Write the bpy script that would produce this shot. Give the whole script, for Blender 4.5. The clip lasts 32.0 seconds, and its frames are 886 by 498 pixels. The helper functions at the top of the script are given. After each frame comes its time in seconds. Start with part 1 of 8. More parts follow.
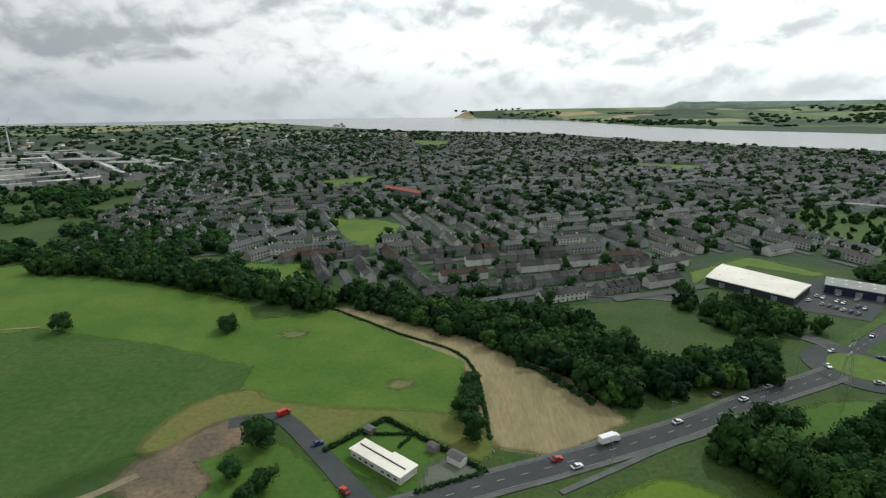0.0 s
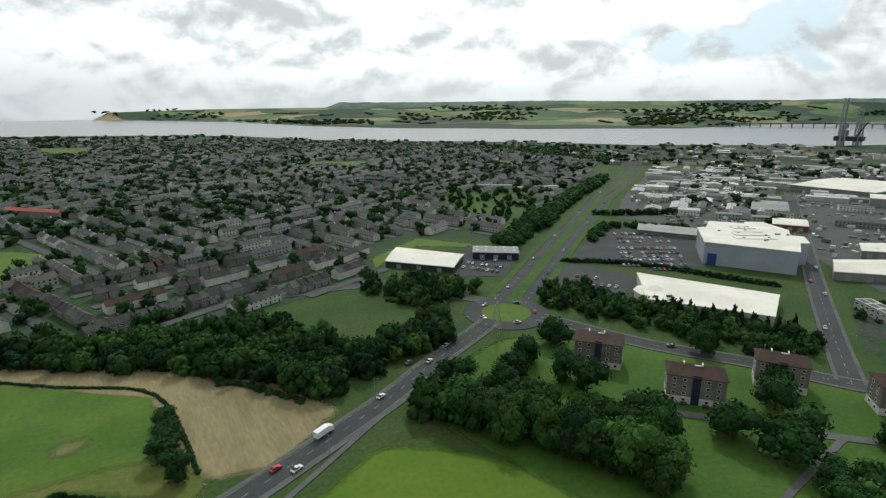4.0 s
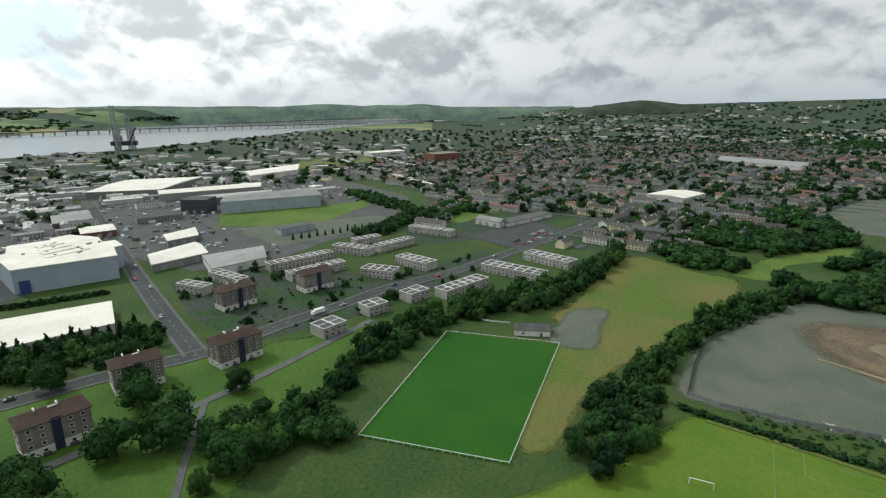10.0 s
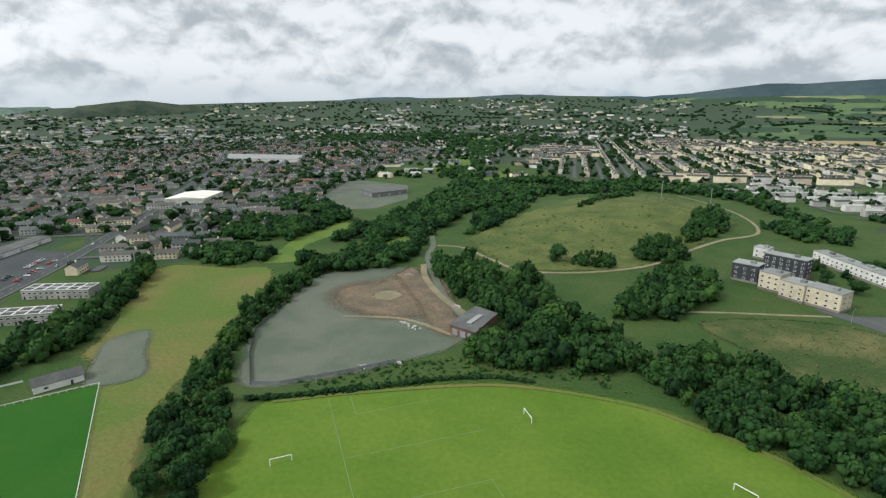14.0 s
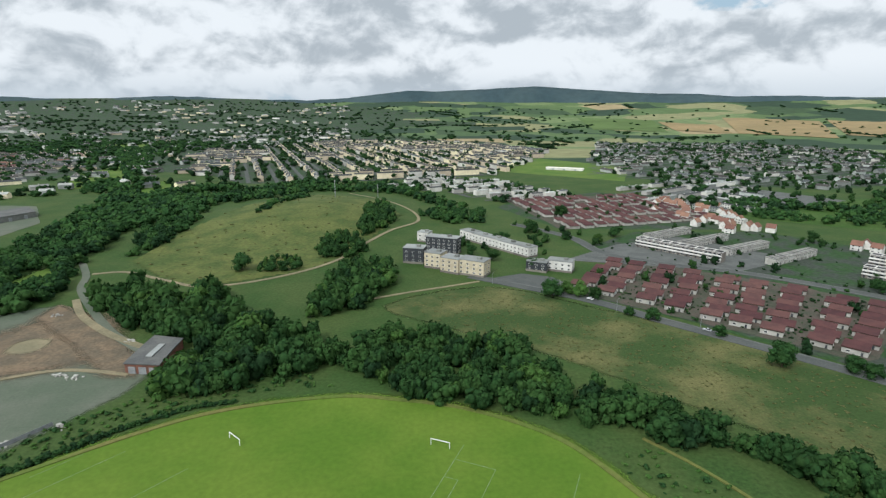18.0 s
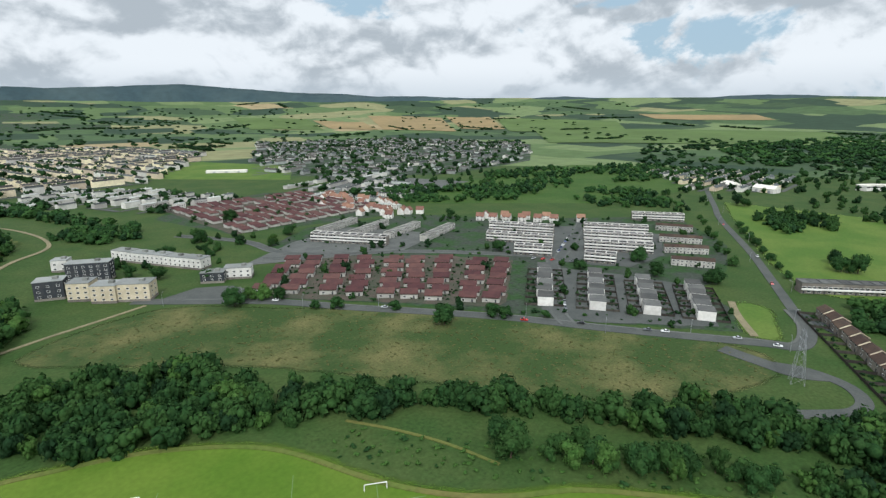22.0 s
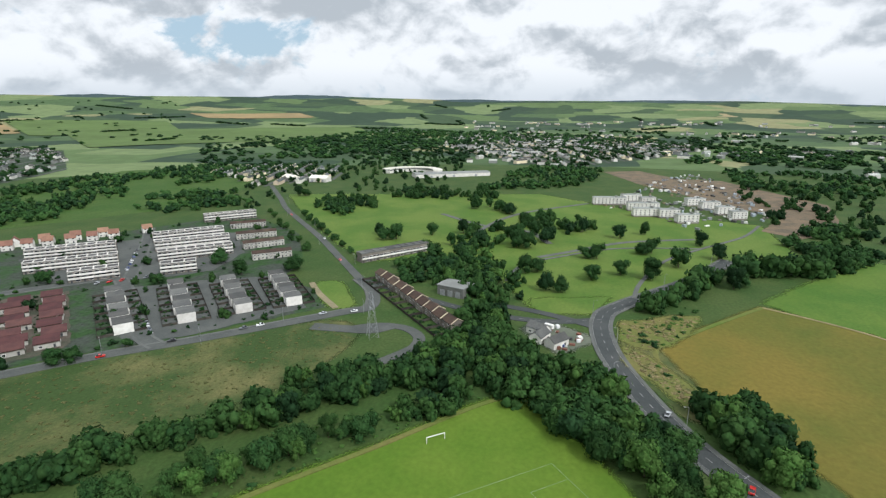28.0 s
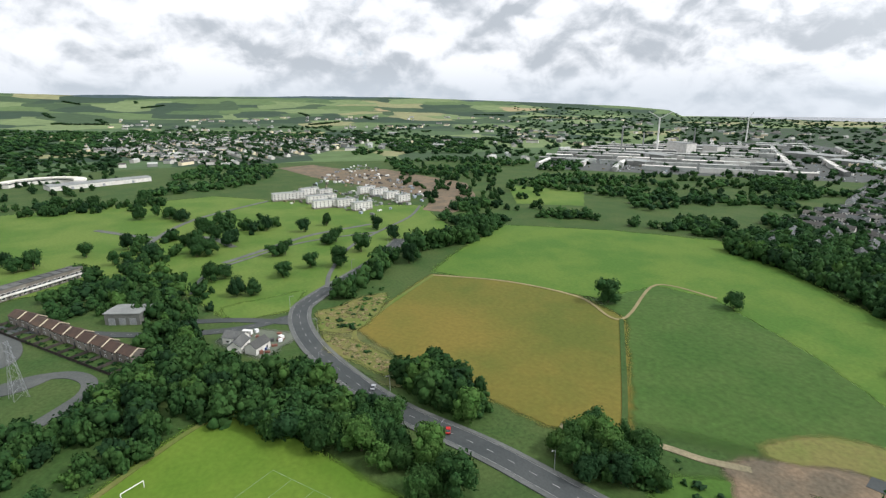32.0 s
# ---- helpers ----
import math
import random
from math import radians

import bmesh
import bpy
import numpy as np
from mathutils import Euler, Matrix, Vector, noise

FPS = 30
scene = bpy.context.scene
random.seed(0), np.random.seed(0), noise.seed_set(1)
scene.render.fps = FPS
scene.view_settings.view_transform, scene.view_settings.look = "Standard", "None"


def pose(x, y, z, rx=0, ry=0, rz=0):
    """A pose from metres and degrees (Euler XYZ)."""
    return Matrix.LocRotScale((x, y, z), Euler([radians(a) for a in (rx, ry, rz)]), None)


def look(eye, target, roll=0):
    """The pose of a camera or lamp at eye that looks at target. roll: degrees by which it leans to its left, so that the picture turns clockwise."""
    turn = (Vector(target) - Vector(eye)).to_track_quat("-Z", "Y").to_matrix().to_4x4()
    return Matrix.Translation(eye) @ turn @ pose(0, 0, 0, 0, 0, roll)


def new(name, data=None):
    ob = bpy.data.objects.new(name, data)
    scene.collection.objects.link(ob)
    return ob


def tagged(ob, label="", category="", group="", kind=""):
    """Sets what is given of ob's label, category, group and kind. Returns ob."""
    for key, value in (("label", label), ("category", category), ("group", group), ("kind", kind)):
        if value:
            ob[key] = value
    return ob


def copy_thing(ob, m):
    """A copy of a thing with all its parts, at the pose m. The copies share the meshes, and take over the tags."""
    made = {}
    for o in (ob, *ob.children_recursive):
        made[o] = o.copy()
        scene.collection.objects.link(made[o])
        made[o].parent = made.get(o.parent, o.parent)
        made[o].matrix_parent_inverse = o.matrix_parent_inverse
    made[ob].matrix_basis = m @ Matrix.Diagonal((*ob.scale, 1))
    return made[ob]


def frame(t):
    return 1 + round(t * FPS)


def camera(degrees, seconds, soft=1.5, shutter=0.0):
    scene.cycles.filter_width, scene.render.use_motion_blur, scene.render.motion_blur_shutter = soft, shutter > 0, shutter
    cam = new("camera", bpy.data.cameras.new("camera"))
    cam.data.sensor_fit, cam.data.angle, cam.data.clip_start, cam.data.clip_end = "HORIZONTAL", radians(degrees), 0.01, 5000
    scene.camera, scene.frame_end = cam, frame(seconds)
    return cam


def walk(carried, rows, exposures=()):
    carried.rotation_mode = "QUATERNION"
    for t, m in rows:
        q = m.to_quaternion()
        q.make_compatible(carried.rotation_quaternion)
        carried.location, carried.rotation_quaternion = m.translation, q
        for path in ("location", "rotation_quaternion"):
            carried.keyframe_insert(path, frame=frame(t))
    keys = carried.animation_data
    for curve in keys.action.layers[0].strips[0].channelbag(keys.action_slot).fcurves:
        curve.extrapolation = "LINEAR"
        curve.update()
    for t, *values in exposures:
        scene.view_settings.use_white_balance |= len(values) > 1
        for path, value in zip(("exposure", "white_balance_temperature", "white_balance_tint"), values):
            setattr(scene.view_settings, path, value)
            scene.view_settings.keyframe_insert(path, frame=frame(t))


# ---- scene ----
EYE = 120.0      # metres of the camera above the playing fields
cam = camera(78.6, 32.0, 1.3)

# seconds; heading in degrees, clockwise from +y; tilt and roll in degrees
HEADINGS = [
    (0.0, 0.00, -15.05, -0.42), (0.5, 4.66, -15.06, -0.42), (1.0, 8.84, -15.07, -0.39), (1.5, 12.71, -15.08, -0.37), (2.0, 16.61, -15.11, -0.35),
    (2.5, 20.74, -15.15, -0.26), (4.5, 37.91, -15.18, -0.13), (5.0, 42.63, -15.16, -0.05), (5.5, 47.37, -15.11, -0.00), (6.0, 52.28, -15.02, 0.01),
    (6.5, 57.38, -14.93, 0.00), (7.0, 63.53, -14.85, -0.03), (7.5, 69.54, -14.78, -0.07), (8.0, 75.38, -14.75, -0.12), (8.5, 81.65, -14.74, -0.14),
    (9.0, 87.73, -14.70, -0.18), (9.5, 94.04, -14.68, -0.23), (10.0, 99.83, -14.71, -0.25), (10.5, 106.71, -14.73, -0.29), (11.0, 114.11, -14.74, -0.37),
    (11.5, 120.73, -14.76, -0.44), (12.0, 126.73, -14.83, -0.48), (12.5, 132.53, -14.90, -0.44), (13.0, 137.73, -14.93, -0.39), (13.5, 143.10, -14.94, -0.39),
    (14.0, 148.08, -14.93, -0.35), (14.5, 153.00, -14.90, -0.26), (15.0, 158.17, -14.87, -0.20), (15.5, 163.05, -14.82, -0.11), (17.5, 177.86, -14.74, 0.03),
    (18.0, 181.62, -14.67, 0.10), (18.5, 185.70, -14.62, 0.08), (19.0, 190.22, -14.57, 0.06), (19.5, 194.55, -14.55, 0.06), (20.0, 198.57, -14.57, 0.05),
    (20.5, 203.03, -14.60, -0.01), (21.0, 207.59, -14.64, -0.09), (21.5, 211.76, -14.69, -0.10), (22.0, 215.90, -14.73, -0.08), (22.5, 219.96, -14.77, -0.09),
    (23.0, 223.84, -14.82, -0.06), (23.5, 227.48, -14.86, 0.01), (24.0, 231.05, -14.85, 0.08), (24.5, 234.65, -14.83, 0.12), (25.0, 238.14, -14.82, 0.13),
    (25.5, 241.76, -14.82, 0.11), (27.5, 256.03, -14.82, 0.08), (28.0, 259.68, -14.84, 0.04), (28.5, 263.66, -14.87, 0.01), (29.0, 267.61, -14.89, 0.01),
    (29.5, 271.62, -14.90, -0.01), (30.0, 275.58, -14.94, -0.04), (30.5, 279.88, -15.03, -0.08), (31.0, 284.18, -15.11, -0.12), (31.5, 288.56, -15.21, -0.14),
    (32.0, 292.97, -15.28, -0.14),
]
# the clip's camera stops down while it faces the bright sky over the firth
walk(cam, [(t, pose(0, 0, EYE, 90 + tilt, 0, -a) @ pose(0, 0, 0, 0, 0, roll)) for t, a, tilt, roll in HEADINGS],
     [(t, e - 0.24, k, g) for t, e, k, g in ((0, -0.95, 6250, 7), (4, -1.02, 6250, 7), (7, -1.06, 6250, 7), (9, -0.94, 6250, 7), (11, -0.70, 6220, 8), (14, -0.52, 6150, 9), (20, -0.5, 6020, 9), (28, -0.38, 6120, 11), (32, -0.28, 6220, 13))])

# ------------------------------------------------------------ world and sun
SUN_AZ, SUN_EL = radians(38), radians(46)
SUN_DIR = Vector((math.sin(SUN_AZ) * math.cos(SUN_EL), math.cos(SUN_AZ) * math.cos(SUN_EL), math.sin(SUN_EL)))
world = bpy.data.worlds.new("world")
scene.world = world
world.use_nodes = True


def build_sky():
    nt = world.node_tree
    n, l = nt.nodes, nt.links
    n.clear()
    out, bg = n.new("ShaderNodeOutputWorld"), n.new("ShaderNodeBackground")
    l.new(bg.outputs[0], out.inputs[0])
    sky = n.new("ShaderNodeTexSky")
    sky.sky_type, sky.sun_disc = "NISHITA", False
    sky.sun_elevation, sky.sun_rotation = SUN_EL, SUN_AZ
    sky.air_density, sky.dust_density = 1.0, 1.5
    tc, sep = n.new("ShaderNodeTexCoord"), n.new("ShaderNodeSeparateXYZ")
    l.new(tc.outputs["Generated"], sep.inputs[0])

    def math_node(op, a, b=None, clamp=False):
        m = n.new("ShaderNodeMath")
        m.operation, m.use_clamp = op, clamp
        for k, v in enumerate((a, b)):
            if v is None:
                continue
            if isinstance(v, (int, float)):
                m.inputs[k].default_value = v
            else:
                l.new(v, m.inputs[k])
        return m.outputs[0]

    def mix(f, a, b):
        m = n.new("ShaderNodeMix")
        m.data_type = "RGBA"
        for sock, v in ((m.inputs[0], f), (m.inputs[6], a), (m.inputs[7], b)):
            if isinstance(v, tuple):
                sock.default_value = (*v, 1)
            elif isinstance(v, (int, float)):
                sock.default_value = v
            else:
                l.new(v, sock)
        return m.outputs[2]

    # heaped clouds, a little flattened
    comb = n.new("ShaderNodeCombineXYZ")
    l.new(sep.outputs[0], comb.inputs[0])
    l.new(sep.outputs[1], comb.inputs[1])
    l.new(math_node("MULTIPLY", sep.outputs[2], 1.55), comb.inputs[2])

    def noise_node(scale, detail, rough, dist=0.0, off=0.0):
        t = n.new("ShaderNodeTexNoise")
        t.inputs["Scale"].default_value, t.inputs["Detail"].default_value = scale, detail
        t.inputs["Roughness"].default_value, t.inputs["Distortion"].default_value = rough, dist
        a = n.new("ShaderNodeVectorMath")
        a.inputs[1].default_value = (off, off * 1.7, off * 0.3)
        l.new(comb.outputs[0], a.inputs[0])
        l.new(a.outputs[0], t.inputs[0])
        return t.outputs[0]

    def ramp(v, lo, hi):
        m = n.new("ShaderNodeMapRange")
        m.interpolation_type = "SMOOTHSTEP"
        l.new(v, m.inputs[0])
        m.inputs[1].default_value, m.inputs[2].default_value = lo, hi
        return m.outputs[0]

    # heaped clouds: where the heap thins upwards it is a lit top, where it thickens it is a grey underside
    def heap(scale, detail, off, dz):
        t = n.new("ShaderNodeTexNoise")
        t.inputs["Scale"].default_value, t.inputs["Detail"].default_value = scale, detail
        t.inputs["Roughness"].default_value, t.inputs["Distortion"].default_value = 0.54, 0.35
        a = n.new("ShaderNodeVectorMath")
        a.inputs[1].default_value = (off, off * 0.4, dz)
        l.new(comb.outputs[0], a.inputs[0])
        l.new(a.outputs[0], t.inputs[0])
        return t.outputs[0]

    cover = ramp(noise_node(3.1, 10, 0.58, 0.3), 0.355, 0.405)
    big = math_node("SUBTRACT", heap(5.0, 7, 2.7, 0.075), heap(5.0, 7, 2.7, 0.0))
    small = math_node("SUBTRACT", heap(13.0, 6, 5.3, 0.028), heap(13.0, 6, 5.3, 0.0))
    relief = math_node("ADD", math_node("MULTIPLY", big, 0.9), math_node("MULTIPLY", small, 0.7))
    bank = noise_node(2.4, 3, 0.5, 0.3, 7.7)
    shade = ramp(math_node("ADD", relief, math_node("MULTIPLY", math_node("SUBTRACT", bank, 0.52), 0.36)), -0.14, 0.17)
    # the deck is brighter towards the sun
    dot = n.new("ShaderNodeVectorMath")
    dot.operation = "DOT_PRODUCT"
    dot.inputs[1].default_value = SUN_DIR
    l.new(tc.outputs["Generated"], dot.inputs[0])
    glow = ramp(dot.outputs["Value"], 0.10, 1.0)
    white = mix(glow, (16.6, 16.9, 16.8), (36.0, 36.0, 35.0))
    grey = mix(glow, (8.8, 9.5, 9.9), (19.5, 20.2, 20.0))
    cloud = mix(shade, white, grey)
    blue = mix(glow, mix(0.75, sky.outputs[0], (9.6, 12.6, 14.4)), (25.0, 28.5, 30.0))
    whole = mix(cover, blue, cloud)
    # paler, milkier air low over the horizon
    low = ramp(sep.outputs[2], 0.075, 0.0)
    milk = mix(glow, (10.2, 11.3, 12.0), (22.0, 22.8, 22.4))
    whole = mix(math_node("MULTIPLY", low, 0.65), whole, milk)
    l.new(whole, bg.inputs[0])
    bg.inputs[1].default_value = 0.089


build_sky()
sun = new("sun", bpy.data.lights.new("sun", "SUN"))
sun.data.energy, sun.data.angle, sun.data.color = 3.7, radians(0.8), (1.0, 0.985, 0.92)
sun.matrix_world = look(SUN_DIR * 1000, (0, 0, 0))

# ------------------------------------------------------------ materials
def material(name, base, other=None, scale=0.2, fine=2.0, rough=0.85, metal=0.0, bump=0.0, spread=0.0,
             amount=0.25, lo=0.40, hi=0.60, spec=0.12, stretch=None, island=False):
    """Two colours mixed by a coarse noise, a fine noise over both, and a shift of value from piece to piece."""
    m = bpy.data.materials.new(name)
    m.use_nodes = True
    nt = m.node_tree
    n, l = nt.nodes, nt.links
    b = n["Principled BSDF"]
    b.inputs["Roughness"].default_value, b.inputs["Metallic"].default_value = rough, metal
    b.inputs["Specular IOR Level"].default_value = spec
    geo = n.new("ShaderNodeNewGeometry")
    where = geo.outputs["Position"]
    if stretch:
        mp = n.new("ShaderNodeMapping")
        mp.inputs["Rotation"].default_value[2] = radians(stretch[0])
        mp.inputs["Scale"].default_value = (stretch[1], stretch[2], 1)
        l.new(where, mp.inputs[0])
        where = mp.outputs[0]

    def noise_tex(s, d):
        t = n.new("ShaderNodeTexNoise")
        t.inputs["Scale"].default_value, t.inputs["Detail"].default_value = s, d
        t.inputs["Roughness"].default_value = 0.62
        l.new(where, t.inputs[0])
        return t.outputs[0]

    coarse, grain = noise_tex(scale, 6), noise_tex(fine, 4)
    r = n.new("ShaderNodeMapRange")
    l.new(coarse, r.inputs[0])
    r.inputs[1].default_value, r.inputs[2].default_value = lo, hi
    mix = n.new("ShaderNodeMix")
    mix.data_type = "RGBA"
    l.new(r.outputs[0], mix.inputs[0])
    mix.inputs[6].default_value = (*base, 1)
    mix.inputs[7].default_value = (*(other or tuple(c * 0.8 for c in base)), 1)
    value = n.new("ShaderNodeMapRange")
    l.new(grain, value.inputs[0])
    value.inputs[1].default_value, value.inputs[2].default_value = 0.25, 0.75
    value.inputs[3].default_value, value.inputs[4].default_value = 1 - amount, 1 + amount
    hsv = n.new("ShaderNodeHueSaturation")
    l.new(mix.outputs[2], hsv.inputs["Color"])
    v = value.outputs[0]
    if spread:
        pick = geo.outputs["Random Per Island"] if island else n.new("ShaderNodeObjectInfo").outputs["Random"]
        sp = n.new("ShaderNodeMapRange")
        l.new(pick, sp.inputs[0])
        sp.inputs[3].default_value, sp.inputs[4].default_value = 1 - spread, 1 + spread
        mu = n.new("ShaderNodeMath")
        mu.operation = "MULTIPLY"
        l.new(v, mu.inputs[0])
        l.new(sp.outputs[0], mu.inputs[1])
        v = mu.outputs[0]
        hs = n.new("ShaderNodeMapRange")
        l.new(pick, hs.inputs[0])
        hs.inputs[3].default_value, hs.inputs[4].default_value = 0.5 - spread * 0.05, 0.5 + spread * 0.05
        l.new(hs.outputs[0], hsv.inputs["Hue"])
    l.new(v, hsv.inputs["Value"])
    l.new(hsv.outputs[0], b.inputs["Base Color"])
    if bump:
        bp = n.new("ShaderNodeBump")
        bp.inputs["Strength"].default_value, bp.inputs["Distance"].default_value = min(1, bump), 0.3 * bump
        l.new(grain, bp.inputs["Height"])
        l.new(bp.outputs[0], b.inputs["Normal"])
    return m


def country_material():
    """Farmland far off: a patchwork of fields of grass, crops and stubble."""
    m = material("country", (0.06, 0.085, 0.035), (0.05, 0.07, 0.03), scale=0.004, fine=0.02)
    nt = m.node_tree
    n, l = nt.nodes, nt.links
    geo = n.new("ShaderNodeNewGeometry")
    warp = n.new("ShaderNodeTexNoise")
    warp.inputs["Scale"].default_value = 0.0016
    l.new(geo.outputs["Position"], warp.inputs[0])
    va = n.new("ShaderNodeVectorMath")
    va.operation = "MULTIPLY_ADD"
    l.new(warp.outputs["Color"], va.inputs[0])
    va.inputs[1].default_value = (260, 260, 0)
    l.new(geo.outputs["Position"], va.inputs[2])
    flat = n.new("ShaderNodeVectorMath")
    flat.operation = "MULTIPLY"
    flat.inputs[1].default_value = (1, 1, 0)
    l.new(va.outputs[0], flat.inputs[0])
    vo = n.new("ShaderNodeTexVoronoi")
    vo.inputs["Scale"].default_value = 0.0034
    vo.distance = "CHEBYCHEV"
    l.new(flat.outputs[0], vo.inputs[0])
    sep = n.new("ShaderNodeSeparateColor")
    l.new(vo.outputs["Color"], sep.inputs[0])
    cr = n.new("ShaderNodeValToRGB")
    cr.color_ramp.interpolation = "CONSTANT"
    # greens raised in the colour itself to stand for pale haze over distant fields
    stops = [(0.0, (0.028, 0.052, 0.030)), (0.26, (0.085, 0.130, 0.050)), (0.44, (0.060, 0.100, 0.042)), (0.58, (0.130, 0.175, 0.075)),
             (0.74, (0.042, 0.072, 0.034)), (0.87, (0.200, 0.200, 0.100)), (0.985, (0.280, 0.225, 0.125))]
    e = cr.color_ramp.elements
    e[0].position, e[0].color = 0, (*stops[0][1], 1)
    e[1].position, e[1].color = stops[1][0], (*stops[1][1], 1)
    for p, c in stops[2:]:
        k = e.new(p)
        k.color = (*c, 1)
    l.new(sep.outputs[0], cr.inputs[0])
    hsv = next(x for x in n if x.type == "HUE_SAT")
    l.new(cr.outputs[0], hsv.inputs["Color"])
    return m


def leaf_material(name, a, b, spread=0.09):
    m = material(name, a, b, scale=0.35, fine=1.3, rough=0.8, spread=spread, amount=0.28, island=True, spec=0.06)
    nt = m.node_tree
    n, l = nt.nodes, nt.links
    bs = n["Principled BSDF"]
    src = bs.inputs["Base Color"].links[0].from_socket
    obj = n.new("ShaderNodeObjectInfo")
    mr = n.new("ShaderNodeMapRange")
    l.new(obj.outputs["Random"], mr.inputs[0])
    mr.inputs[3].default_value, mr.inputs[4].default_value = 0.78, 1.25
    h = n.new("ShaderNodeHueSaturation")
    l.new(src, h.inputs["Color"])
    l.new(mr.outputs[0], h.inputs["Value"])
    l.new(h.outputs[0], bs.inputs["Base Color"])
    tr = n.new("ShaderNodeBsdfTranslucent")
    l.new(h.outputs[0], tr.inputs[0])
    mx = n.new("ShaderNodeMixShader")
    mx.inputs[0].default_value = 0.18
    l.new(bs.outputs[0], mx.inputs[1])
    l.new(tr.outputs[0], mx.inputs[2])
    l.new(mx.outputs[0], n["Material Output"].inputs[0])
    return m


M = {}
M["country"] = country_material()
M["rough_grass"] = material("rough_grass", (0.034, 0.068, 0.017), (0.052, 0.08, 0.023), scale=0.03, fine=0.6, amount=0.35, bump=0.5)
M["field_grass"] = material("field_grass", (0.055, 0.116, 0.018), (0.086, 0.14, 0.024), scale=0.02, fine=0.5, amount=0.18, bump=0.2)
M["meadow"] = material("meadow", (0.038, 0.082, 0.016), (0.054, 0.094, 0.022), scale=0.02, fine=0.35, amount=0.3, bump=0.3)
M["pitch"] = material("pitch", (0.018, 0.082, 0.007), (0.025, 0.092, 0.009), scale=0.03, fine=0.8, amount=0.10, bump=0.1)
M["oval"] = material("oval", (0.072, 0.134, 0.014), (0.100, 0.156, 0.020), scale=0.018, fine=0.5, amount=0.14, bump=0.1)
M["park"] = material("park", (0.066, 0.124, 0.021), (0.102, 0.15, 0.031), scale=0.02, fine=0.5, amount=0.2, bump=0.2)
M["yellow_grass"] = material("yellow_grass", (0.084, 0.126, 0.024), (0.135, 0.128, 0.042), scale=0.014, fine=0.5, amount=0.22, bump=0.3)
M["brown_field"] = material("brown_field", (0.142, 0.114, 0.024), (0.082, 0.096, 0.018), scale=0.010, fine=0.4, amount=0.16, bump=0.3, lo=0.40, hi=0.64)
M["stubble"] = material("stubble", (0.250, 0.208, 0.112), (0.185, 0.160, 0.084), scale=0.03, fine=0.5, amount=0.24, bump=0.3, stretch=(-72, 1.6, 0.3))
M["scrub"] = material("scrub", (0.036, 0.064, 0.018), (0.120, 0.116, 0.046), scale=0.026, fine=0.8, amount=0.36, bump=0.8, lo=0.44, hi=0.66)
M["hill_grass"] = material("hill_grass", (0.1, 0.114, 0.034), (0.056, 0.082, 0.022), scale=0.03, fine=0.4, amount=0.35, bump=0.6)
M["tan_field"] = material("tan_field", (0.270, 0.200, 0.100), (0.220, 0.170, 0.085), scale=0.006, fine=0.05, amount=0.1)
M["light_field"] = material("light_field", (0.095, 0.145, 0.045), (0.075, 0.115, 0.036), scale=0.004, fine=0.03, amount=0.12)
M["gravel"] = material("gravel", (0.088, 0.108, 0.076), (0.118, 0.128, 0.098), scale=0.03, fine=0.9, amount=0.16, bump=0.3)
M["burnt"] = material("burnt", (0.165, 0.122, 0.080), (0.105, 0.088, 0.062), scale=0.06, fine=0.6, amount=0.32, bump=0.4)
M["dirt"] = material("dirt", (0.235, 0.200, 0.125), (0.170, 0.152, 0.095), scale=0.06, fine=0.9, amount=0.28, bump=0.4)
M["asphalt"] = material("asphalt", (0.050, 0.056, 0.056), (0.064, 0.069, 0.068), scale=0.05, fine=1.5, amount=0.18, bump=0.15, rough=0.85)
M["pavement"] = material("pavement", (0.118, 0.122, 0.115), (0.09, 0.095, 0.09), scale=0.1, fine=1.2, amount=0.2, bump=0.1)
M["estate"] = material("estate", (0.028, 0.062, 0.02), (0.046, 0.056, 0.044), scale=0.045, fine=0.35, amount=0.45, bump=0.5, lo=0.44, hi=0.56)
M["marking"] = material("marking", (0.36, 0.36, 0.35), (0.22, 0.22, 0.21), scale=0.5, fine=4)
M["water"] = material("water", (0.055, 0.065, 0.070), (0.05, 0.06, 0.065), scale=0.002, fine=0.05, rough=0.22, bump=0.25, spec=0.5)
M["leaf"] = leaf_material("leaf", (0.019, 0.052, 0.016), (0.031, 0.072, 0.021))
M["leaf_light"] = leaf_material("leaf_light", (0.044, 0.1, 0.022), (0.062, 0.12, 0.03))
M["leaf_mid"] = leaf_material("leaf_mid", (0.03, 0.074, 0.02), (0.042, 0.09, 0.025))
M["leaf_dark"] = leaf_material("leaf_dark", (0.012, 0.034, 0.013), (0.019, 0.046, 0.017))
M["bark"] = material("bark", (0.085, 0.065, 0.045), (0.06, 0.047, 0.035), scale=1.2, fine=6, bump=0.6)
M["white_wall"] = material("white_wall", (0.66, 0.64, 0.60), (0.54, 0.52, 0.48), scale=0.25, fine=2, spread=0.12, amount=0.08)
M["cream_wall"] = material("cream_wall", (0.52, 0.45, 0.33), (0.42, 0.36, 0.26), scale=0.25, fine=2, spread=0.15, amount=0.1)
M["pale_wall"] = material("pale_wall", (0.40, 0.385, 0.35), (0.32, 0.31, 0.28), scale=0.25, fine=2, spread=0.15, amount=0.1)
M["grey_wall"] = material("grey_wall", (0.200, 0.205, 0.186), (0.150, 0.156, 0.145), scale=0.25, fine=2, spread=0.3, amount=0.12, bump=0.1)
M["brown_wall"] = material("brown_wall", (0.200, 0.180, 0.155), (0.155, 0.140, 0.122), scale=0.25, fine=2, spread=0.2, amount=0.12, bump=0.1)
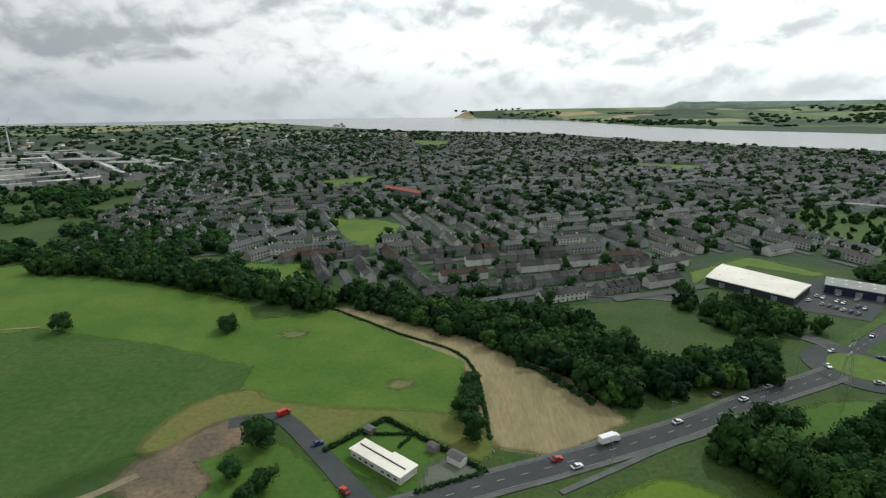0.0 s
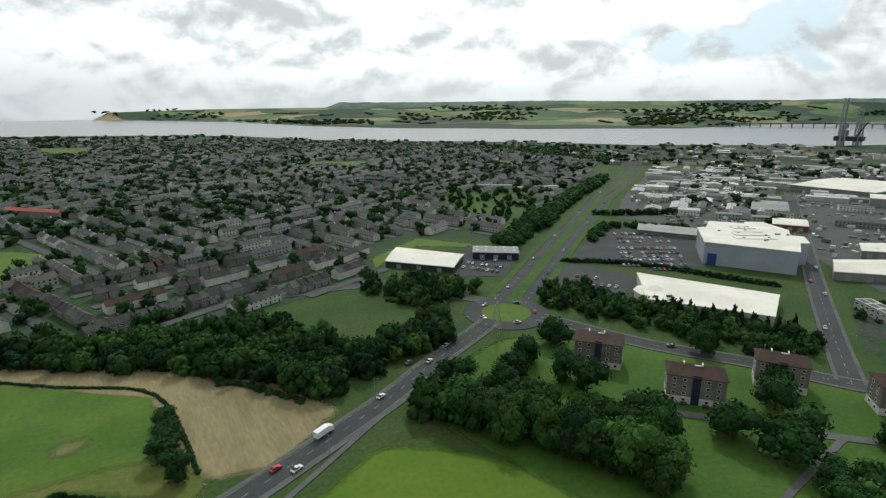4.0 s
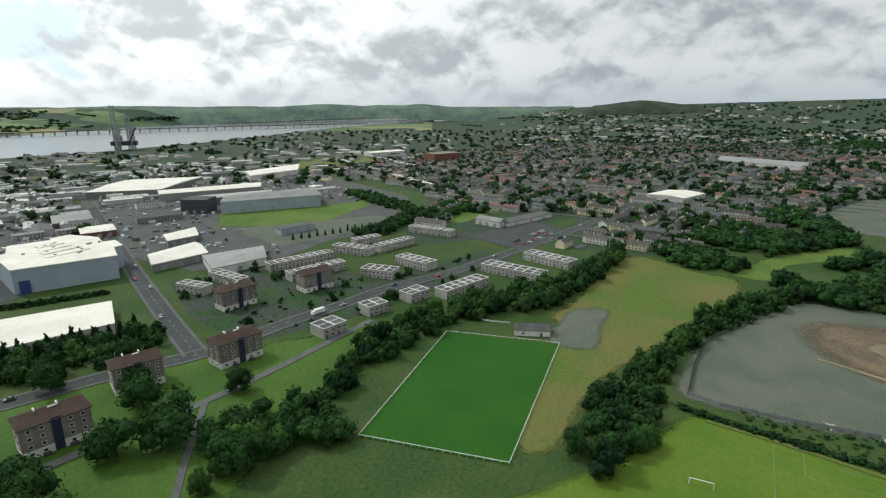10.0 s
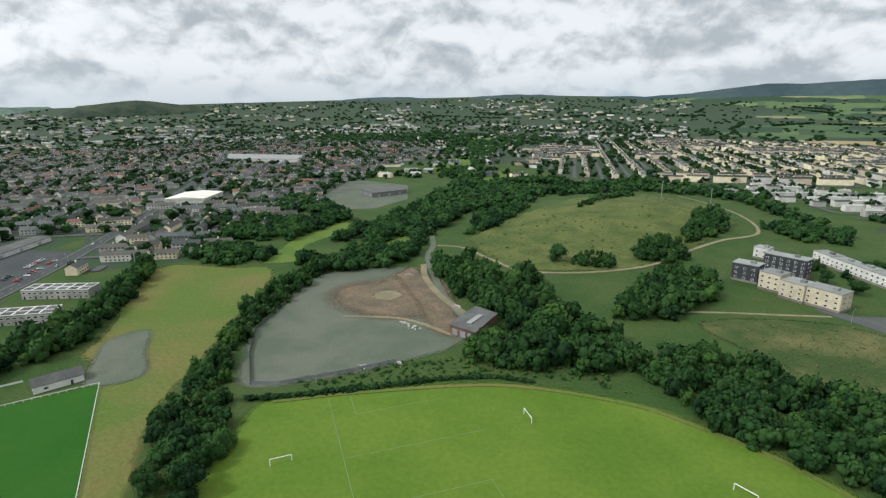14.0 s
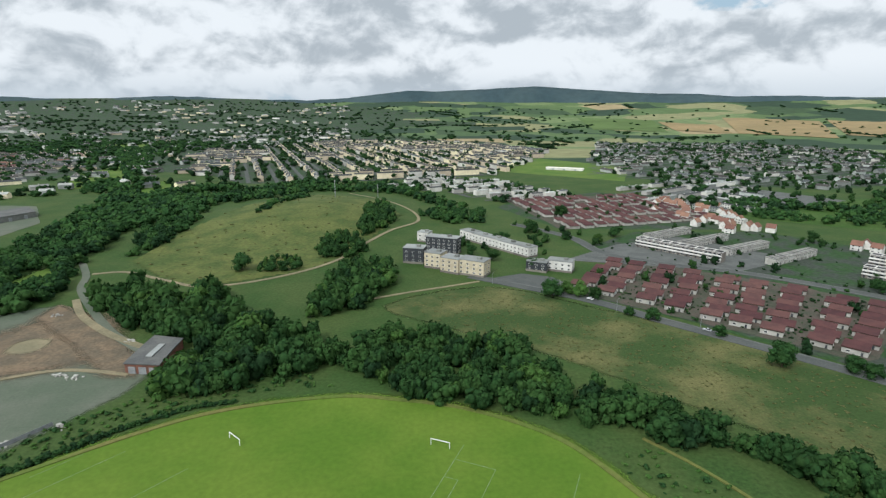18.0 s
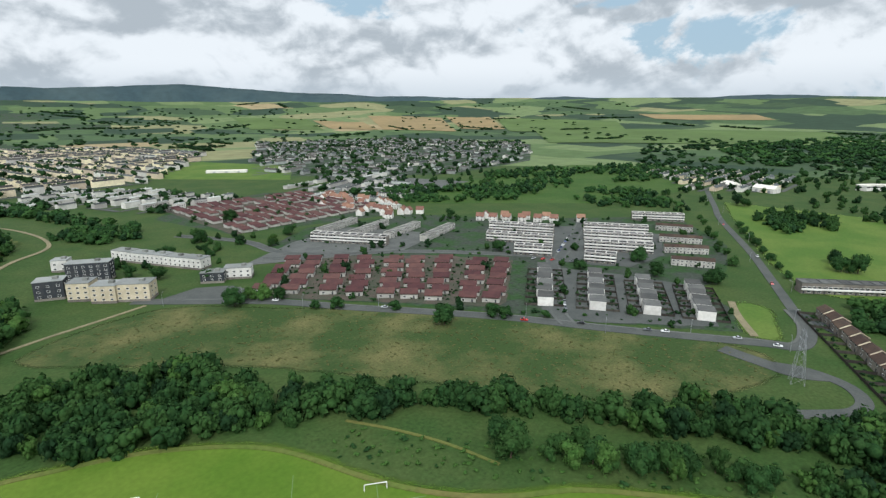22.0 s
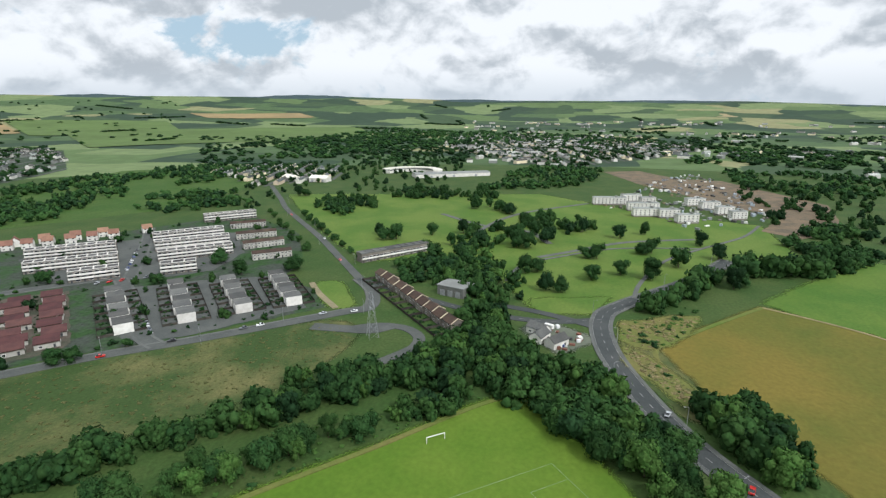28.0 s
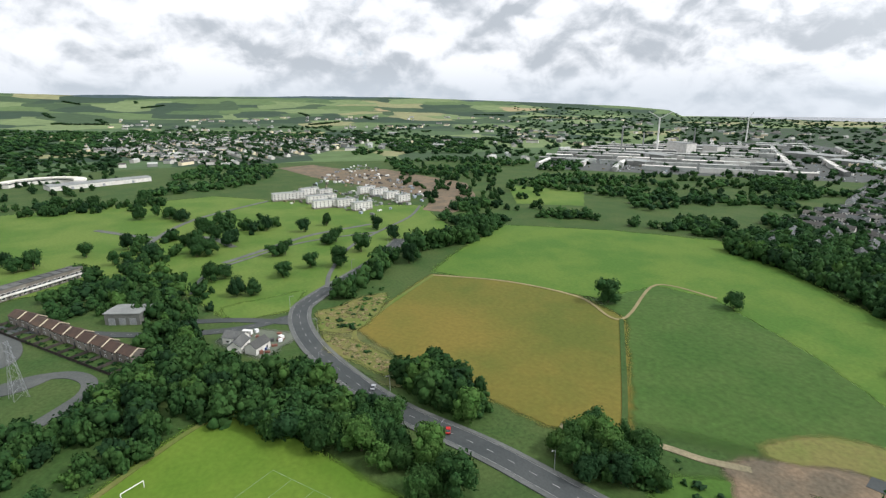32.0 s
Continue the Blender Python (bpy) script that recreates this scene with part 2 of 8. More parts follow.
M["dark_wall"] = material("dark_wall", (0.040, 0.045, 0.052), (0.055, 0.058, 0.062), scale=0.25, fine=2, spread=0.1)
M["brick"] = material("brick", (0.2, 0.092, 0.066), (0.15, 0.075, 0.056), scale=0.3, fine=2, bump=0.2)
M["steel_blue"] = material("steel_blue", (0.340, 0.390, 0.430), (0.300, 0.345, 0.385), scale=0.05, fine=1, rough=0.5, amount=0.06)
M["white_roof"] = material("white_roof", (0.740, 0.710, 0.620), (0.640, 0.610, 0.530), scale=0.05, fine=0.6, amount=0.06, rough=0.6)
M["grey_roof"] = material("grey_roof", (0.115, 0.115, 0.108), (0.085, 0.087, 0.085), scale=0.1, fine=1.2, spread=0.3, amount=0.2, bump=0.2)
M["pale_roof"] = material("pale_roof", (0.255, 0.265, 0.252), (0.205, 0.214, 0.204), scale=0.06, fine=0.9, spread=0.2, amount=0.12, rough=0.6)
M["brown_roof"] = material("brown_roof", (0.078, 0.052, 0.040), (0.058, 0.043, 0.035), scale=0.15, fine=1.5, spread=0.2, amount=0.2, bump=0.3)
M["tile_roof"] = material("tile_roof", (0.078, 0.076, 0.074), (0.060, 0.060, 0.060), scale=0.2, fine=1.5, spread=0.4, amount=0.2, bump=0.3)
M["red_roof"] = material("red_roof", (0.1, 0.046, 0.043), (0.074, 0.037, 0.036), scale=0.2, fine=1.5, spread=0.25, amount=0.15, bump=0.3)
M["clay_roof"] = material("clay_roof", (0.225, 0.122, 0.088), (0.180, 0.100, 0.074), scale=0.2, fine=1.5, spread=0.25, amount=0.15, bump=0.3)
M["glass"] = material("glass", (0.020, 0.024, 0.028), (0.03, 0.034, 0.038), scale=0.4, fine=1, rough=0.12, spec=0.6, spread=0.4)
M["blue_panel"] = material("blue_panel", (0.022, 0.030, 0.060), (0.03, 0.038, 0.07), scale=0.3, fine=2, rough=0.5)
M["trim"] = material("trim", (0.70, 0.69, 0.66), (0.6, 0.59, 0.56), scale=0.4, fine=3, amount=0.08)
M["fence"] = material("fence", (0.04, 0.036, 0.031), (0.06, 0.053, 0.045), scale=0.3, fine=3, spread=0.3)
M["old_asphalt"] = material("old_asphalt", (0.072, 0.078, 0.074), (0.090, 0.095, 0.089), scale=0.06, fine=1.2, amount=0.2, bump=0.15)
M["lawn"] = material("lawn", (0.046, 0.100, 0.016), (0.066, 0.120, 0.022), scale=0.02, fine=0.5, amount=0.2, bump=0.2)
# green hills, lightened in the base colour for haze and backlight
M["hazy_hill"] = material("hazy_hill", (0.120, 0.170, 0.125), (0.070, 0.105, 0.088), scale=0.005, fine=0.03, amount=0.2)
M["worn"] = material("worn", (0.135, 0.140, 0.060), (0.085, 0.115, 0.030), scale=0.12, fine=1.0, amount=0.3, bump=0.3)
M["steel"] = material("steel", (0.34, 0.35, 0.36), (0.27, 0.28, 0.29), scale=0.4, fine=3, rough=0.5, metal=0.4)
M["dark_steel"] = material("dark_steel", (0.075, 0.080, 0.085), (0.06, 0.064, 0.068), scale=0.4, fine=3, rough=0.6, metal=0.2)
M["rubber"] = material("rubber", (0.02, 0.02, 0.02), (0.028, 0.028, 0.028), scale=1, fine=5)
M["hill_wood"] = material("hill_wood", (0.020, 0.036, 0.022), (0.045, 0.060, 0.034), scale=0.01, fine=0.06, amount=0.3)
# heather cover, with the blue of distant haze mixed into its colour
M["hazy_heather"] = material("hazy_heather", (0.036, 0.060, 0.068), (0.050, 0.076, 0.080), scale=0.003, fine=0.02, amount=0.15)
for key, c in dict(white=(0.75, 0.75, 0.75), silver=(0.42, 0.43, 0.45), black=(0.02, 0.02, 0.022), red=(0.45, 0.02, 0.015), blue=(0.03, 0.06, 0.20), grey=(0.12, 0.13, 0.14)).items():
    M["paint_" + key] = material("paint_" + key, c, tuple(x * 0.9 for x in c), scale=0.5, fine=2, rough=0.3, spec=0.6, amount=0.04)


def fringe_material(key):
    """The same ground growing thin towards its edge, through which the ground below shows."""
    m = M[key].copy()
    m.name = key + "_fringe"
    n, l = m.node_tree.nodes, m.node_tree.links
    at_edge, geo = n.new("ShaderNodeAttribute"), n.new("ShaderNodeNewGeometry")
    at_edge.attribute_name = "cover"
    t = n.new("ShaderNodeTexNoise")
    t.inputs["Scale"].default_value, t.inputs["Detail"].default_value, t.inputs["Roughness"].default_value = 0.35, 6, 0.7
    l.new(geo.outputs["Position"], t.inputs[0])
    sub_, mr = n.new("ShaderNodeMath"), n.new("ShaderNodeMapRange")
    sub_.operation = "SUBTRACT"
    l.new(at_edge.outputs["Fac"], sub_.inputs[0])
    l.new(t.outputs[0], sub_.inputs[1])
    l.new(sub_.outputs[0], mr.inputs[0])
    mr.inputs[1].default_value, mr.inputs[2].default_value = -0.38, 0.38
    clear, mx = n.new("ShaderNodeBsdfTransparent"), n.new("ShaderNodeMixShader")
    l.new(mr.outputs[0], mx.inputs[0])
    l.new(clear.outputs[0], mx.inputs[1])
    l.new(n["Principled BSDF"].outputs[0], mx.inputs[2])
    l.new(mx.outputs[0], n["Material Output"].inputs[0])
    return m


FRINGED = {k: 5.0 for k in ("field_grass", "meadow", "brown_field", "yellow_grass", "scrub", "park", "lawn", "worn", "dirt", "gravel", "burnt", "stubble", "oval")}
for key in FRINGED:
    M[key + "_fringe"] = fringe_material(key)


# ------------------------------------------------------------ builders
def raw_mesh(name, verts, faces, mats, index=None, smooth=False):
    me = bpy.data.meshes.new(name)
    me.from_pydata([tuple(v) for v in verts], [], [tuple(f) for f in faces])
    for m in mats:
        me.materials.append(M[m] if isinstance(m, str) else m)
    if index is not None:
        me.polygons.foreach_set("material_index", np.asarray(index, dtype=np.int32))
    if smooth:
        me.polygons.foreach_set("use_smooth", np.ones(len(me.polygons), dtype=bool))
    me.update()
    return me


def mesh_of(name, bm, mat):
    me = bpy.data.meshes.new(name)
    bm.normal_update()
    bm.to_mesh(me)
    bm.free()
    me.materials.append(M[mat])
    return me


def part(name, bm, mat, parent, label=""):
    """Links a bmesh, or a mesh, as one mesh object under a thing or a part."""
    ob = new(name, bm if isinstance(bm, bpy.types.Mesh) else mesh_of(name, bm, mat))
    ob.parent = parent
    return tagged(ob, label)


def thing(name, m, label, category, group=""):
    ob = new(name)
    ob.empty_display_size = 0.5
    ob.matrix_world = m
    return tagged(ob, label, category, group)


def box(bm, x, y, z, sx, sy, sz, turn=0.0):
    """A box with its base centre at x, y, z."""
    bmesh.ops.create_cube(bm, size=1, matrix=Matrix.Translation((x, y, z + sz / 2)) @ Matrix.Rotation(turn, 4, "Z") @ Matrix.Diagonal((sx, sy, sz, 1)))
    return bm


def boxes(*rows):
    bm = bmesh.new()
    for r in rows:
        box(bm, *r)
    return bm


def beam(bm, a, b, w):
    """A square bar from a to b."""
    a, b = Vector(a), Vector(b)
    d = b - a
    m = Matrix.Translation((a + b) / 2) @ d.to_track_quat("Z", "Y").to_matrix().to_4x4() @ Matrix.Diagonal((w, w, d.length, 1))
    bmesh.ops.create_cube(bm, size=1, matrix=m)
    return bm


def tube(bm, a, b, r0, r1, n=8):
    a, b = Vector(a), Vector(b)
    d = b - a
    m = Matrix.Translation((a + b) / 2) @ d.to_track_quat("Z", "Y").to_matrix().to_4x4()
    bmesh.ops.create_cone(bm, cap_ends=True, segments=n, radius1=r0, radius2=r1, depth=d.length, matrix=m)
    return bm


def gable(bm, x, y, z, sx, sy, h, over=0.35, thick=0.18):
    """A pitched roof with its ridge along x, as a slab with thickness."""
    hx, hy = sx / 2 + over, sy / 2 + over
    drop = h * over / (sy / 2)
    prof = [(-hy, z - drop), (0, z + h), (hy, z - drop), (hy, z - drop + thick), (0, z + h + thick), (-hy, z - drop + thick)]
    rings = [[bm.verts.new((x + s * hx, y + p, q)) for p, q in prof] for s in (-1, 1)]
    for k in range(6):
        j = (k + 1) % 6
        bm.faces.new((rings[0][k], rings[0][j], rings[1][j], rings[1][k]))
    for r in rings:
        for q in ((0, 1, 4, 5), (1, 2, 3, 4)):
            bm.faces.new([r[k] for k in q])
    bmesh.ops.recalc_face_normals(bm, faces=bm.faces)
    return bm


def gable_walls(bm, x, y, z, sx, sy, sz, h):
    """Walls with gables at both ends of x."""
    prof = [(-sy / 2, z), (sy / 2, z), (sy / 2, z + sz), (0, z + sz + h), (-sy / 2, z + sz)]
    rings = [[bm.verts.new((x + s * sx / 2, y + p, q)) for p, q in prof] for s in (-1, 1)]
    for k in range(5):
        j = (k + 1) % 5
        bm.faces.new((rings[0][k], rings[0][j], rings[1][j], rings[1][k]))
    bm.faces.new(rings[0])
    bm.faces.new(rings[1])
    bmesh.ops.recalc_face_normals(bm, faces=bm.faces)
    return bm


def inside(poly, x, y):
    c = False
    for (x0, y0), (x1, y1) in zip(poly, poly[1:] + poly[:1]):
        if (y0 > y) != (y1 > y) and x < (x1 - x0) * (y - y0) / (y1 - y0) + x0:
            c = not c
    return c


def seg_dist(path, x, y):
    best = 1e9
    for (x0, y0), (x1, y1) in zip(path, path[1:]):
        dx, dy = x1 - x0, y1 - y0
        t = max(0, min(1, ((x - x0) * dx + (y - y0) * dy) / (dx * dx + dy * dy + 1e-9)))
        best = min(best, math.hypot(x - x0 - t * dx, y - y0 - t * dy))
    return best


def smooth_path(pts, n=8, closed=False):
    """A Catmull-Rom line through plan points."""
    p = list(pts)
    p = [p[-1]] + p + p[:2] if closed else [p[0]] + p + [p[-1]]
    out = []
    for k in range(1, len(p) - 2):
        a, b, c, d = (np.array(q, float) for q in p[k - 1:k + 3])
        for i in range(n):
            t = i / n
            out.append(tuple(0.5 * (2 * b + (c - a) * t + (2 * a - 5 * b + 4 * c - d) * t * t + (3 * b - a - 3 * c + d) * t ** 3)))
    if not closed:
        out.append(tuple(p[-2]))
    return out

# ------------------------------------------------------------ the lie of the land
# elevation of the skyline, in degrees, by heading
SKYLINE = [(-44, -0.95), (-38, -1.3), (-15, -1.25), (-5, -1.0), (10, -0.6), (30, -0.4), (43, 0.0), (71, 0.02), (88, -1.0), (96, -1.4), (103, -1.38), (113, -0.1), (127, 0.25), (140, 0.55), (158, 0.85),
           (168, 0.6), (180, 0.9), (205, 0.8), (218, 0.85), (244, 0.8), (250, 0.85), (262, 0.5), (288, 0.4), (300, -0.05), (311, -0.5), (316, -0.95)]
# the firth's shores, in degrees below the level, by heading
NEAR_SHORE = [(-44, -1.42), (-40, -1.46), (-37, -1.58), (-31, -1.72), (-25, -1.76), (-19, -1.66), (-15, -1.95), (-10, -2.35), (-6, -2.6), (-4.2, -2.7), (5, -2.9), (12, -3.1), (21, -3.7), (31, -3.95), (39, -4.0), (53, -4.15), (68, -3.75), (78, -3.1), (88, -2.1), (95, -1.6), (99, -1.43)]
FAR_SHORE = [(-44, -1.40), (-17, -1.40), (0, -1.40), (6, -1.55), (13, -1.8), (20, -2.3), (28, -2.6), (43, -2.7), (57, -2.5), (64, -2.05), (72, -1.6), (80, -1.3), (88, -1.15), (95, -0.98), (99, -0.98)]
EDGE = 4860.0


def lerp(rows, a):
    return float(np.interp(a, [r[0] for r in rows], [r[1] for r in rows]))


def by_heading(a):
    a %= 360
    return a - 360 if a > 316 else a


def shore_range(a):
    """The far shore's distance, or where the open country begins to rise."""
    a = by_heading(a)
    if -44 <= a <= 104:
        s = EYE / math.tan(radians(-lerp(FAR_SHORE, a)))
        return s if a < 97 else s + (2400 - s) * (a - 97) / 7
    return 2400.0 - 200 * min(1, max(0, a - 104) / 30)


def height(x, y):
    r = math.hypot(x, y)
    z = 15.0 * math.exp(-((x - 135) / 95) ** 2 - ((y + 600) / 120) ** 2)
    if r > 900:
        a = math.degrees(math.atan2(x, y))
        ah = by_heading(a)
        # the land climbs from the shore, or from the town's edge, to the skyline
        s0 = shore_range(a)
        if r > s0:
            top = lerp(SKYLINE, ah)
            e0 = -math.degrees(math.atan2(EYE, s0))
            t = min(1.0, (r - s0) / (EDGE - s0 - 40)) if EDGE - s0 > 60 else 0.0
            z += EYE + r * math.tan(radians(e0 + (top - e0) * t)) if t > 0 else 0
            z += 9 * math.sin(math.pi * min(1, t)) * noise.noise((x * 0.0014, y * 0.0014, 0.3))
    return z


def at(az, r):
    return r * math.sin(radians(az)), r * math.cos(radians(az))


def on_land(az, el):
    """The plan point that is seen at a heading and an elevation."""
    for r in np.linspace(60 if el < -9 else 900, EDGE, 400 if el < -9 else 160):
        x, y = at(az, r)
        if EYE + r * math.tan(radians(el)) <= height(x, y):
            return x, y
    return at(az, EDGE - 20)


# one sheet of ground to the horizon
rings = [0, 25, 50, 75] + list(range(100, 1000, 25)) + list(range(1000, 2200, 75)) + list(range(2200, 4861, 70))
SECTORS = 288
verts, faces, index = [(0, 0, height(0, 0))], [], []
for r in rings[1:]:
    for k in range(SECTORS):
        x, y = at(k * 360 / SECTORS, r)
        verts.append((x, y, height(x, y)))
for i in range(len(rings) - 1):
    for k in range(SECTORS):
        j = (k + 1) % SECTORS
        if i == 0:
            faces.append((0, 1 + j, 1 + k))
        else:
            a, b = 1 + (i - 1) * SECTORS, 1 + i * SECTORS
            faces.append((a + k, a + j, b + j, b + k))
        index.append(0 if rings[i] < 1150 else 2 if by_heading(k * 360 / SECTORS) < 176 + 16 * noise.noise((rings[i] * 0.0021, k * 0.11, 3)) and (rings[i] < 2900 or by_heading(k * 360 / SECTORS) > 98) else 1)
ground = tagged(new("ground", raw_mesh("ground", verts, faces, ["rough_grass", "country", "estate"], index, True)),
                "rough grass and farmland reaching to the horizon", "ground", kind="structure")


LAID = [0]


def ragged(pts):
    """Breaks a plan's straight edges into an uneven, overgrown line."""
    out = []
    for (x0, y0), (x1, y1) in zip(pts, pts[1:] + pts[:1]):
        q, far = math.hypot(x1 - x0, y1 - y0), math.hypot(x0 + x1, y0 + y1) / 2
        n = max(1, int(q / max(2.5, far / 60)))
        w = min(1.8, 0.7 + far / 300, q * 0.12)
        for k in range(n):
            x, y = x0 + (x1 - x0) * k / n, y0 + (y1 - y0) * k / n
            out.append((x + w * noise.noise((x * 0.13, y * 0.13, 1.7)) + 0.4 * w * noise.noise((x * 0.5, y * 0.5, 5)), y + w * noise.noise((x * 0.13, y * 0.13, 9.2)) + 0.4 * w * noise.noise((x * 0.5, y * 0.5, 3))))
    return out


def sheet(name, poly, mat, label, category, lift=0.05, curve=0, soft=None):
    """A flat piece of ground with a skirt, laid just above the land."""
    pts = smooth_path(poly, curve, True) if curve else list(poly)
    if mat not in ("asphalt", "pavement", "pitch"):
        pts = ragged(pts)
    if sum(a[0] * b[1] - b[0] * a[1] for a, b in zip(pts, pts[1:] + pts[:1])) < 0:
        pts.reverse()
    LAID[0] += 1
    lift += 0.002 * LAID[0]
    bm = bmesh.new()
    top = [bm.verts.new((x, y, height(x, y) + lift)) for x, y in pts]
    f = bm.faces.new(top)
    f.normal_update()
    bmesh.ops.triangulate(bm, faces=[f])
    span = min(math.hypot(*p) for p in pts)
    if mat not in FRINGED or span > 480 or soft == 0:
        ob = new(name, mesh_of(name, bm, mat))
        return tagged(ob, label, category, kind="structure")
    # a thinning fringe round the sheet
    w, n = soft or FRINGED[mat], len(pts)
    rim = []
    for k in range(n):
        (ax, ay), (bx, by) = pts[k - 1], pts[(k + 1) % n]
        q = math.hypot(bx - ax, by - ay) or 1
        x, y = pts[k][0] + (by - ay) / q * w, pts[k][1] - (bx - ax) / q * w
        rim.append(bm.verts.new((x, y, height(x, y) + lift - 0.02)))
    for k in range(n):
        g = bm.faces.new((top[k], rim[k], rim[(k + 1) % n], top[(k + 1) % n]))
        g.material_index = 1
    bm.verts.index_update()
    cover = [1.0] * n + [0.0] * n
    me = mesh_of(name, bm, mat)
    me.materials.append(M[mat + "_fringe"])
    me.attributes.new("cover", "FLOAT", "POINT").data.foreach_set("value", np.array(cover, dtype=np.float32))
    return tagged(new(name, me), label, category, kind="structure")


def ribbon(name, path, width, mat, label, category, lift=0.06, n=8, parent=None, side=0.0, raw=False):
    """A strip along a line in plan, with a small thickness. side shifts it off the line."""
    pts = smooth_path(path, n) if n else list(path)
    LAID[0] += 0.5
    lift = lift if raw else lift + 0.20 + 0.003 * (LAID[0] % 30)
    vs, fs = [], []
    for k, (x, y) in enumerate(pts):
        a, b = pts[max(0, k - 1)], pts[min(len(pts) - 1, k + 1)]
        dx, dy = b[0] - a[0], b[1] - a[1]
        q = math.hypot(dx, dy) or 1
        nx, ny = -dy / q, dx / q
        for s in (-0.5, 0.5):
            px, py = x + nx * (side + s * width), y + ny * (side + s * width)
            vs.append((px, py, height(px, py) + lift))
            vs.append((px, py, height(px, py) - 0.10))
        if k:
            o = 4 * k
            fs += [(o - 4, o, o + 2, o - 2), (o - 4, o - 3, o + 1, o), (o - 2, o + 2, o + 3, o - 1)]
    ob = new(name, raw_mesh(name, vs, fs, [mat]))
    if parent:
        ob.parent = parent
        return tagged(ob, label)
    return tagged(ob, label, category, kind="structure")


def dashes(name, path, parent, dash=3.0, gap=6.0, width=0.22, side=0.0, lift=0.38, label=""):
    pts = smooth_path(path, 10)
    vs, fs, run = [], [], 0.0
    for (x0, y0), (x1, y1) in zip(pts, pts[1:]):
        q = math.hypot(x1 - x0, y1 - y0) or 1e-6
        ux, uy = (x1 - x0) / q, (y1 - y0) / q
        s = 0.0
        while s < q:
            ph = (run + s) % (dash + gap)
            step = min(q - s, (dash if ph < dash else dash + gap) - ph + 1e-3)
            if ph < dash:
                o = len(vs)
                for t, w in ((s, -1), (s + step, -1), (s + step, 1), (s, 1)):
                    vs.append((x0 + ux * t - uy * (side + w * width / 2), y0 + uy * t + ux * (side + w * width / 2), lift))
                fs.append((o, o + 1, o + 2, o + 3))
            s += step
        run += q
    ob = new(name, raw_mesh(name, vs, fs, ["marking"]))
    ob.parent = parent
    return tagged(ob, label)


# the firth
def water_level(a, r):
    """The firth is flat, but for its farthest reach, which is drawn in to the world's edge."""
    near, far = lerp(NEAR_SHORE, a), lerp(FAR_SHORE, a)
    if far < -1.42:
        return 0.8
    n0 = EYE / math.tan(radians(-near))
    return max(0.8, EYE + r * math.tan(radians(near + (far - near) * (r - n0) / (EDGE - n0))))


wv, wf = [], []
cols = list(range(-43, 100))
for a in cols:
    n0, f0 = (EYE / math.tan(radians(-lerp(s, a))) for s in (NEAR_SHORE, FAR_SHORE))
    for k in range(7):
        r = n0 + (min(f0, EDGE) - n0) * k / 6
        x, y = at(a, r)
        wv.append((x, y, water_level(a, r)))
for i in range(len(cols) - 1):
    for k in range(6):
        o = i * 7 + k
        wf.append((o, o + 1, o + 8, o + 7))
water = tagged(new("water", raw_mesh("water", wv, wf, ["water"])), "broad pale grey firth under a bright sky", "water", kind="structure")


def far_field(a0, a1, e0, e1, mat, label, lean=1.6):
    """A field on the far slopes, between two headings and two elevations."""
    vs, fs = [], []
    N, K = 10, 5
    for i in range(N + 1):
        for k in range(K + 1):
            a, e = a0 + (a1 - a0) * i / N - lean * (k / K - 0.5), e0 + (e1 - e0) * k / K + 0.12 * math.sin(2.2 * i / N + a0)
            x, y = on_land(a, e)
            vs.append((x, y, height(x, y) + 2.2))
    for i in range(N):
        for k in range(K):
            o = i * (K + 1) + k
            fs.append((o, o + 1, o + K + 2, o + K + 1))
    return tagged(new("farm_field", raw_mesh("farm_field", vs, fs, [mat])), label, "field", "fields on the far slopes", kind="structure")


far_field(203.5, 208.5, -2.2, -1.45, "tan_field", "pale stubble field on the far slope")
far_field(209.0, 216.5, -2.45, -1.05, "tan_field", "golden stubble field on the far slope")
far_field(217.0, 221.5, -2.2, -1.0, "tan_field", "golden stubble field beside a hedge")
far_field(196.0, 203.0, -2.3, -1.2, "light_field", "light green pasture on the far slope")
far_field(222.0, 234.0, -2.6, -1.3, "light_field", "light green pasture on the far slope")
far_field(226.0, 252.0, -3.6, -2.3, "light_field", "light green pasture below the farm")
far_field(236.0, 246.0, -1.15, -0.7, "tan_field", "yellow crop field near the skyline")

def skyline_hill(a0, a1, peaks, mat, label, r0=4640.0, base=-1.2, rough=0.05, step=0.5):
    """A range of hills on the skyline between two headings; peaks of heading, width, elevation."""
    vs, fs = [], []
    foot = base
    for i, a in enumerate(np.arange(a0, a1 + 0.01, step)):
        base = lerp(foot, a) if isinstance(foot, list) else foot
        edge = min(1.0, (a - a0) / 3, (a1 - a) / 3)
        top = base + max(0.02, edge) * (max(p[2] * math.exp(-((a - p[0]) / p[1]) ** 2) for p in peaks) - base + rough * (noise.noise((a * 0.8, 1, 0)) + 0.6 * noise.noise((a * 2.7, 2, 0))))
        for k, (dr, f) in enumerate(((-260, 0.0), (-130, 0.55), (0, 1.0), (110, 0.5))):
            r = r0 + dr
            e = base + (top - base) * f
            x, y = at(a, r + 50 * noise.noise((a * 0.35, 3, k)))
            vs.append((x, y, EYE + r * math.tan(radians(e)) - (15 if f == 0 else 0)))
        if i:
            for k in range(3):
                o = 4 * i + k
                fs.append((o - 4, o, o + 1, o - 3))
    return tagged(new("backdrop", raw_mesh("backdrop", vs, fs, [mat], smooth=True)), label, "hills", kind="structure")


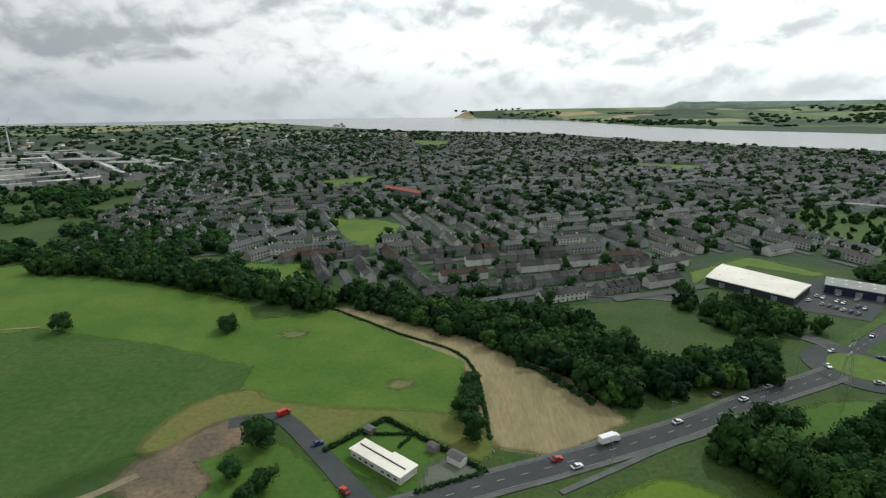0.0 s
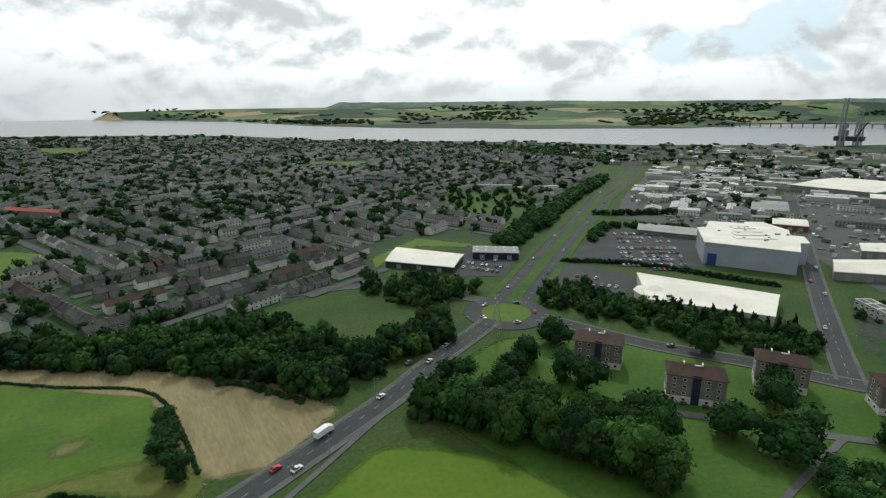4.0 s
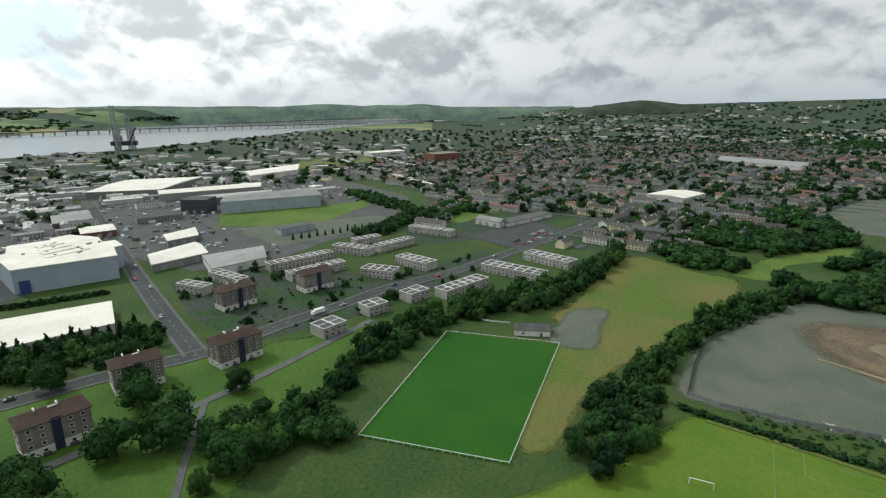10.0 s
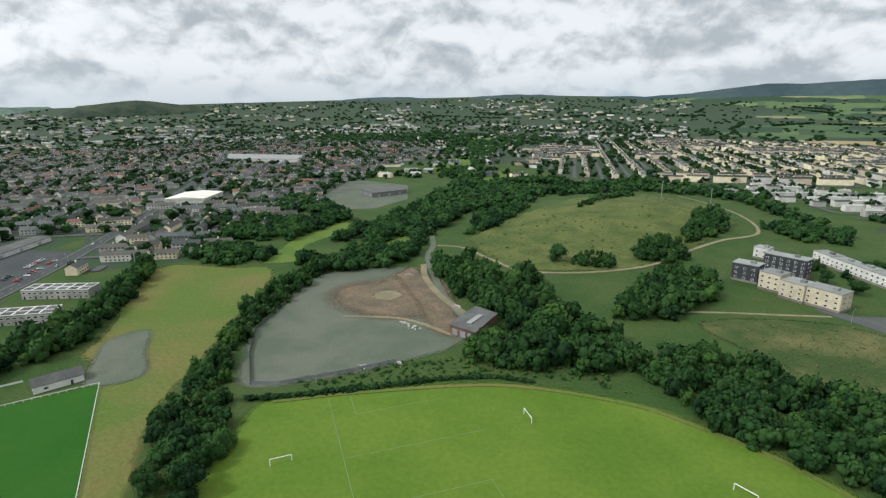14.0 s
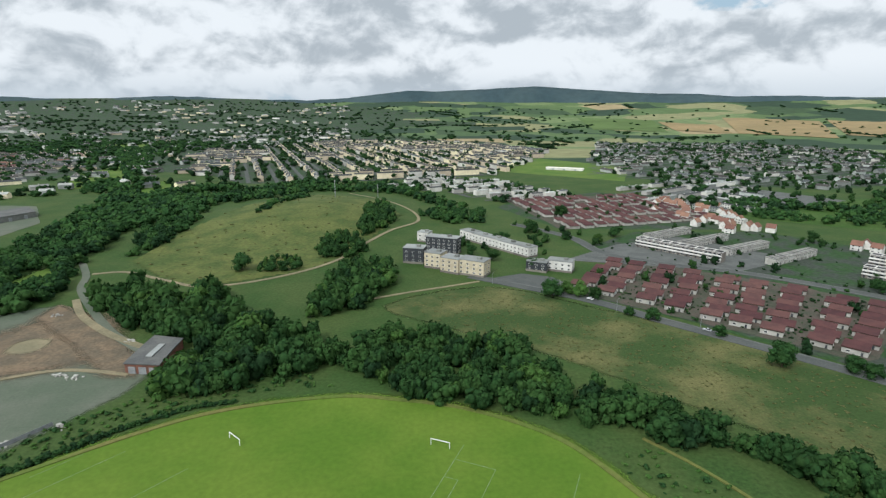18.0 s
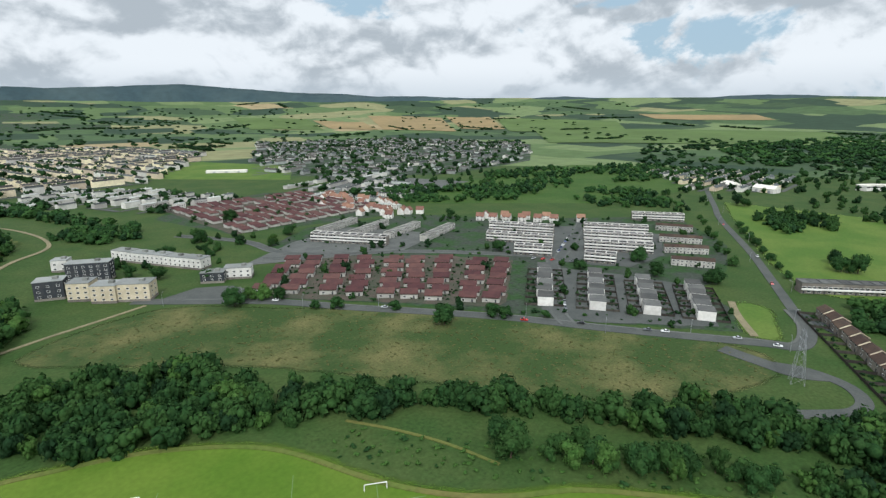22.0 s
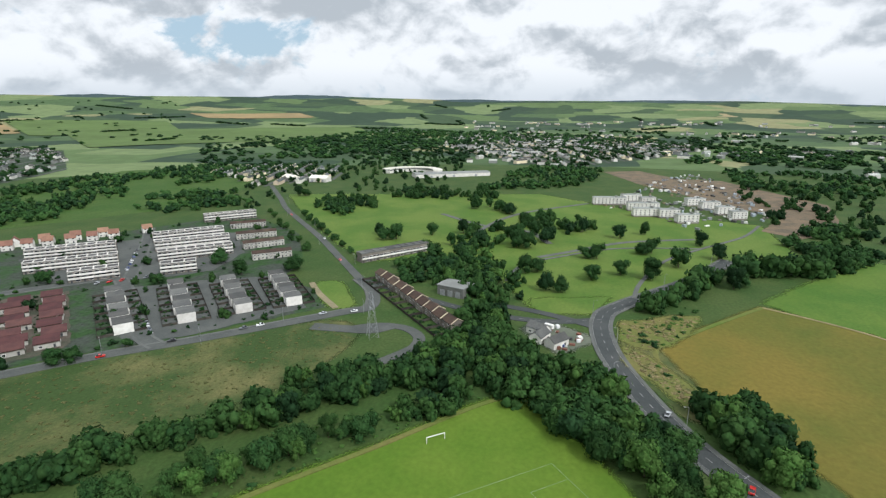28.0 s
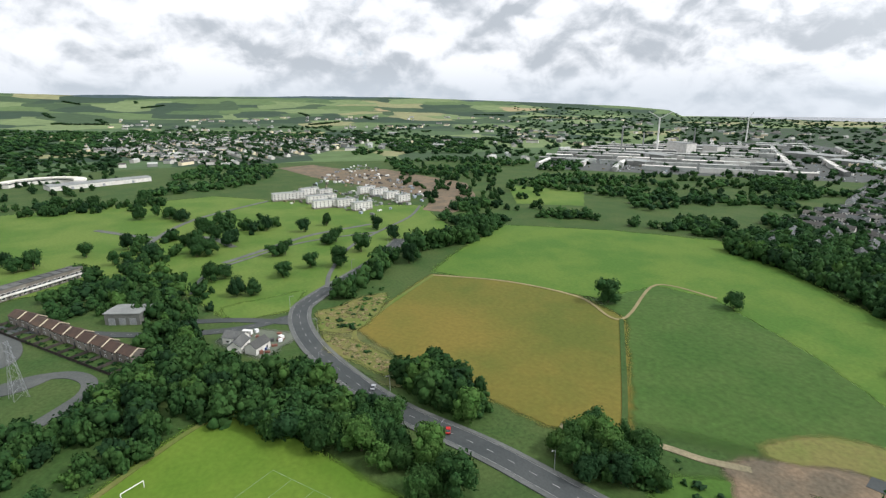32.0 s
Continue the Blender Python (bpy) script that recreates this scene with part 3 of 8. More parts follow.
skyline_hill(20, 62, [(30, 9, -0.1), (44, 7, 0.12), (56, 6, 0.05)], "hazy_hill", "wooded hills across the firth", 4820, -1.0)
skyline_hill(52, 116, [(62, 6, 0.12), (71, 6, 0.2), (80, 5, 0.15), (88, 4, 0.32), (94, 3, 0.22), (97.5, 2.2, 0.3), (103, 4, 0.0), (110, 5, -0.05)], "hazy_hill", "rolling hills across the firth, paled blue-green for haze", 4830, [(52, -1.47), (72, -1.47), (80, -1.28), (88, -1.12), (95, -0.95), (100, -1.2), (106, -1.4), (116, -1.4)])
skyline_hill(112, 127.5, [(119.5, 3.2, 0.52), (124, 4, -0.2)], "hill_wood", "round wooded hill over the town", 4300, -1.3, 0.03)
skyline_hill(124, 172, [(130, 8, 0.3), (143, 8, 0.78), (156, 9, 0.95), (166, 6, 0.7)], "hazy_heather", "low dark hills beyond the town", 4760, -0.6)
skyline_hill(222, 300, [(228, 8, 0.95), (246, 10, 1.0), (262, 10, 0.6), (280, 12, 0.5)], "hazy_heather", "low wooded rise beyond the farms", 4770, -0.6)

# blue-green ridge beyond the farmland, its blue being haze put into the colour
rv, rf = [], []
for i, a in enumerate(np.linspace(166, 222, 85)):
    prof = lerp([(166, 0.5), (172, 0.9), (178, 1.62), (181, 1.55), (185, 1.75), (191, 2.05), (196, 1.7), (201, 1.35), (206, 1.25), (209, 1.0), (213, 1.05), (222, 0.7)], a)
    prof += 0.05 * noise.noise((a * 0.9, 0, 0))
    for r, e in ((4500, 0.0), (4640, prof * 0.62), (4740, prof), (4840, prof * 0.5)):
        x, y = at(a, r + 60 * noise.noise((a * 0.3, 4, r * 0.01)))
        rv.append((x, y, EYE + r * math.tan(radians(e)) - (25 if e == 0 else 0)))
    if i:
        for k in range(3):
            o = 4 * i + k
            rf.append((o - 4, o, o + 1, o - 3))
tagged(new("backdrop", raw_mesh("backdrop", rv, rf, ["hazy_heather"], smooth=True)), "dark heather hills on the skyline, tinted blue-green for haze", "hills", kind="structure")

# ------------------------------------------------------------ fields, lawns and yards
UPPER_FIELD = [(-350, 143), (-400, 190), (-461, 265), (-400, 345), (-332, 404), (-214, 360), (-130, 320), (-109, 288), (-66, 303), (9, 239), (4, 212), (-1, 186),
               (-32, 194), (-63, 194), (-86, 206), (-88, 235), (-150, 262), (-227, 283), (-262, 268), (-261, 216), (-305, 180)]
MEADOW = [(-262, 266), (-227, 282), (-150, 261), (-88, 234), (-91, 206), (-107, 177), (-146, 142), (-221, 211), (-258, 218)]
BROWN = [(-263, 60), (-295, 87), (-342, 137), (-308, 179), (-264, 205), (-225, 206), (-159, 151), (-132, 127), (-154, 109), (-182, 97), (-222, 72)]
STRIP = [(-66, 309), (-47, 303), (10, 265), (54, 222), (69, 186), (39, 167), (18, 173), (12, 238), (-25, 272)]
OVAL = [(168, -134), (139, -161), (92, -196), (42, -209), (13, -206), (-18, -197), (-50, -175), (-72, -138), (-88, -118), (-105, -105), (-127, -92), (-164, -55),
        (-203, -17), (-206, -2), (-186, 13), (-149, 34), (-100, 62), (-50, 90), (10, 118), (60, 145), (80, 147), (110, 112), (128, 60), (132, 0), (140, -60), (160, -110)]
PITCH = [(272, -49), (246, -104), (156, -50), (182, 1)]
CLUB_FIELD = [(304, -140), (396, -222), (345, -250), (317, -262), (262, -190), (210, -108), (165, -68), (178, -62), (262, -112), (285, -118)]
LOT = [(188, -139), (212, -158), (236, -182), (258, -230), (273, -280), (228, -321), (190, -290), (156, -258), (132, -229), (155, -177)]
SCRUB = [(25, -318), (-41, -352), (-105, -308), (-197, -228), (-240, -165), (-273, -118), (-258, -95), (-200, -110), (-147, -160), (-73, -240), (-20, -280)]
HILL = [(238, -425), (188, -372), (153, -357), (90, -395), (66, -440), (50, -500), (30, -590), (70, -690), (150, -740), (215, -640), (235, -520)]
PARK = [(-700, -345), (-726, -195), (-763, -1), (-640, 130), (-596, 223), (-480, 209), (-416, 121), (-345, 60), (-312, 30), (-318, -1), (-366, -21), (-430, -60),
        (-400, -130), (-452, -180), (-590, -275)]
sheet("hay_meadow", UPPER_FIELD, "field_grass", "mown bright green grass field", "field", 0.05, 0, 7)
sheet("rough_meadow", MEADOW, "meadow", "darker uncut meadow with worn patches", "field", 0.04, 0, 16)
sheet("crop_field", BROWN, "brown_field", "yellow-brown ripening crop field", "field", 0.06)
sheet("stubble_strip", STRIP, "stubble", "dry straw-coloured strip of stubble", "field")
sheet("playing_field", OVAL, "oval", "wide mown playing field with faint white lines", "field", 0.05, 6)
sheet("football_pitch", PITCH, "pitch", "deep green fenced football pitch", "football pitch", 0.22)
sheet("club_field", CLUB_FIELD, "yellow_grass", "yellowish grass field beside the club house", "field", 0.05, 4)
sheet("vacant_lot", LOT, "gravel", "cleared grey gravel lot with weeds", "lot", 0.05, 3)
sheet("burnt_patch", [(202 + 30 * math.cos(a) * (1 + 0.2 * math.sin(3 * a)), -268 + 30 * math.sin(a)) for a in np.linspace(0, 6.28, 26)[:-1]], "burnt", "brown burnt patch on the gravel", "bare patch", 0.09, 0, 18)
sheet("dirt_patch", [(207 + 7 * math.cos(a), -264 + 9 * math.sin(a) * (1 + 0.2 * math.cos(2 * a))) for a in np.linspace(0, 6.28, 18)[:-1]], "dirt", "pale dirt heap mark on the lot", "bare patch", 0.12, 0, 4)
sheet("bare_bank", [(156, -258), (190, -290), (228, -321), (226, -305), (176, -262), (150, -236), (138, -232)], "burnt", "bare brown earth at the lot's edge", "bare patch", 0.10, 0, 9)
sheet("scrubland", SCRUB, "scrub", "tall grass and scrub turning yellow", "scrub", 0.05, 3)
sheet("park_lawn", PARK, "park", "open park lawn with scattered trees", "park")
sheet("green_corner", [(84, 272), (111, 293), (131, 303), (156, 279), (140, 248), (100, 230)], "rough_grass", "small green behind the houses", "green")
sheet("flats_lawn", [(120, 176), (154, 196), (172, 198), (215, 168), (236, 146), (258, 84), (288, -6), (232, 2), (175, 38), (140, 52), (116, 96), (104, 150)], "lawn", "mown lawn round the blocks of flats", "lawn", 0.045)
sheet("shop_lawn", [(172, 352), (181, 374), (243, 412), (272, 368), (262, 366), (230, 392), (184, 364)], "park", "strip of lawn behind the store", "lawn")
sheet("estate_green", [(-128, 600), (-60, 560), (-26, 521), (-63, 454), (-82, 470)], "park", "bright green playing space among the houses", "green", 0.08)
sheet("estate_green", [(-218, 866), (-117, 941), (-112, 775)], "park", "bright green playing space among the houses", "green", 0.08)
sheet("estate_green", [(211, 970), (306, 1021), (268, 924)], "park", "bright green playing space among the houses", "green", 0.08)
sheet("estate_green", [(358, 1131), (513, 1051), (460, 943), (335, 1059)], "park", "long green beside the terraces", "green", 0.08)
sheet("estate_green", [(723, 900), (811, 866), (762, 813), (674, 838)], "park", "long green beside the terraces", "green", 0.08)
sheet("estate_green", [(-98, 1872), (27, 1814), (22, 1544), (-84, 1588)], "park", "far green towards the shore", "green", 0.08)
sheet("orchard_lawn", [(428, 651), (543, 539), (362, 381), (292, 447)], "meadow", "lawns and gardens under scattered trees", "green", 0.08)
sheet("estate_green", [(-155, 404), (-112, 404), (-96, 352), (-158, 372)], "park", "small green beside the wood", "green", 0.08)
VALLEY = [[(335, -274), (380, -352), (388, -432), (357, -389), (352, -330), (318, -290)], [(295, -358), (289, -405), (260, -377), (274, -353)], [(642, -972), (641, -1157), (503, -912), (531, -823)],
          [(457, -848), (441, -922), (358, -811), (388, -738)], [(1039, -1830), (967, -1957), (833, -1648), (877, -1580)]]
for p in VALLEY:
    sheet("valley_green", p, "park", "bright lawn in the wooded valley", "green", 0.2)
DEMOLITION = [(525, -534), (610, -693), (486, -678), (413, -577), (407, -502), (431, -480)]
sheet("demolition_site", DEMOLITION, "gravel", "cleared demolition site", "lot", 0.2)
WAREHOUSE_LAWN = [(581, 135), (656, 150), (690, 34), (722, -24), (699, -32), (596, 22), (575, 90)]
sheet("wooded_lawn", [(-330, -610), (-480, -500), (-560, -440), (-760, -430), (-1100, -560), (-900, -780), (-520, -700)], "meadow", "rough park lawn between groups of trees", "park", 0.05)
sheet("dry_common", [(1106, 110), (1235, -69), (1510, -25), (1364, 110)], "yellow_grass", "yellow dry common beyond the sheds", "field", 0.3)
sheet("school_green", [(571, -87), (652, -162), (610, -175), (555, -117)], "park", "bright green beside the church", "green", 0.2)
FARM_YARD = [(-287, -8), (-250, 14), (-274, 34), (-300, 4)]
CLEAR = VALLEY + [DEMOLITION, FARM_YARD]
sheet("north_green", [(-120, -1060), (-330, -900), (-420, -1120), (-250, -1350), (-150, -1250)], "park", "school playing field", "green", 0.08)
sheet("paddock", [(-700, 400), (-598, 462), (-516, 400), (-560, 335)], "park", "green paddock beside the road", "field", 0.08)

# ------------------------------------------------------------ roads, pavements and paths
ROAD_A = [(-451, 150), (-393, 110), (-330, 52), (-304, 38), (-264, 37), (-221, 46), (-184, 59), (-149, 79), (-118, 93), (-55, 121), (8, 148), (40, 160), (91, 181), (128, 200), (166, 217), (180, 224)]
DUAL = [(210, 240), (241, 262), (328, 321), (383, 357), (513, 440), (551, 466), (721, 563), (900, 680)]
MAIN = [(207, 212), (227, 156), (251, 114), (270, 74), (301, 40), (326, 8), (352, -22), (380, -71), (413, -113), (472, -187), (557, -280), (735, -462), (968, -694)]
ROAD_C = [(268, 80), (314, 105), (408, 154), (525, 213), (689, 296), (846, 376)]
NORTH = [(-30, -378), (-62, -355), (-102, -326), (-138, -287), (-171, -254), (-208, -214), (-238, -174), (-285, -117), (-300, -100), (-330, -108), (-353, -125)]
ROAD_E = [(-353, -125), (-412, -165), (-474, -208), (-589, -294), (-666, -342), (-779, -414)]
SIDE = [(-304, 38), (-296, 4), (-306, -40), (-332, -90), (-353, -125)]
STREETS = [[(-226, -190), (-240, -212), (-296, -266), (-320, -292)], [(-323, -287), (-400, -336), (-471, -386)], [(-130, -430), (-190, -405), (-250, -372), (-323, -300)],
           [(-90, -560), (-135, -500), (-150, -440), (-190, -405)], [(60, 340), (100, 330), (150, 316), (190, 262), (196, 250)], [(150, 316), (180, 420), (260, 520), (420, 640)]]


def road(name, path, width, label, kerb=True, centre=True, mat="asphalt"):
    ob = ribbon(name, path, width, mat, label, "road", 0.06)
    if kerb:
        for s in (-1, 1):
            ribbon("pavement", path, 1.8, "pavement", "grey concrete pavement with a raised kerb", "pavement", 0.17, side=s * (width / 2 + 0.9))
    if centre:
        dashes("lane_marking", path, ob, label="broken white centre line")
    return ob


ra = road("road", ROAD_A, 9.5, "grey two-lane main road with white dashes")
for s in (-1, 1):
    dashes("edge_line", ROAD_A, ra, 300, 0.1, 0.14, s * 4.4, label="thin white edge line")
for s in (-1, 1):
    pts = smooth_path(DUAL, 8)
    off = []
    for k, (x, y) in enumerate(pts):
        a, b = pts[max(0, k - 1)], pts[min(len(pts) - 1, k + 1)]
        q = math.hypot(b[0] - a[0], b[1] - a[1])
        off.append((x - (b[1] - a[1]) / q * s * 8, y + (b[0] - a[0]) / q * s * 8))
    road("road", off[::4] + [off[-1]], 7.5, "carriageway of the dual road", kerb=False)
ribbon("verge", DUAL, 8.4, "meadow", "grass median between the carriageways", "verge", 0.16)
for s in (-1, 1):
    ribbon("verge", DUAL, 5, "meadow", "grass verge beside the dual road", "verge", 0.14, side=s * 14.4)
road("road", MAIN, 9, "grey main road through the estates")
road("road", ROAD_C, 9, "street into the industrial estate")
road("road", NORTH, 7.5, "grey estate road beside the scrubland", kerb=False, centre=False, mat="old_asphalt")
ribbon("pavement", NORTH, 1.8, "pavement", "grey concrete pavement with a raised kerb", "pavement", 0.17, side=4.7)
road("road", ROAD_E, 6.5, "tree-lined road across the park", kerb=False, centre=False, mat="old_asphalt")
road("road", SIDE, 6.5, "side road from the junction", kerb=False)
for st in STREETS:
    road("road", st, 6.5, "grey residential street", centre=False, mat="old_asphalt")
ribbon("footpath", [(138, 56), (165, 60), (189, 62), (219, 64)], 2.6, "pavement", "pale footpath across the lawn", "path", 0.09)
ribbon("footpath", [(163, 130), (182, 109), (200, 87), (219, 64), (247, 36), (297, -9)], 4.5, "pavement", "grey access lane behind the flats", "path", 0.09)
ribbon("footpath", [(248, -389), (225, -393), (188, -373), (153, -358), (112, -376), (76, -415), (56, -470), (36, -520), (10, -575), (36, -660), (110, -760)], 3.2, "dirt", "sandy track round the hill", "path", 0.12)
ribbon("footpath", [(280, -428), (250, -385), (235, -354), (200, -310), (171, -278), (147, -258)], 5, "gravel", "grey track into the vacant lot", "path", 0.12)
ribbon("wheel_track", [(139, -231), (156, -235), (174, -236), (190, -230), (207, -221)], 2.4, "dirt", "pale wheel track over the gravel lot", "path", 0.14)
ribbon("wheel_track", [(226, -334), (206, -307), (180, -283), (157, -267), (141, -258)], 4.5, "dirt", "pale wheel track over the gravel lot", "path", 0.14)
ribbon("footpath", [(60, -318), (20, -340), (-15, -356), (-36, -366)], 2.2, "dirt", "trodden path through the long grass", "path", 0.11)
ribbon("footpath", [(-80, -176), (-92, -160), (-103, -141), (-111, -120)], 1.3, "yellow_grass", "thin trodden path through the rough", "path", 0.09)
ribbon("footpath", [(-366, -21), (-409, -11), (-440, 20), (-474, 68), (-486, 139)], 3, "pavement", "path across the park", "path", 0.09)
ribbon("footpath", [(-430, -60), (-480, -58), (-539, -54), (-620, -20), (-700, 60)], 5, "pavement", "old roadway across the park", "path", 0.09)
ribbon("footpath", [(-596, 223), (-540, 190), (-486, 139), (-440, 100), (-380, 72), (-345, 62)], 3, "pavement", "path along the park's edge", "path", 0.09)
ribbon("footpath", [(125, 194), (99, 178), (81, 170), (59, 158), (37, 146)], 2.2, "pavement", "pale footpath beside the main road", "path", 0.09)
# the worn rim round the playing field
rim = OVAL[0:15]
ribbon("mown_rim", rim, 2.2, "yellow_grass", "pale worn rim of the playing field", "verge", 0.11)
ribbon("field_bank", [(-342, 137), (-308, 179), (-264, 205), (-224, 205)] + [(-262, 267), (-227, 283)], 1.8, "stubble", "dry grass along the field's edge", "verge", 0.12)
ribbon("field_bank", [(-224, 205), (-159, 151), (-132, 127)], 2.4, "rough_grass", "grassy bank between two fields", "verge", 0.2)
ribbon("field_bank", [(-342, 137), (-295, 87), (-263, 60), (-222, 72), (-182, 97)], 2.6, "yellow_grass", "dry grass bank beside the road", "verge", 0.1)

# roundabout
def disc(name, x, y, r0, r1, z, mat, label, category, parent=None):
    vs, fs = [], []
    for k in range(48):
        a = k * math.pi / 24
        for r in (r0, r1):
            vs.append((x + r * math.cos(a), y + r * math.sin(a), z))
        vs.append((x + r1 * math.cos(a), y + r1 * math.sin(a), -0.05))
        o, j = 3 * k, 3 * ((k + 1) % 48)
        fs += [(o, o + 1, j + 1, j), (o + 1, o + 2, j + 2, j + 1)]
    ob = new(name, raw_mesh(name, vs, fs, [mat]))
    return tagged(ob, label, category, kind="structure")


disc("road", 195, 228, 13, 25, 0.375, "asphalt", "ring of asphalt at the roundabout", "road")
disc("traffic_island", 195, 228, 0.01, 14.5, 0.50, "park", "round grass traffic island", "traffic island")

# the house by the main road: yard, lane and dirt car park
sheet("dry_bank", [(-109, 172), (-103, 198), (-85, 210), (-73, 201), (-41, 194), (-10, 192), (5, 186), (16, 171), (8, 164), (-8, 177), (-23, 190), (-43, 170), (-52, 180), (-62, 194), (-76, 190), (-87, 186), (-97, 172)], "yellow_grass", "thin dry grass between field and garden", "verge", 0.06, 3)
sheet("lane_green", [(-88, 163), (-79, 169), (-71, 175), (-57, 169), (-42, 154), (-30, 139), (-45, 126), (-80, 112), (-100, 112), (-112, 124), (-100, 146), (-92, 136), (-80, 139), (-78, 152)], "lawn", "grass between the yard and the lane", "verge", 0.06)
sheet("dirt_yard", [(-108, 151), (-105, 161), (-98, 170), (-88, 184), (-76, 190), (-71, 186), (-73, 176), (-80, 170), (-89, 163), (-80, 153), (-80, 139), (-91, 137), (-101, 148)], "burnt", "brown dirt car park with worn edges", "car park", 0.07)
ribbon("track", [(-150, 112), (-137, 126), (-125, 138), (-113, 146), (-103, 156)], 3.4, "dirt", "pale dirt track to the yard", "path", 0.08)
for sx, sy, ra_, rb_ in ((-19, 216, 3.5, 2.0), (-81, 271, 4.0, 2.2)):
    sheet("worn_patch", [(sx + ra_ * math.cos(a) * (1 + 0.25 * math.sin(2 * a + sx)), sy + rb_ * math.sin(a) * (1 + 0.2 * math.cos(3 * a))) for a in np.linspace(0, 6.28, 20)[:-1]], "worn", "worn pale patch in the grass", "bare patch", 0.05, 0, 5)
ribbon("lane", [(-84, 186), (-70, 190), (-62, 188), (-45, 168), (-31, 150), (-18, 134), (-10, 124)], 7.2, "asphalt", "dark lane with a broken edge", "road", 0.08)
sheet("house_garden", [(-43, 168), (-23, 188), (14, 156), (-10, 146)], "lawn", "garden lawn inside a clipped hedge", "garden", 0.075)
sheet("yard", [(-4, 158), (4, 163), (12, 156), (-6, 149)], "gravel", "gravel yard with sheds", "yard", 0.09)
ribbon("road", [(-265, -123), (-265, -105), (-266, -89), (-274, -79)], 9, "old_asphalt", "grey parking bay off the estate road", "road", 0.07)
ribbon("road", [(-263, -104), (-273, -88), (-272, -71), (-262, -61), (-250, -60), (-239, -66), (-228, -74)], 6.5, "old_asphalt", "curved turning place under the pylon", "road", 0.07)
sheet("small_green", [(-338, -149), (-341, -136), (-322, -124), (-301, -113), (-297, -124), (-316, -138)], "park", "bright strip of lawn", "lawn", 0.09, 4)
ribbon("footpath", [(-338, -155), (-318, -141), (-294, -120)], 4.2, "dirt", "beige paved path", "path", 0.08)
sheet("road_bank", [(-266, 61), (-302, 58), (-289, 48), (-257, 46), (-229, 52), (-205, 63), (-216, 73)], "scrub", "dry grass bank inside the bend", "verge", 0.07, 4)
sheet("club_yard", [(251, -102), (270, -116), (288, -131), (286, -148), (262, -132), (240, -118)], "gravel", "worn gravel beside the club house", "yard", 0.08, 3)
ribbon("footpath", [(-433, 0), (-455, 26), (-476, 49), (-500, 82), (-521, 142)], 5, "pavement", "old roadway across the park", "path", 0.09)
ribbon("footpath", [(-600, -110), (-551, -64), (-540, -37), (-524, -9), (-480, 10)], 6, "pavement", "old roadway across the park", "path", 0.09)
ribbon("road", [(-318, -24), (-311, -1), (-303, 16), (-292, 34)], 6, "asphalt", "short arm of the junction", "road", 0.07)
sheet("cleared_site", [(-1082, 181), (-975, 224), (-959, 291), (-739, 352), (-575, 297), (-540, 240), (-570, 215), (-640, 262), (-777, 200), (-900, 150), (-1054, 113)], "burnt", "cleared brown building site", "lot", 0.08)
sheet("farm_yard", [(-283, -6), (-254, 14), (-276, 30), (-296, 4)], "gravel", "cluttered yard with scrap and caravans", "yard", 0.08)
sheet("junction_green", [(-332, -2), (-343, 46), (-314, 32), (-308, 3)], "park", "lawn beside the junction", "lawn", 0.08)
sheet("car_park", [(303, 281), (340, 236), (380, 215), (462, 273), (420, 355)], "asphalt", "grey store car park", "car park", 0.07)
sheet("car_park", [(250, 262), (300, 284), (316, 232), (288, 205), (262, 226)], "asphalt", "dark car park beside the hall", "car park", 0.07)
sheet("car_park", [(220, 335), (262, 360), (276, 314), (240, 282), (210, 300)], "asphalt", "store car park with marked bays", "car park", 0.07)
sheet("car_park", [(430, -145), (500, -215), (560, -190), (490, -110)], "asphalt", "shop car park", "car park", 0.07)
sheet("industrial_yard", [(420, 120), (470, 180), (540, 215), (760, 330), (1000, 380), (1160, 200), (1050, 60), (740, -80), (560, -60), (500, 20), (440, 60)], "old_asphalt", "worn grey concrete yards between the sheds", "yard", 0.03)
sheet("industrial_yard", [(480, 290), (470, 372), (560, 440), (740, 545), (900, 640), (980, 480), (840, 390), (680, 310), (520, 225)], "old_asphalt", "worn grey concrete yards between the sheds", "yard", 0.03)
sheet("industrial_yard", [(-861, 548), (-700, 700), (-500, 900), (-560, 1250), (-1000, 1550), (-1300, 1300), (-1100, 800)], "old_asphalt", "worn grey factory yards", "yard", 0.03)
sheet("warehouse_lawn", WAREHOUSE_LAWN, "park", "green lawn in front of the warehouse", "lawn", 0.2)
sheet("depot_yard", [(568, 122), (612, -30), (578, -62), (484, 62)], "gravel", "worn grey depot yard", "yard", 0.2)
sheet("school_yard", [(-300, -790), (-420, -640), (-560, -700), (-470, -860)], "pavement", "pale school yards", "yard", 0.03)
sheet("parking_court", [(-318, -292), (-334, -258), (-352, -240), (-404, -244), (-470, -290), (-462, -330), (-400, -395), (-350, -410), (-304, -332)], "old_asphalt", "worn asphalt courts between the terraces", "yard", 0.03)
sheet("parking_court", [(-228, -212), (-240, -184), (-292, -138), (-350, -182), (-330, -232), (-300, -280), (-286, -282)], "old_asphalt", "worn asphalt courts between the terraces", "yard", 0.03)
M["court"] = material("court", (0.088, 0.070, 0.058), (0.060, 0.066, 0.046), scale=0.09, fine=0.9, amount=0.35, bump=0.3)
sheet("brown_court", [(-99, -340), (-212, -236), (-222, -238), (-292, -308), (-280, -322), (-256, -350), (-205, -388), (-156, -420), (-146, -416)], "court", "brown paved courts between the red-roofed rows", "yard", 0.03)
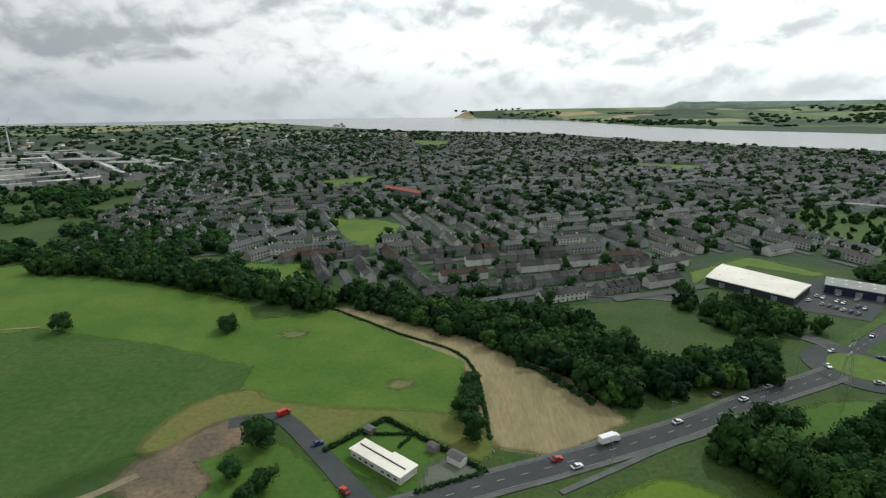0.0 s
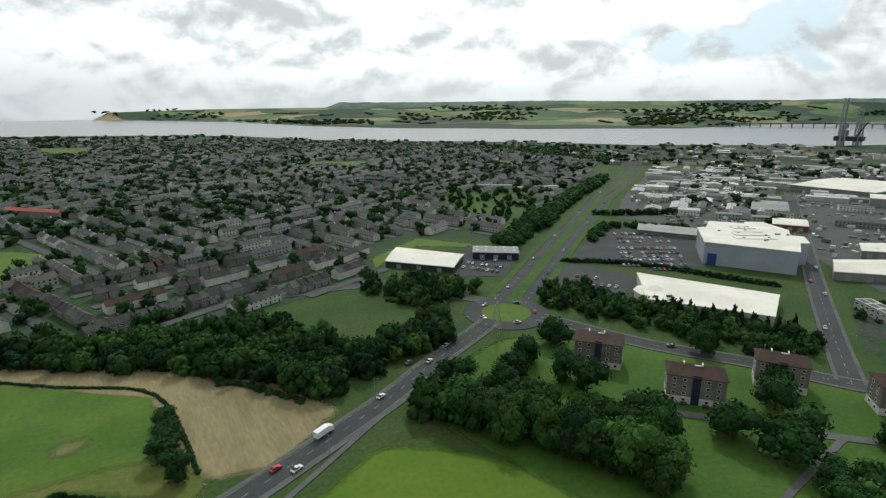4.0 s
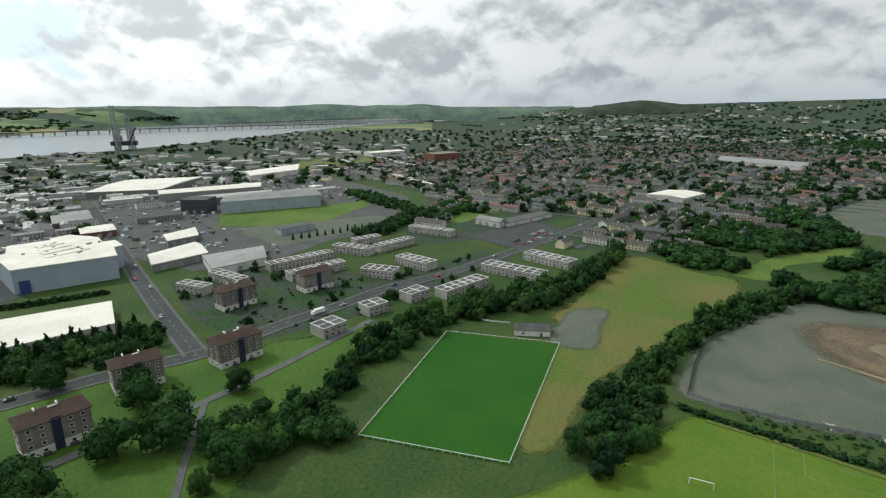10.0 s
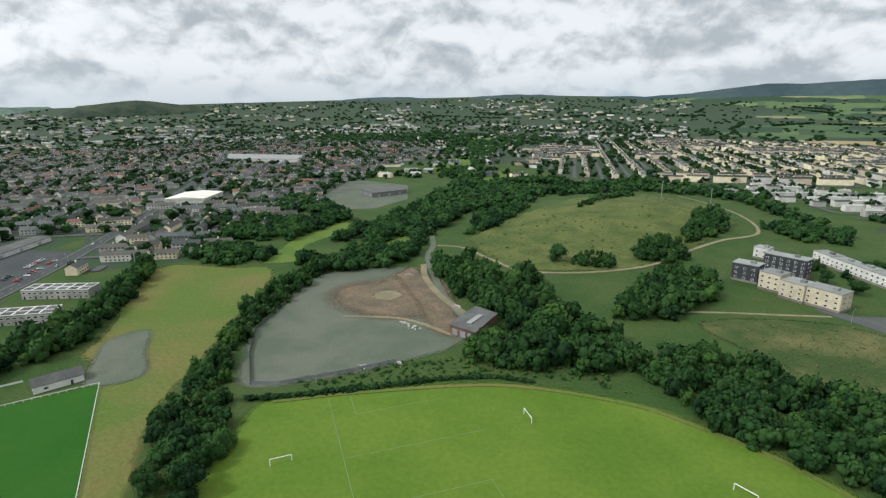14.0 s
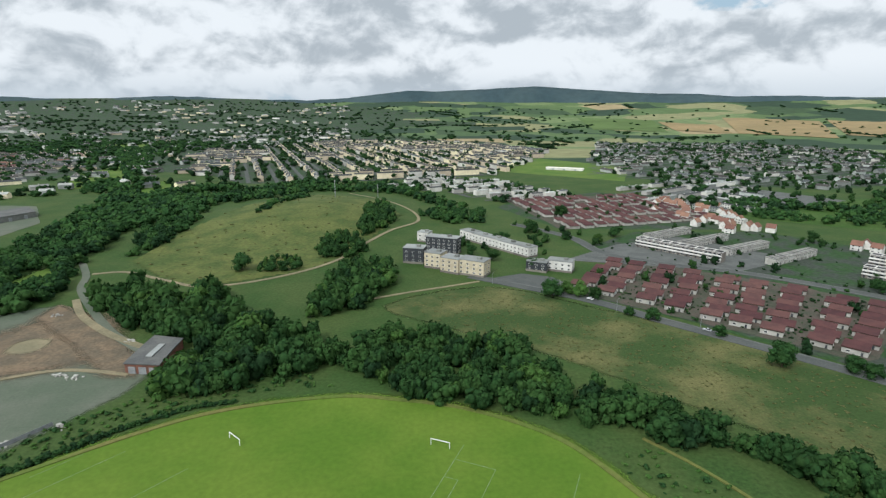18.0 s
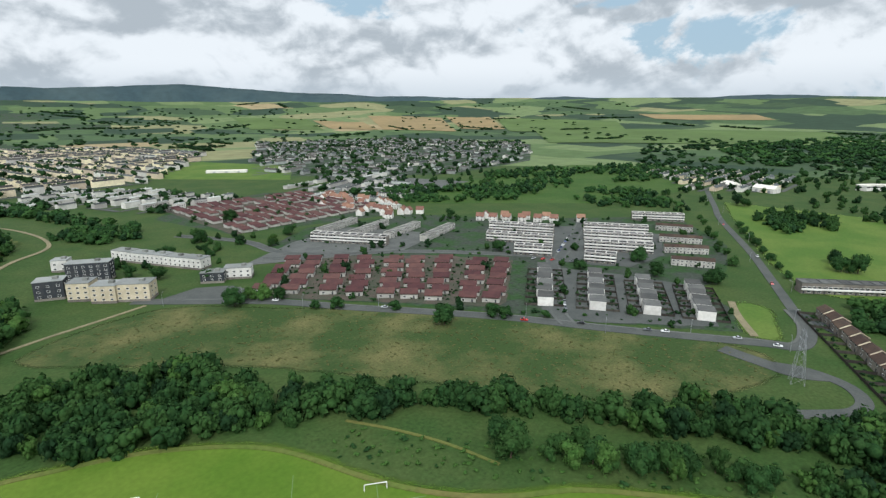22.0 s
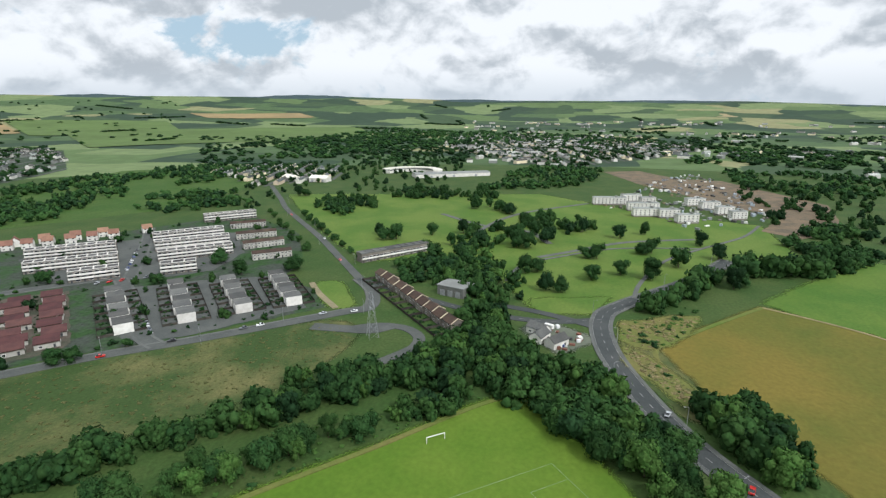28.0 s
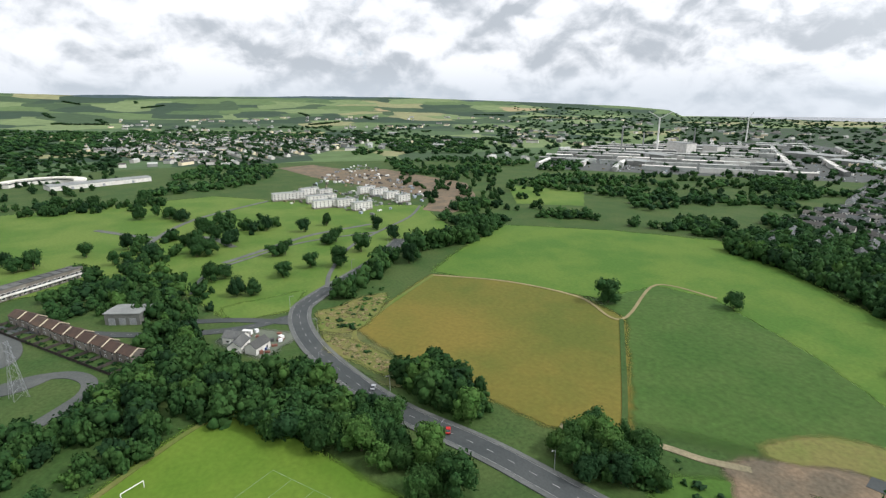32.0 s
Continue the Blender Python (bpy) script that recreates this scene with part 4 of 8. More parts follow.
sheet("brown_court", [(-136, -532), (-330, -582), (-300, -762), (-100, -722)], "court", "brown paved courts between the red-roofed rows", "yard", 0.03)
sheet("street_yard", [(-110, -420), (-170, -470), (-240, -500), (-300, -420), (-235, -385)], "pavement", "paved court between terraces", "yard", 0.03)

# the round hill's rough grass follows the slope
hv, hf, seen = [], [], {}
for i in range(0, 60):
    for k in range(0, 100):
        x, y = 20 + 4 * i, -760 + 4 * k
        if inside(HILL, x + 2, y + 2):
            q = []
            for dx, dy in ((0, 0), (4, 0), (4, 4), (0, 4)):
                key = (x + dx, y + dy)
                if key not in seen:
                    seen[key] = len(hv)
                    hv.append((*key, height(*key) + 0.35))
                q.append(seen[key])
            hf.append(q)
tagged(new("hill_grass", raw_mesh("hill_grass", hv, hf, ["hill_grass"], smooth=True)), "yellowing rough grass on the round hill", "grass", kind="structure")

ESTATES = dict(
    southeast=[(-330, 440), (-200, 430), (-100, 410), (-85, 350), (-50, 345), (10, 318), (70, 308), (110, 320), (170, 322), (172, 345), (178, 376), (240, 418), (300, 372), (540, 520), (860, 740), (900, 1300), (500, 1700), (100, 2000), (-400, 1900), (-620, 1500), (-520, 950), (-400, 700)],
    southwest=[(460, -20), (560, -80), (760, -110), (1100, 40), (1400, -200), (1700, -700), (1500, -1300), (900, -1500), (720, -1100), (640, -800), (540, -620), (470, -450), (390, -250), (440, -180), (560, -250), (480, -130)],
    cream=[(300, -880), (160, -900), (40, -930), (-120, -990), (-240, -1250), (-330, -1500), (-120, -1900), (300, -1950), (620, -1500), (480, -1100)],
    north=[(-300, -1000), (-420, -880), (-600, -800), (-900, -900), (-1300, -1300), (-1100, -1800), (-600, -1900), (-420, -1400)],
    east=[(-110, 345), (-200, 500), (-330, 520), (-390, 700), (-340, 900), (-200, 640), (-120, 430)],
    far_north=[(-1100, 40), (-1350, 260), (-1700, 480), (-2200, 200), (-2200, -300), (-1750, -350), (-1300, -120)],
    terraces=[(-100, -338), (-150, -420), (-150, -470), (-205, -520), (-330, -520), (-400, -440), (-470, -390), (-560, -330), (-480, -230), (-400, -190), (-350, -180), (-300, -120), (-240, -185), (-200, -235), (-150, -290)],
    redtown=[(-85, -660), (-135, -535), (-300, -530), (-370, -600), (-360, -730), (-250, -780), (-120, -720)],
    villas=[(275, 60), (300, 5), (340, -50), (410, -130), (440, -110), (380, -30), (420, 60), (395, 130), (330, 100)])
for key in ESTATES:
    sheet("estate_ground", ESTATES[key], "estate", "gardens and drives between the houses", "ground", 0.03 - 0.0015 * LAID[0])

# ------------------------------------------------------------ trees
def lobes_of(rng, kind):
    """Lobes of a crown 1 high and about 1 across, standing on z = 0."""
    out = []
    if kind == "cone":
        for k in range(9):
            z = 0.12 + 0.80 * k / 8
            r = 0.30 * (1 - z) + 0.05
            out.append((rng.uniform(-0.05, 0.05), rng.uniform(-0.05, 0.05), z, r, r * 1.1))
        return out
    for k in range(dict(round=13, far=6, tiny=3).get(kind)):
        a, q = rng.uniform(0, 6.28), math.sqrt(rng.uniform(0.02, 1)) * 0.36
        z = rng.uniform(0.18, 0.76)
        s = rng.uniform(0.19, 0.30) * (1.0 if kind == "round" else 1.25) * (1.1 - 0.5 * abs(z - 0.45))
        out.append((q * math.cos(a) * (1.12 - 0.5 * max(0, z - 0.45)), q * math.sin(a) * (1.12 - 0.5 * max(0, z - 0.45)), z, s, s * rng.uniform(0.8, 1.0)))
    out.append((0, 0, 0.50, 0.36, 0.38))
    return out


bm0 = bmesh.new()
bmesh.ops.create_icosphere(bm0, subdivisions=1, radius=1)
ICO_V = np.array([v.co[:] for v in bm0.verts])
ICO_F = np.array([[v.index for v in f.verts] for f in bm0.faces])
bm0.free()


OCT_V = np.array([(1, 0, 0), (0, 1, 0), (-1, 0, 0), (0, -1, 0), (0, 0, 1), (0, 0, -1)], float)
OCT_F = np.array([(0, 1, 4), (1, 2, 4), (2, 3, 4), (3, 0, 4), (1, 0, 5), (2, 1, 5), (3, 2, 5), (0, 3, 5)])


def crown_arrays(seed, kind="round", leaves=880, size=0.046):
    """Vertices and faces of a crown: dark inner lobes under many small leaf sprays, with gaps and an uneven outline."""
    rng = np.random.default_rng(seed)
    lobes = lobes_of(rng, kind)
    vs, tris, quads, n = [], [], [], 0
    bv, bf = (OCT_V, OCT_F) if kind == "tiny" else (ICO_V, ICO_F)
    for x, y, z, r, rz in lobes:
        p = bv * np.array([r, r, rz]) * (0.95 if kind == "tiny" else 0.74) * rng.uniform(0.82, 1.1, (len(bv), 1)) + np.array([x, y, z])
        vs.append(p)
        tris.append(bf + n)
        n += len(p)
    w = np.array([l[3] ** 2 for l in lobes])
    pick = rng.choice(len(lobes), leaves, p=w / w.sum())
    L = np.array(lobes)[pick]
    d = rng.normal(size=(leaves, 3))
    d[:, 2] = d[:, 2] * 0.9 + 0.25
    d /= np.linalg.norm(d, axis=1)[:, None]
    c = L[:, :3] + d * L[:, [3, 3, 4]] * rng.uniform(0.78, 1.10, (leaves, 1))
    nrm = d + rng.normal(size=(leaves, 3)) * 0.28
    nrm /= np.linalg.norm(nrm, axis=1)[:, None]
    t = np.cross(nrm, rng.normal(size=(leaves, 3)))
    t /= np.linalg.norm(t, axis=1)[:, None]
    b = np.cross(nrm, t)
    s = size * rng.uniform(0.6, 1.35, (leaves, 1))
    q = np.stack([c - t * s, c + b * s * 0.8 - nrm * s * 0.3, c + t * s, c - b * s * 0.8 - nrm * s * 0.3], 1).reshape(-1, 3)
    vs.append(q)
    quads = np.arange(leaves * 4).reshape(-1, 4) + n
    return np.concatenate(vs), np.concatenate(tris), quads


CROWNS = [crown_arrays(k) for k in range(6)] + [crown_arrays(20 + k, "cone", 420, 0.05) for k in range(2)]
MID_CROWNS = [crown_arrays(30 + k, "round", 210, 0.084) for k in range(6)]
FAR_CROWNS = [crown_arrays(40 + k, "far", 68, 0.124) for k in range(6)]
TINY_CROWNS = [crown_arrays(60 + k, "tiny", 10, 0.25) for k in range(6)]
CROWN_MESH = {}


def crown_mesh(k, mat):
    if (k, mat) not in CROWN_MESH:
        v, t, q = CROWNS[k]
        CROWN_MESH[k, mat] = raw_mesh("crown", v, [*t.tolist(), *q.tolist()], [mat])
    return CROWN_MESH[k, mat]


def trunk_mesh():
    bm = bmesh.new()
    tube(bm, (0, 0, -0.03), (0.01, 0, 0.30), 0.030, 0.020, 7)
    tube(bm, (0.01, 0, 0.30), (0.0, 0.02, 0.62), 0.020, 0.009, 6)
    for a in (0.4, 2.3, 4.1, 5.4):
        tube(bm, (0.008, 0, 0.24), (0.20 * math.cos(a), 0.20 * math.sin(a), 0.48), 0.011, 0.004, 5)
    return mesh_of("trunk", bm, "bark")


TRUNK = trunk_mesh()
tree_rng = random.Random(11)
TREES = []


def tree(x, y, h, w=None, kind="round", mat="leaf", label="dark green broadleaf tree with a dense crown", group="", name="tree"):
    w = w or h * tree_rng.uniform(0.85, 1.1)
    k = tree_rng.randrange(6) if kind == "round" else 6 + tree_rng.randrange(2)
    ob = thing(name, Matrix.Translation((x, y, height(x, y))) @ Matrix.Rotation(tree_rng.uniform(0, 6.28), 4, "Z") @ Matrix.Diagonal((w, w, h, 1)), label, "tree" if name == "tree" else "bush", group)
    if name == "tree":
        part("trunk", TRUNK, "bark", ob)
    part("crown", crown_mesh(k, mat), mat, ob)
    TREES.append((x, y))
    return ob


def joined_trees(name, rows, mats, label, category, far=False, group=""):
    """Many trees in one object: rows of x, y, height, width, shade."""
    rng = np.random.default_rng(len(rows) + 3)
    src = CROWNS[:6] if far == 3 else TINY_CROWNS if far == 2 else FAR_CROWNS if far else MID_CROWNS
    V, T, Q, ti, qi, n = [], [], [], [], [], 0
    for x, y, h, w, s in rows:
        v, t, q = src[rng.integers(6)]
        a = rng.uniform(0, 6.28)
        R = np.array([[math.cos(a) * w, -math.sin(a) * w, 0], [math.sin(a) * w, math.cos(a) * w, 0], [0, 0, h]])
        V.append(v @ R.T + np.array([x, y, height(x, y) - 0.12 * h]))
        T.append(t + n)
        Q.append(q + n)
        ti.append(np.full(len(t), s))
        qi.append(np.full(len(q), s))
        n += len(v)
    if not rows:
        return None
    V, T, Q = np.concatenate(V), np.concatenate(T), np.concatenate(Q)
    me = bpy.data.meshes.new(name)
    me.vertices.add(len(V))
    me.vertices.foreach_set("co", V.ravel())
    me.loops.add(T.size + Q.size)
    me.loops.foreach_set("vertex_index", np.concatenate([T.ravel(), Q.ravel()]).astype(np.int32))
    me.polygons.add(len(T) + len(Q))
    me.polygons.foreach_set("loop_start", np.concatenate([np.arange(len(T)) * 3, T.size + np.arange(len(Q)) * 4]).astype(np.int32))
    for m in mats:
        me.materials.append(M[m])
    me.polygons.foreach_set("material_index", np.concatenate(ti + qi).astype(np.int32))
    me.update(calc_edges=True)
    return tagged(new(name, me), label, category, group, kind="stuff")


LEAVES = ["leaf", "leaf_dark", "leaf_light", "leaf_mid"]


def scatter(poly, step, rng, jitter=0.45):
    xs, ys = [p[0] for p in poly], [p[1] for p in poly]
    out = []
    x = min(xs)
    row = 0
    while x < max(xs):
        y = min(ys) + (step / 2 if row % 2 else 0)
        while y < max(ys):
            px, py = x + rng.uniform(-jitter, jitter) * step, y + rng.uniform(-jitter, jitter) * step
            if inside(poly, px, py):
                out.append((px, py))
            y += step
        x += step * 0.87
        row += 1
    return out


ROADS = [(ROAD_A, 8), (DUAL, 16), (MAIN, 8), (ROAD_C, 7), (NORTH, 6), (ROAD_E, 6), (SIDE, 5)]


def clear_of_roads(x, y):
    return all(seg_dist(p, x, y) > d for p, d in ROADS) and not any(inside(p, x, y) for p in CLEAR)


# woods whose trees can be told apart: plan, spacing, heights
NEAR_WOODS = [
    ("belt_south", [(-66, 316), (-13, 281), (31, 247), (53, 220), (71, 196), (97, 201), (132, 214), (160, 226), (150, 244), (120, 236), (95, 226), (80, 262), (77, 285), (36, 296), (-8, 311), (-60, 338)], 9.0, (9, 14)),
    ("corner_wood", [(-308, 386), (-214, 364), (-128, 326), (-72, 300), (-70, 312), (-93, 336), (-128, 345), (-198, 382), (-300, 402)], 9.5, (10, 15)),
    ("store_wood", [(160, 262), (200, 262), (206, 272), (186, 300), (150, 316), (140, 300)], 9.0, (8, 12)),
    ("lawn_wood", [(96, 166), (112, 134), (128, 106), (140, 74), (152, 92), (152, 118), (122, 148), (102, 170)], 8.5, (12, 18)),
    ("hall_wood", [(218, 221), (241, 246), (268, 248), (272, 202), (290, 141), (309, 112), (281, 98), (258, 120), (238, 183)], 9.0, (6, 9.5)),
    ("pitch_row", [(150, 56), (168, 38), (180, 4), (208, 16), (240, -10), (276, -44), (292, -80), (296, -118), (362, -190), (400, -224), (410, -216), (344, -150), (308, -58), (272, -4), (214, 18), (178, 46)], 9.0, (8, 12)),
    ("gully", [(140, -72), (166, -76), (201, -110), (240, -170), (268, -206), (292, -276), (284, -290), (262, -240), (236, -180), (199, -134), (160, -108), (146, -95)], 8.5, (7, 11)),
    ("lot_wood", [(208, -320), (201, -364), (155, -319), (139, -347), (103, -288), (87, -281), (59, -268), (50, -232), (77, -219), (118, -206), (121, -228), (118, -266), (147, -270)], 9.0, (10, 15)),
    ("slope_wood", [(58, -250), (16, -274), (-40, -258), (-57, -223), (-86, -210), (-97, -191), (-81, -180), (-50, -190), (6, -207), (35, -227)], 9.0, (8, 12)),
    ("slope_gap", [(-76, -182), (-97, -195), (-114, -186), (-106, -170), (-90, -168)], 8.6, (7, 11)),
    ("slope_row", [(-97, -191), (-112, -184), (-128, -166), (-150, -146), (-172, -112), (-205, -78), (-228, -44), (-212, -50), (-184, -84), (-158, -112), (-140, -136), (-120, -158), (-104, -171)], 8.6, (8, 12)),
    ("lower_row", [(-118, -138), (-132, -118), (-152, -92), (-180, -66), (-206, -30), (-196, -24), (-172, -56), (-148, -82), (-128, -104), (-112, -126)], 8.6, (7, 11)),
    ("knoll_wood", [(70, -300), (73, -345), (62, -390), (30, -408), (26, -365), (42, -312)], 8.5, (9, 13)),
    ("road_wood", [(-200, -2), (-176, 20), (-152, 38), (-130, 50), (-132, 64), (-150, 64), (-190, 48), (-223, 34), (-234, 24), (-240, 4), (-270, -16), (-296, -20), (-300, -36), (-270, -44), (-240, -48), (-222, -36)], 9.0, (9, 13)),
    ("verge_copse", [(-210, 64), (-180, 70), (-164, 84), (-178, 98), (-208, 92), (-220, 78)], 8.0, (10, 14)),
    ("verge_copse", [(-140, 100), (-120, 100), (-106, 118), (-126, 134), (-146, 124)], 8.0, (8, 11)),
    ("bend_wood", [(-306, 60), (-322, 72), (-340, 96), (-380, 116), (-395, 150), (-410, 185), (-437, 245), (-462, 240), (-425, 160), (-400, 128), (-350, 84), (-320, 56)], 10.5, (11, 16)),
    ("garden_trees", [(-300, -30), (-318, -38), (-345, -66), (-362, -88), (-380, -104), (-420, -84), (-450, -62), (-430, -40), (-395, -34), (-376, -16), (-352, -2), (-325, -8), (-312, -20)], 14, (7, 11)), ("loop_wood", [(-206, -26), (-222, -40), (-240, -50), (-250, -46), (-226, -62), (-216, -84), (-205, -104), (-180, -118), (-172, -110), (-205, -80)], 8.5, (7, 12)),
    ("hill_edge", [(94, -458), (62, -485), (69, -600), (52, -640), (34, -560), (52, -500)], 9.0, (8, 12)),
    ("hill_row", [(95, -446), (86, -496), (56, -468), (54, -424), (84, -426)], 9.0, (6, 10)),
    ("hill_bushes", [(130, -388), (96, -400), (103, -424), (128, -426)], 7.0, (3, 6)),
]
wood_rng = random.Random(5)
near_rows, mid_rows = [], []
for name, poly, step, (h0, h1) in NEAR_WOODS:
    for x, y in scatter(poly, step * 0.80, wood_rng):
        if clear_of_roads(x, y) and wood_rng.random() > 0.04:
            h = wood_rng.uniform(h0 * 0.8, h1 * 1.25)
            near_rows.append((x, y, h, h * wood_rng.uniform(0.62, 0.98), name))
near_rows.sort(key=lambda r: math.hypot(r[0], r[1]))
NAMED = 108
for x, y, h, w, name in near_rows[:NAMED]:
    tree(x, y, h, w, mat=wood_rng.choice(["leaf", "leaf", "leaf_mid", "leaf_mid", "leaf_mid", "leaf_dark", "leaf_light"]), label="dark green broadleaf tree in a dense belt of woodland", group=name.replace("_", " "))
rest = [(x, y, h, w, wood_rng.choice([0, 0, 0, 1, 3, 3, 3, 2])) for x, y, h, w, _ in near_rows[NAMED:]]
joined_trees("woodland", [r for r in rest if math.hypot(r[0], r[1]) < 190], LEAVES, "dense dark green broadleaf woodland", "woodland", 3)
joined_trees("woodland", [r for r in rest if 190 <= math.hypot(r[0], r[1]) < 300], LEAVES, "dense dark green broadleaf woodland", "woodland")
joined_trees("woodland", [r for r in rest if math.hypot(r[0], r[1]) >= 300], LEAVES, "dense dark green broadleaf woodland", "woodland", True)

# single trees
for x, y, h in [(-210, 277, 13), (-118, 275, 10), (11, 175, 12), (9, 189, 11), (11, 200, 10), (12, 212, 9), (-67, 172, 13), (-71, 154, 8), (-58, 149, 9), (-62, 141, 8),
                (-249, 216, 17), (166, 153, 11), (165, 139, 12), (162, 106, 14), (185, 86, 12), (192, 69, 14), (226, 51, 8), (202, 38, 7), (184, 54, 8), (190, 45, 9), (240, 133, 11),
                (218, 88, 12), (134, 158, 11), (148, 168, 9), (162, 174, 11), (188, 182, 12), (128, 178, 8), (122, 184, 7), (232, 95, 10), (256, 141, 9),
                (140, -394, 14), (118, -392, 9), (108, -393, 9), (100, -396, 8), (78, -432, 12), (70, -438, 11), (84, -428, 10), (-119, 278, 9), (-120, 282, 8)]:
    tree(x, y, h * (1.42 if x > 100 and y > 0 else 1.0))
tree(95, 262, 8, mat="leaf_light", label="bright lime-green young tree by the houses")
for x, y, h in [(-100, -335, 11), (-92, -340, 9)]:
    tree(x, y, h, mat="leaf_light", label="round light green tree beside the estate road")
for x, y, h in [(-199, -226, 9), (-204, -220, 8), (-158, -268, 7), (-120, -300, 6), (-222, -205, 6), (-80, -395, 10), (-52, -420, 10), (-60, -470, 11), (-150, -468, 8)]:
    tree(x, y, h, label="dark tree beside the estate road")
for x, y, h in [(-302, -334, 11), (-352, -472, 12), (-347, -214, 12), (-372, -246, 13), (-364, -181, 13), (-316, -258, 9), (-81, -333, 14), (-108, -328, 9), (-131, -292, 8), (-169, -232, 13), (-103, -521, 12), (-151, -600, 14), (-180, -501, 12), (-70, -480, 11), (-36, -436, 11)]:
    tree(x, y, h, mat="leaf", label="dark round tree among the terraces", group="trees among the terraces")
tree(-155, -478, 9, mat="leaf_light", label="yellow-green tree by the terrace")
PARK_TREES = [(-488, -151), (-473, -130), (-494, -100), (-460, -76), (-463, -51), (-507, -72), (-611, -34), (-511, -4), (-558, 4), (-486, 8), (-535, 42), (-514, 74), (-532, 99), (-464, 94),
              (-379, 38), (-438, 47), (-395, 60), (-390, 80), (-423, 106), (-473, -19), (-463, -9), (-497, 141), (-452, 143), (-388, 115), (-376, 131), (-652, -61), (-640, -76), (-631, -47), (-390, -9), (-351, 6),
              (-429, 156), (-500, -18), (-548, -16), (-590, 0), (-759, -84), (-731, -132), (-745, -170), (-690, -327)]
for x, y in PARK_TREES:
    h = tree_rng.uniform(13, 18)
    tree(x, y, h, h * tree_rng.uniform(0.62, 0.9), mat=tree_rng.choice(["leaf", "leaf", "leaf_dark"]), label="round park tree on the open lawn", group="park trees")
    if tree_rng.random() < 0.5:
        a = tree_rng.uniform(0, 6.28)
        tree(x + 10 * math.cos(a), y + 10 * math.sin(a), h * 0.75, mat="leaf", label="round park tree on the open lawn", group="park trees")
for k in range(9):
    t = k / 8
    x, y = -404 - 160 * t, -148 - 118 * t
    tree(x + 9 * 0.58, y - 9 * 0.81 * -1, tree_rng.uniform(6.5, 9), mat="leaf", label="small round street tree in a row", group="street trees")
for k in range(7):
    t = k / 6
    tree(-425 - 150 * t + 5, -187 - 112 * t - 8, tree_rng.uniform(6, 9), mat="leaf_mid", label="small round street tree in a row", group="street trees")
# conifers in front of the hall
for k in range(22):
    x, y = 268 + 48 * k / 21 * 0.7 + tree_rng.uniform(-3, 3), 182 - 62 * k / 21 + tree_rng.uniform(-3, 3)
    tree(x, y, tree_rng.uniform(8, 12), 7, "cone", "leaf_dark", "dark pointed conifer beside the hall", "conifers by the hall")


# young trees in a row before the depot
for k in range(20):
    t = k / 19
    tree(508 + 75 * t + tree_rng.uniform(-2, 2), 54 - 137 * t, tree_rng.uniform(6, 9), 4.5, "cone", "leaf_dark", "small dark tree in a row before the depot", "trees by the depot")


# hedges
def hedge(path, h, w, label="clipped dark green hedge"):
    rng = random.Random(len(path) * 7 + int(h * 10))
    pts = smooth_path(path, 6)
    rows, run = [], 0
    for (x0, y0), (x1, y1) in zip(pts, pts[1:]):
        q = math.hypot(x1 - x0, y1 - y0)
        m = max(1, int(q / (w * 0.55)))
        for k in range(m):
            rows.append((x0 + (x1 - x0) * k / m, y0 + (y1 - y0) * k / m, h * rng.uniform(0.9, 1.2), w * rng.uniform(0.95, 1.3), rng.choice([0, 1])))
    return joined_trees("hedge", rows, LEAVES, label, "hedge", True)


hedge([(-43, 168), (-23, 188)], 1.9, 1.8)
hedge([(-23, 188), (14, 156)], 1.9, 1.8)
hedge([(14, 156), (-10, 146)], 1.7, 1.6)
hedge([(-30, 178), (-12, 178)], 1.5, 1.3)
hedge([(-12, 177), (-17, 169)], 1.5, 1.3)
hedge([(301, 285), (340, 246), (362, 196), (378, 160)], 4, 4.5, "tall evergreen hedge behind the hall")
hedge([(461, 396), (502, 367), (564, 339)], 7, 8, "row of trees behind the store car park")
hedge([(-66, 307), (-25, 271), (11, 239), (17, 174)], 1.2, 1.6, "thin hedge between two fields")
hedge([(60, 258), (110, 222), (92, 222)], 1.5, 2.0, "low hedge round the green")
hedge([(146, 284), (158, 268)], 2.2, 2.4, "garden hedge by the green")
hedge([(178, -130), (160, -145), (140, -164), (120, -185)], 2.5, 3.5, "low scrubby bushes beside the gravel lot")
hedge([(120, -185), (100, -200), (80, -206)], 2.0, 3.0, "low scrubby bushes beside the playing field")

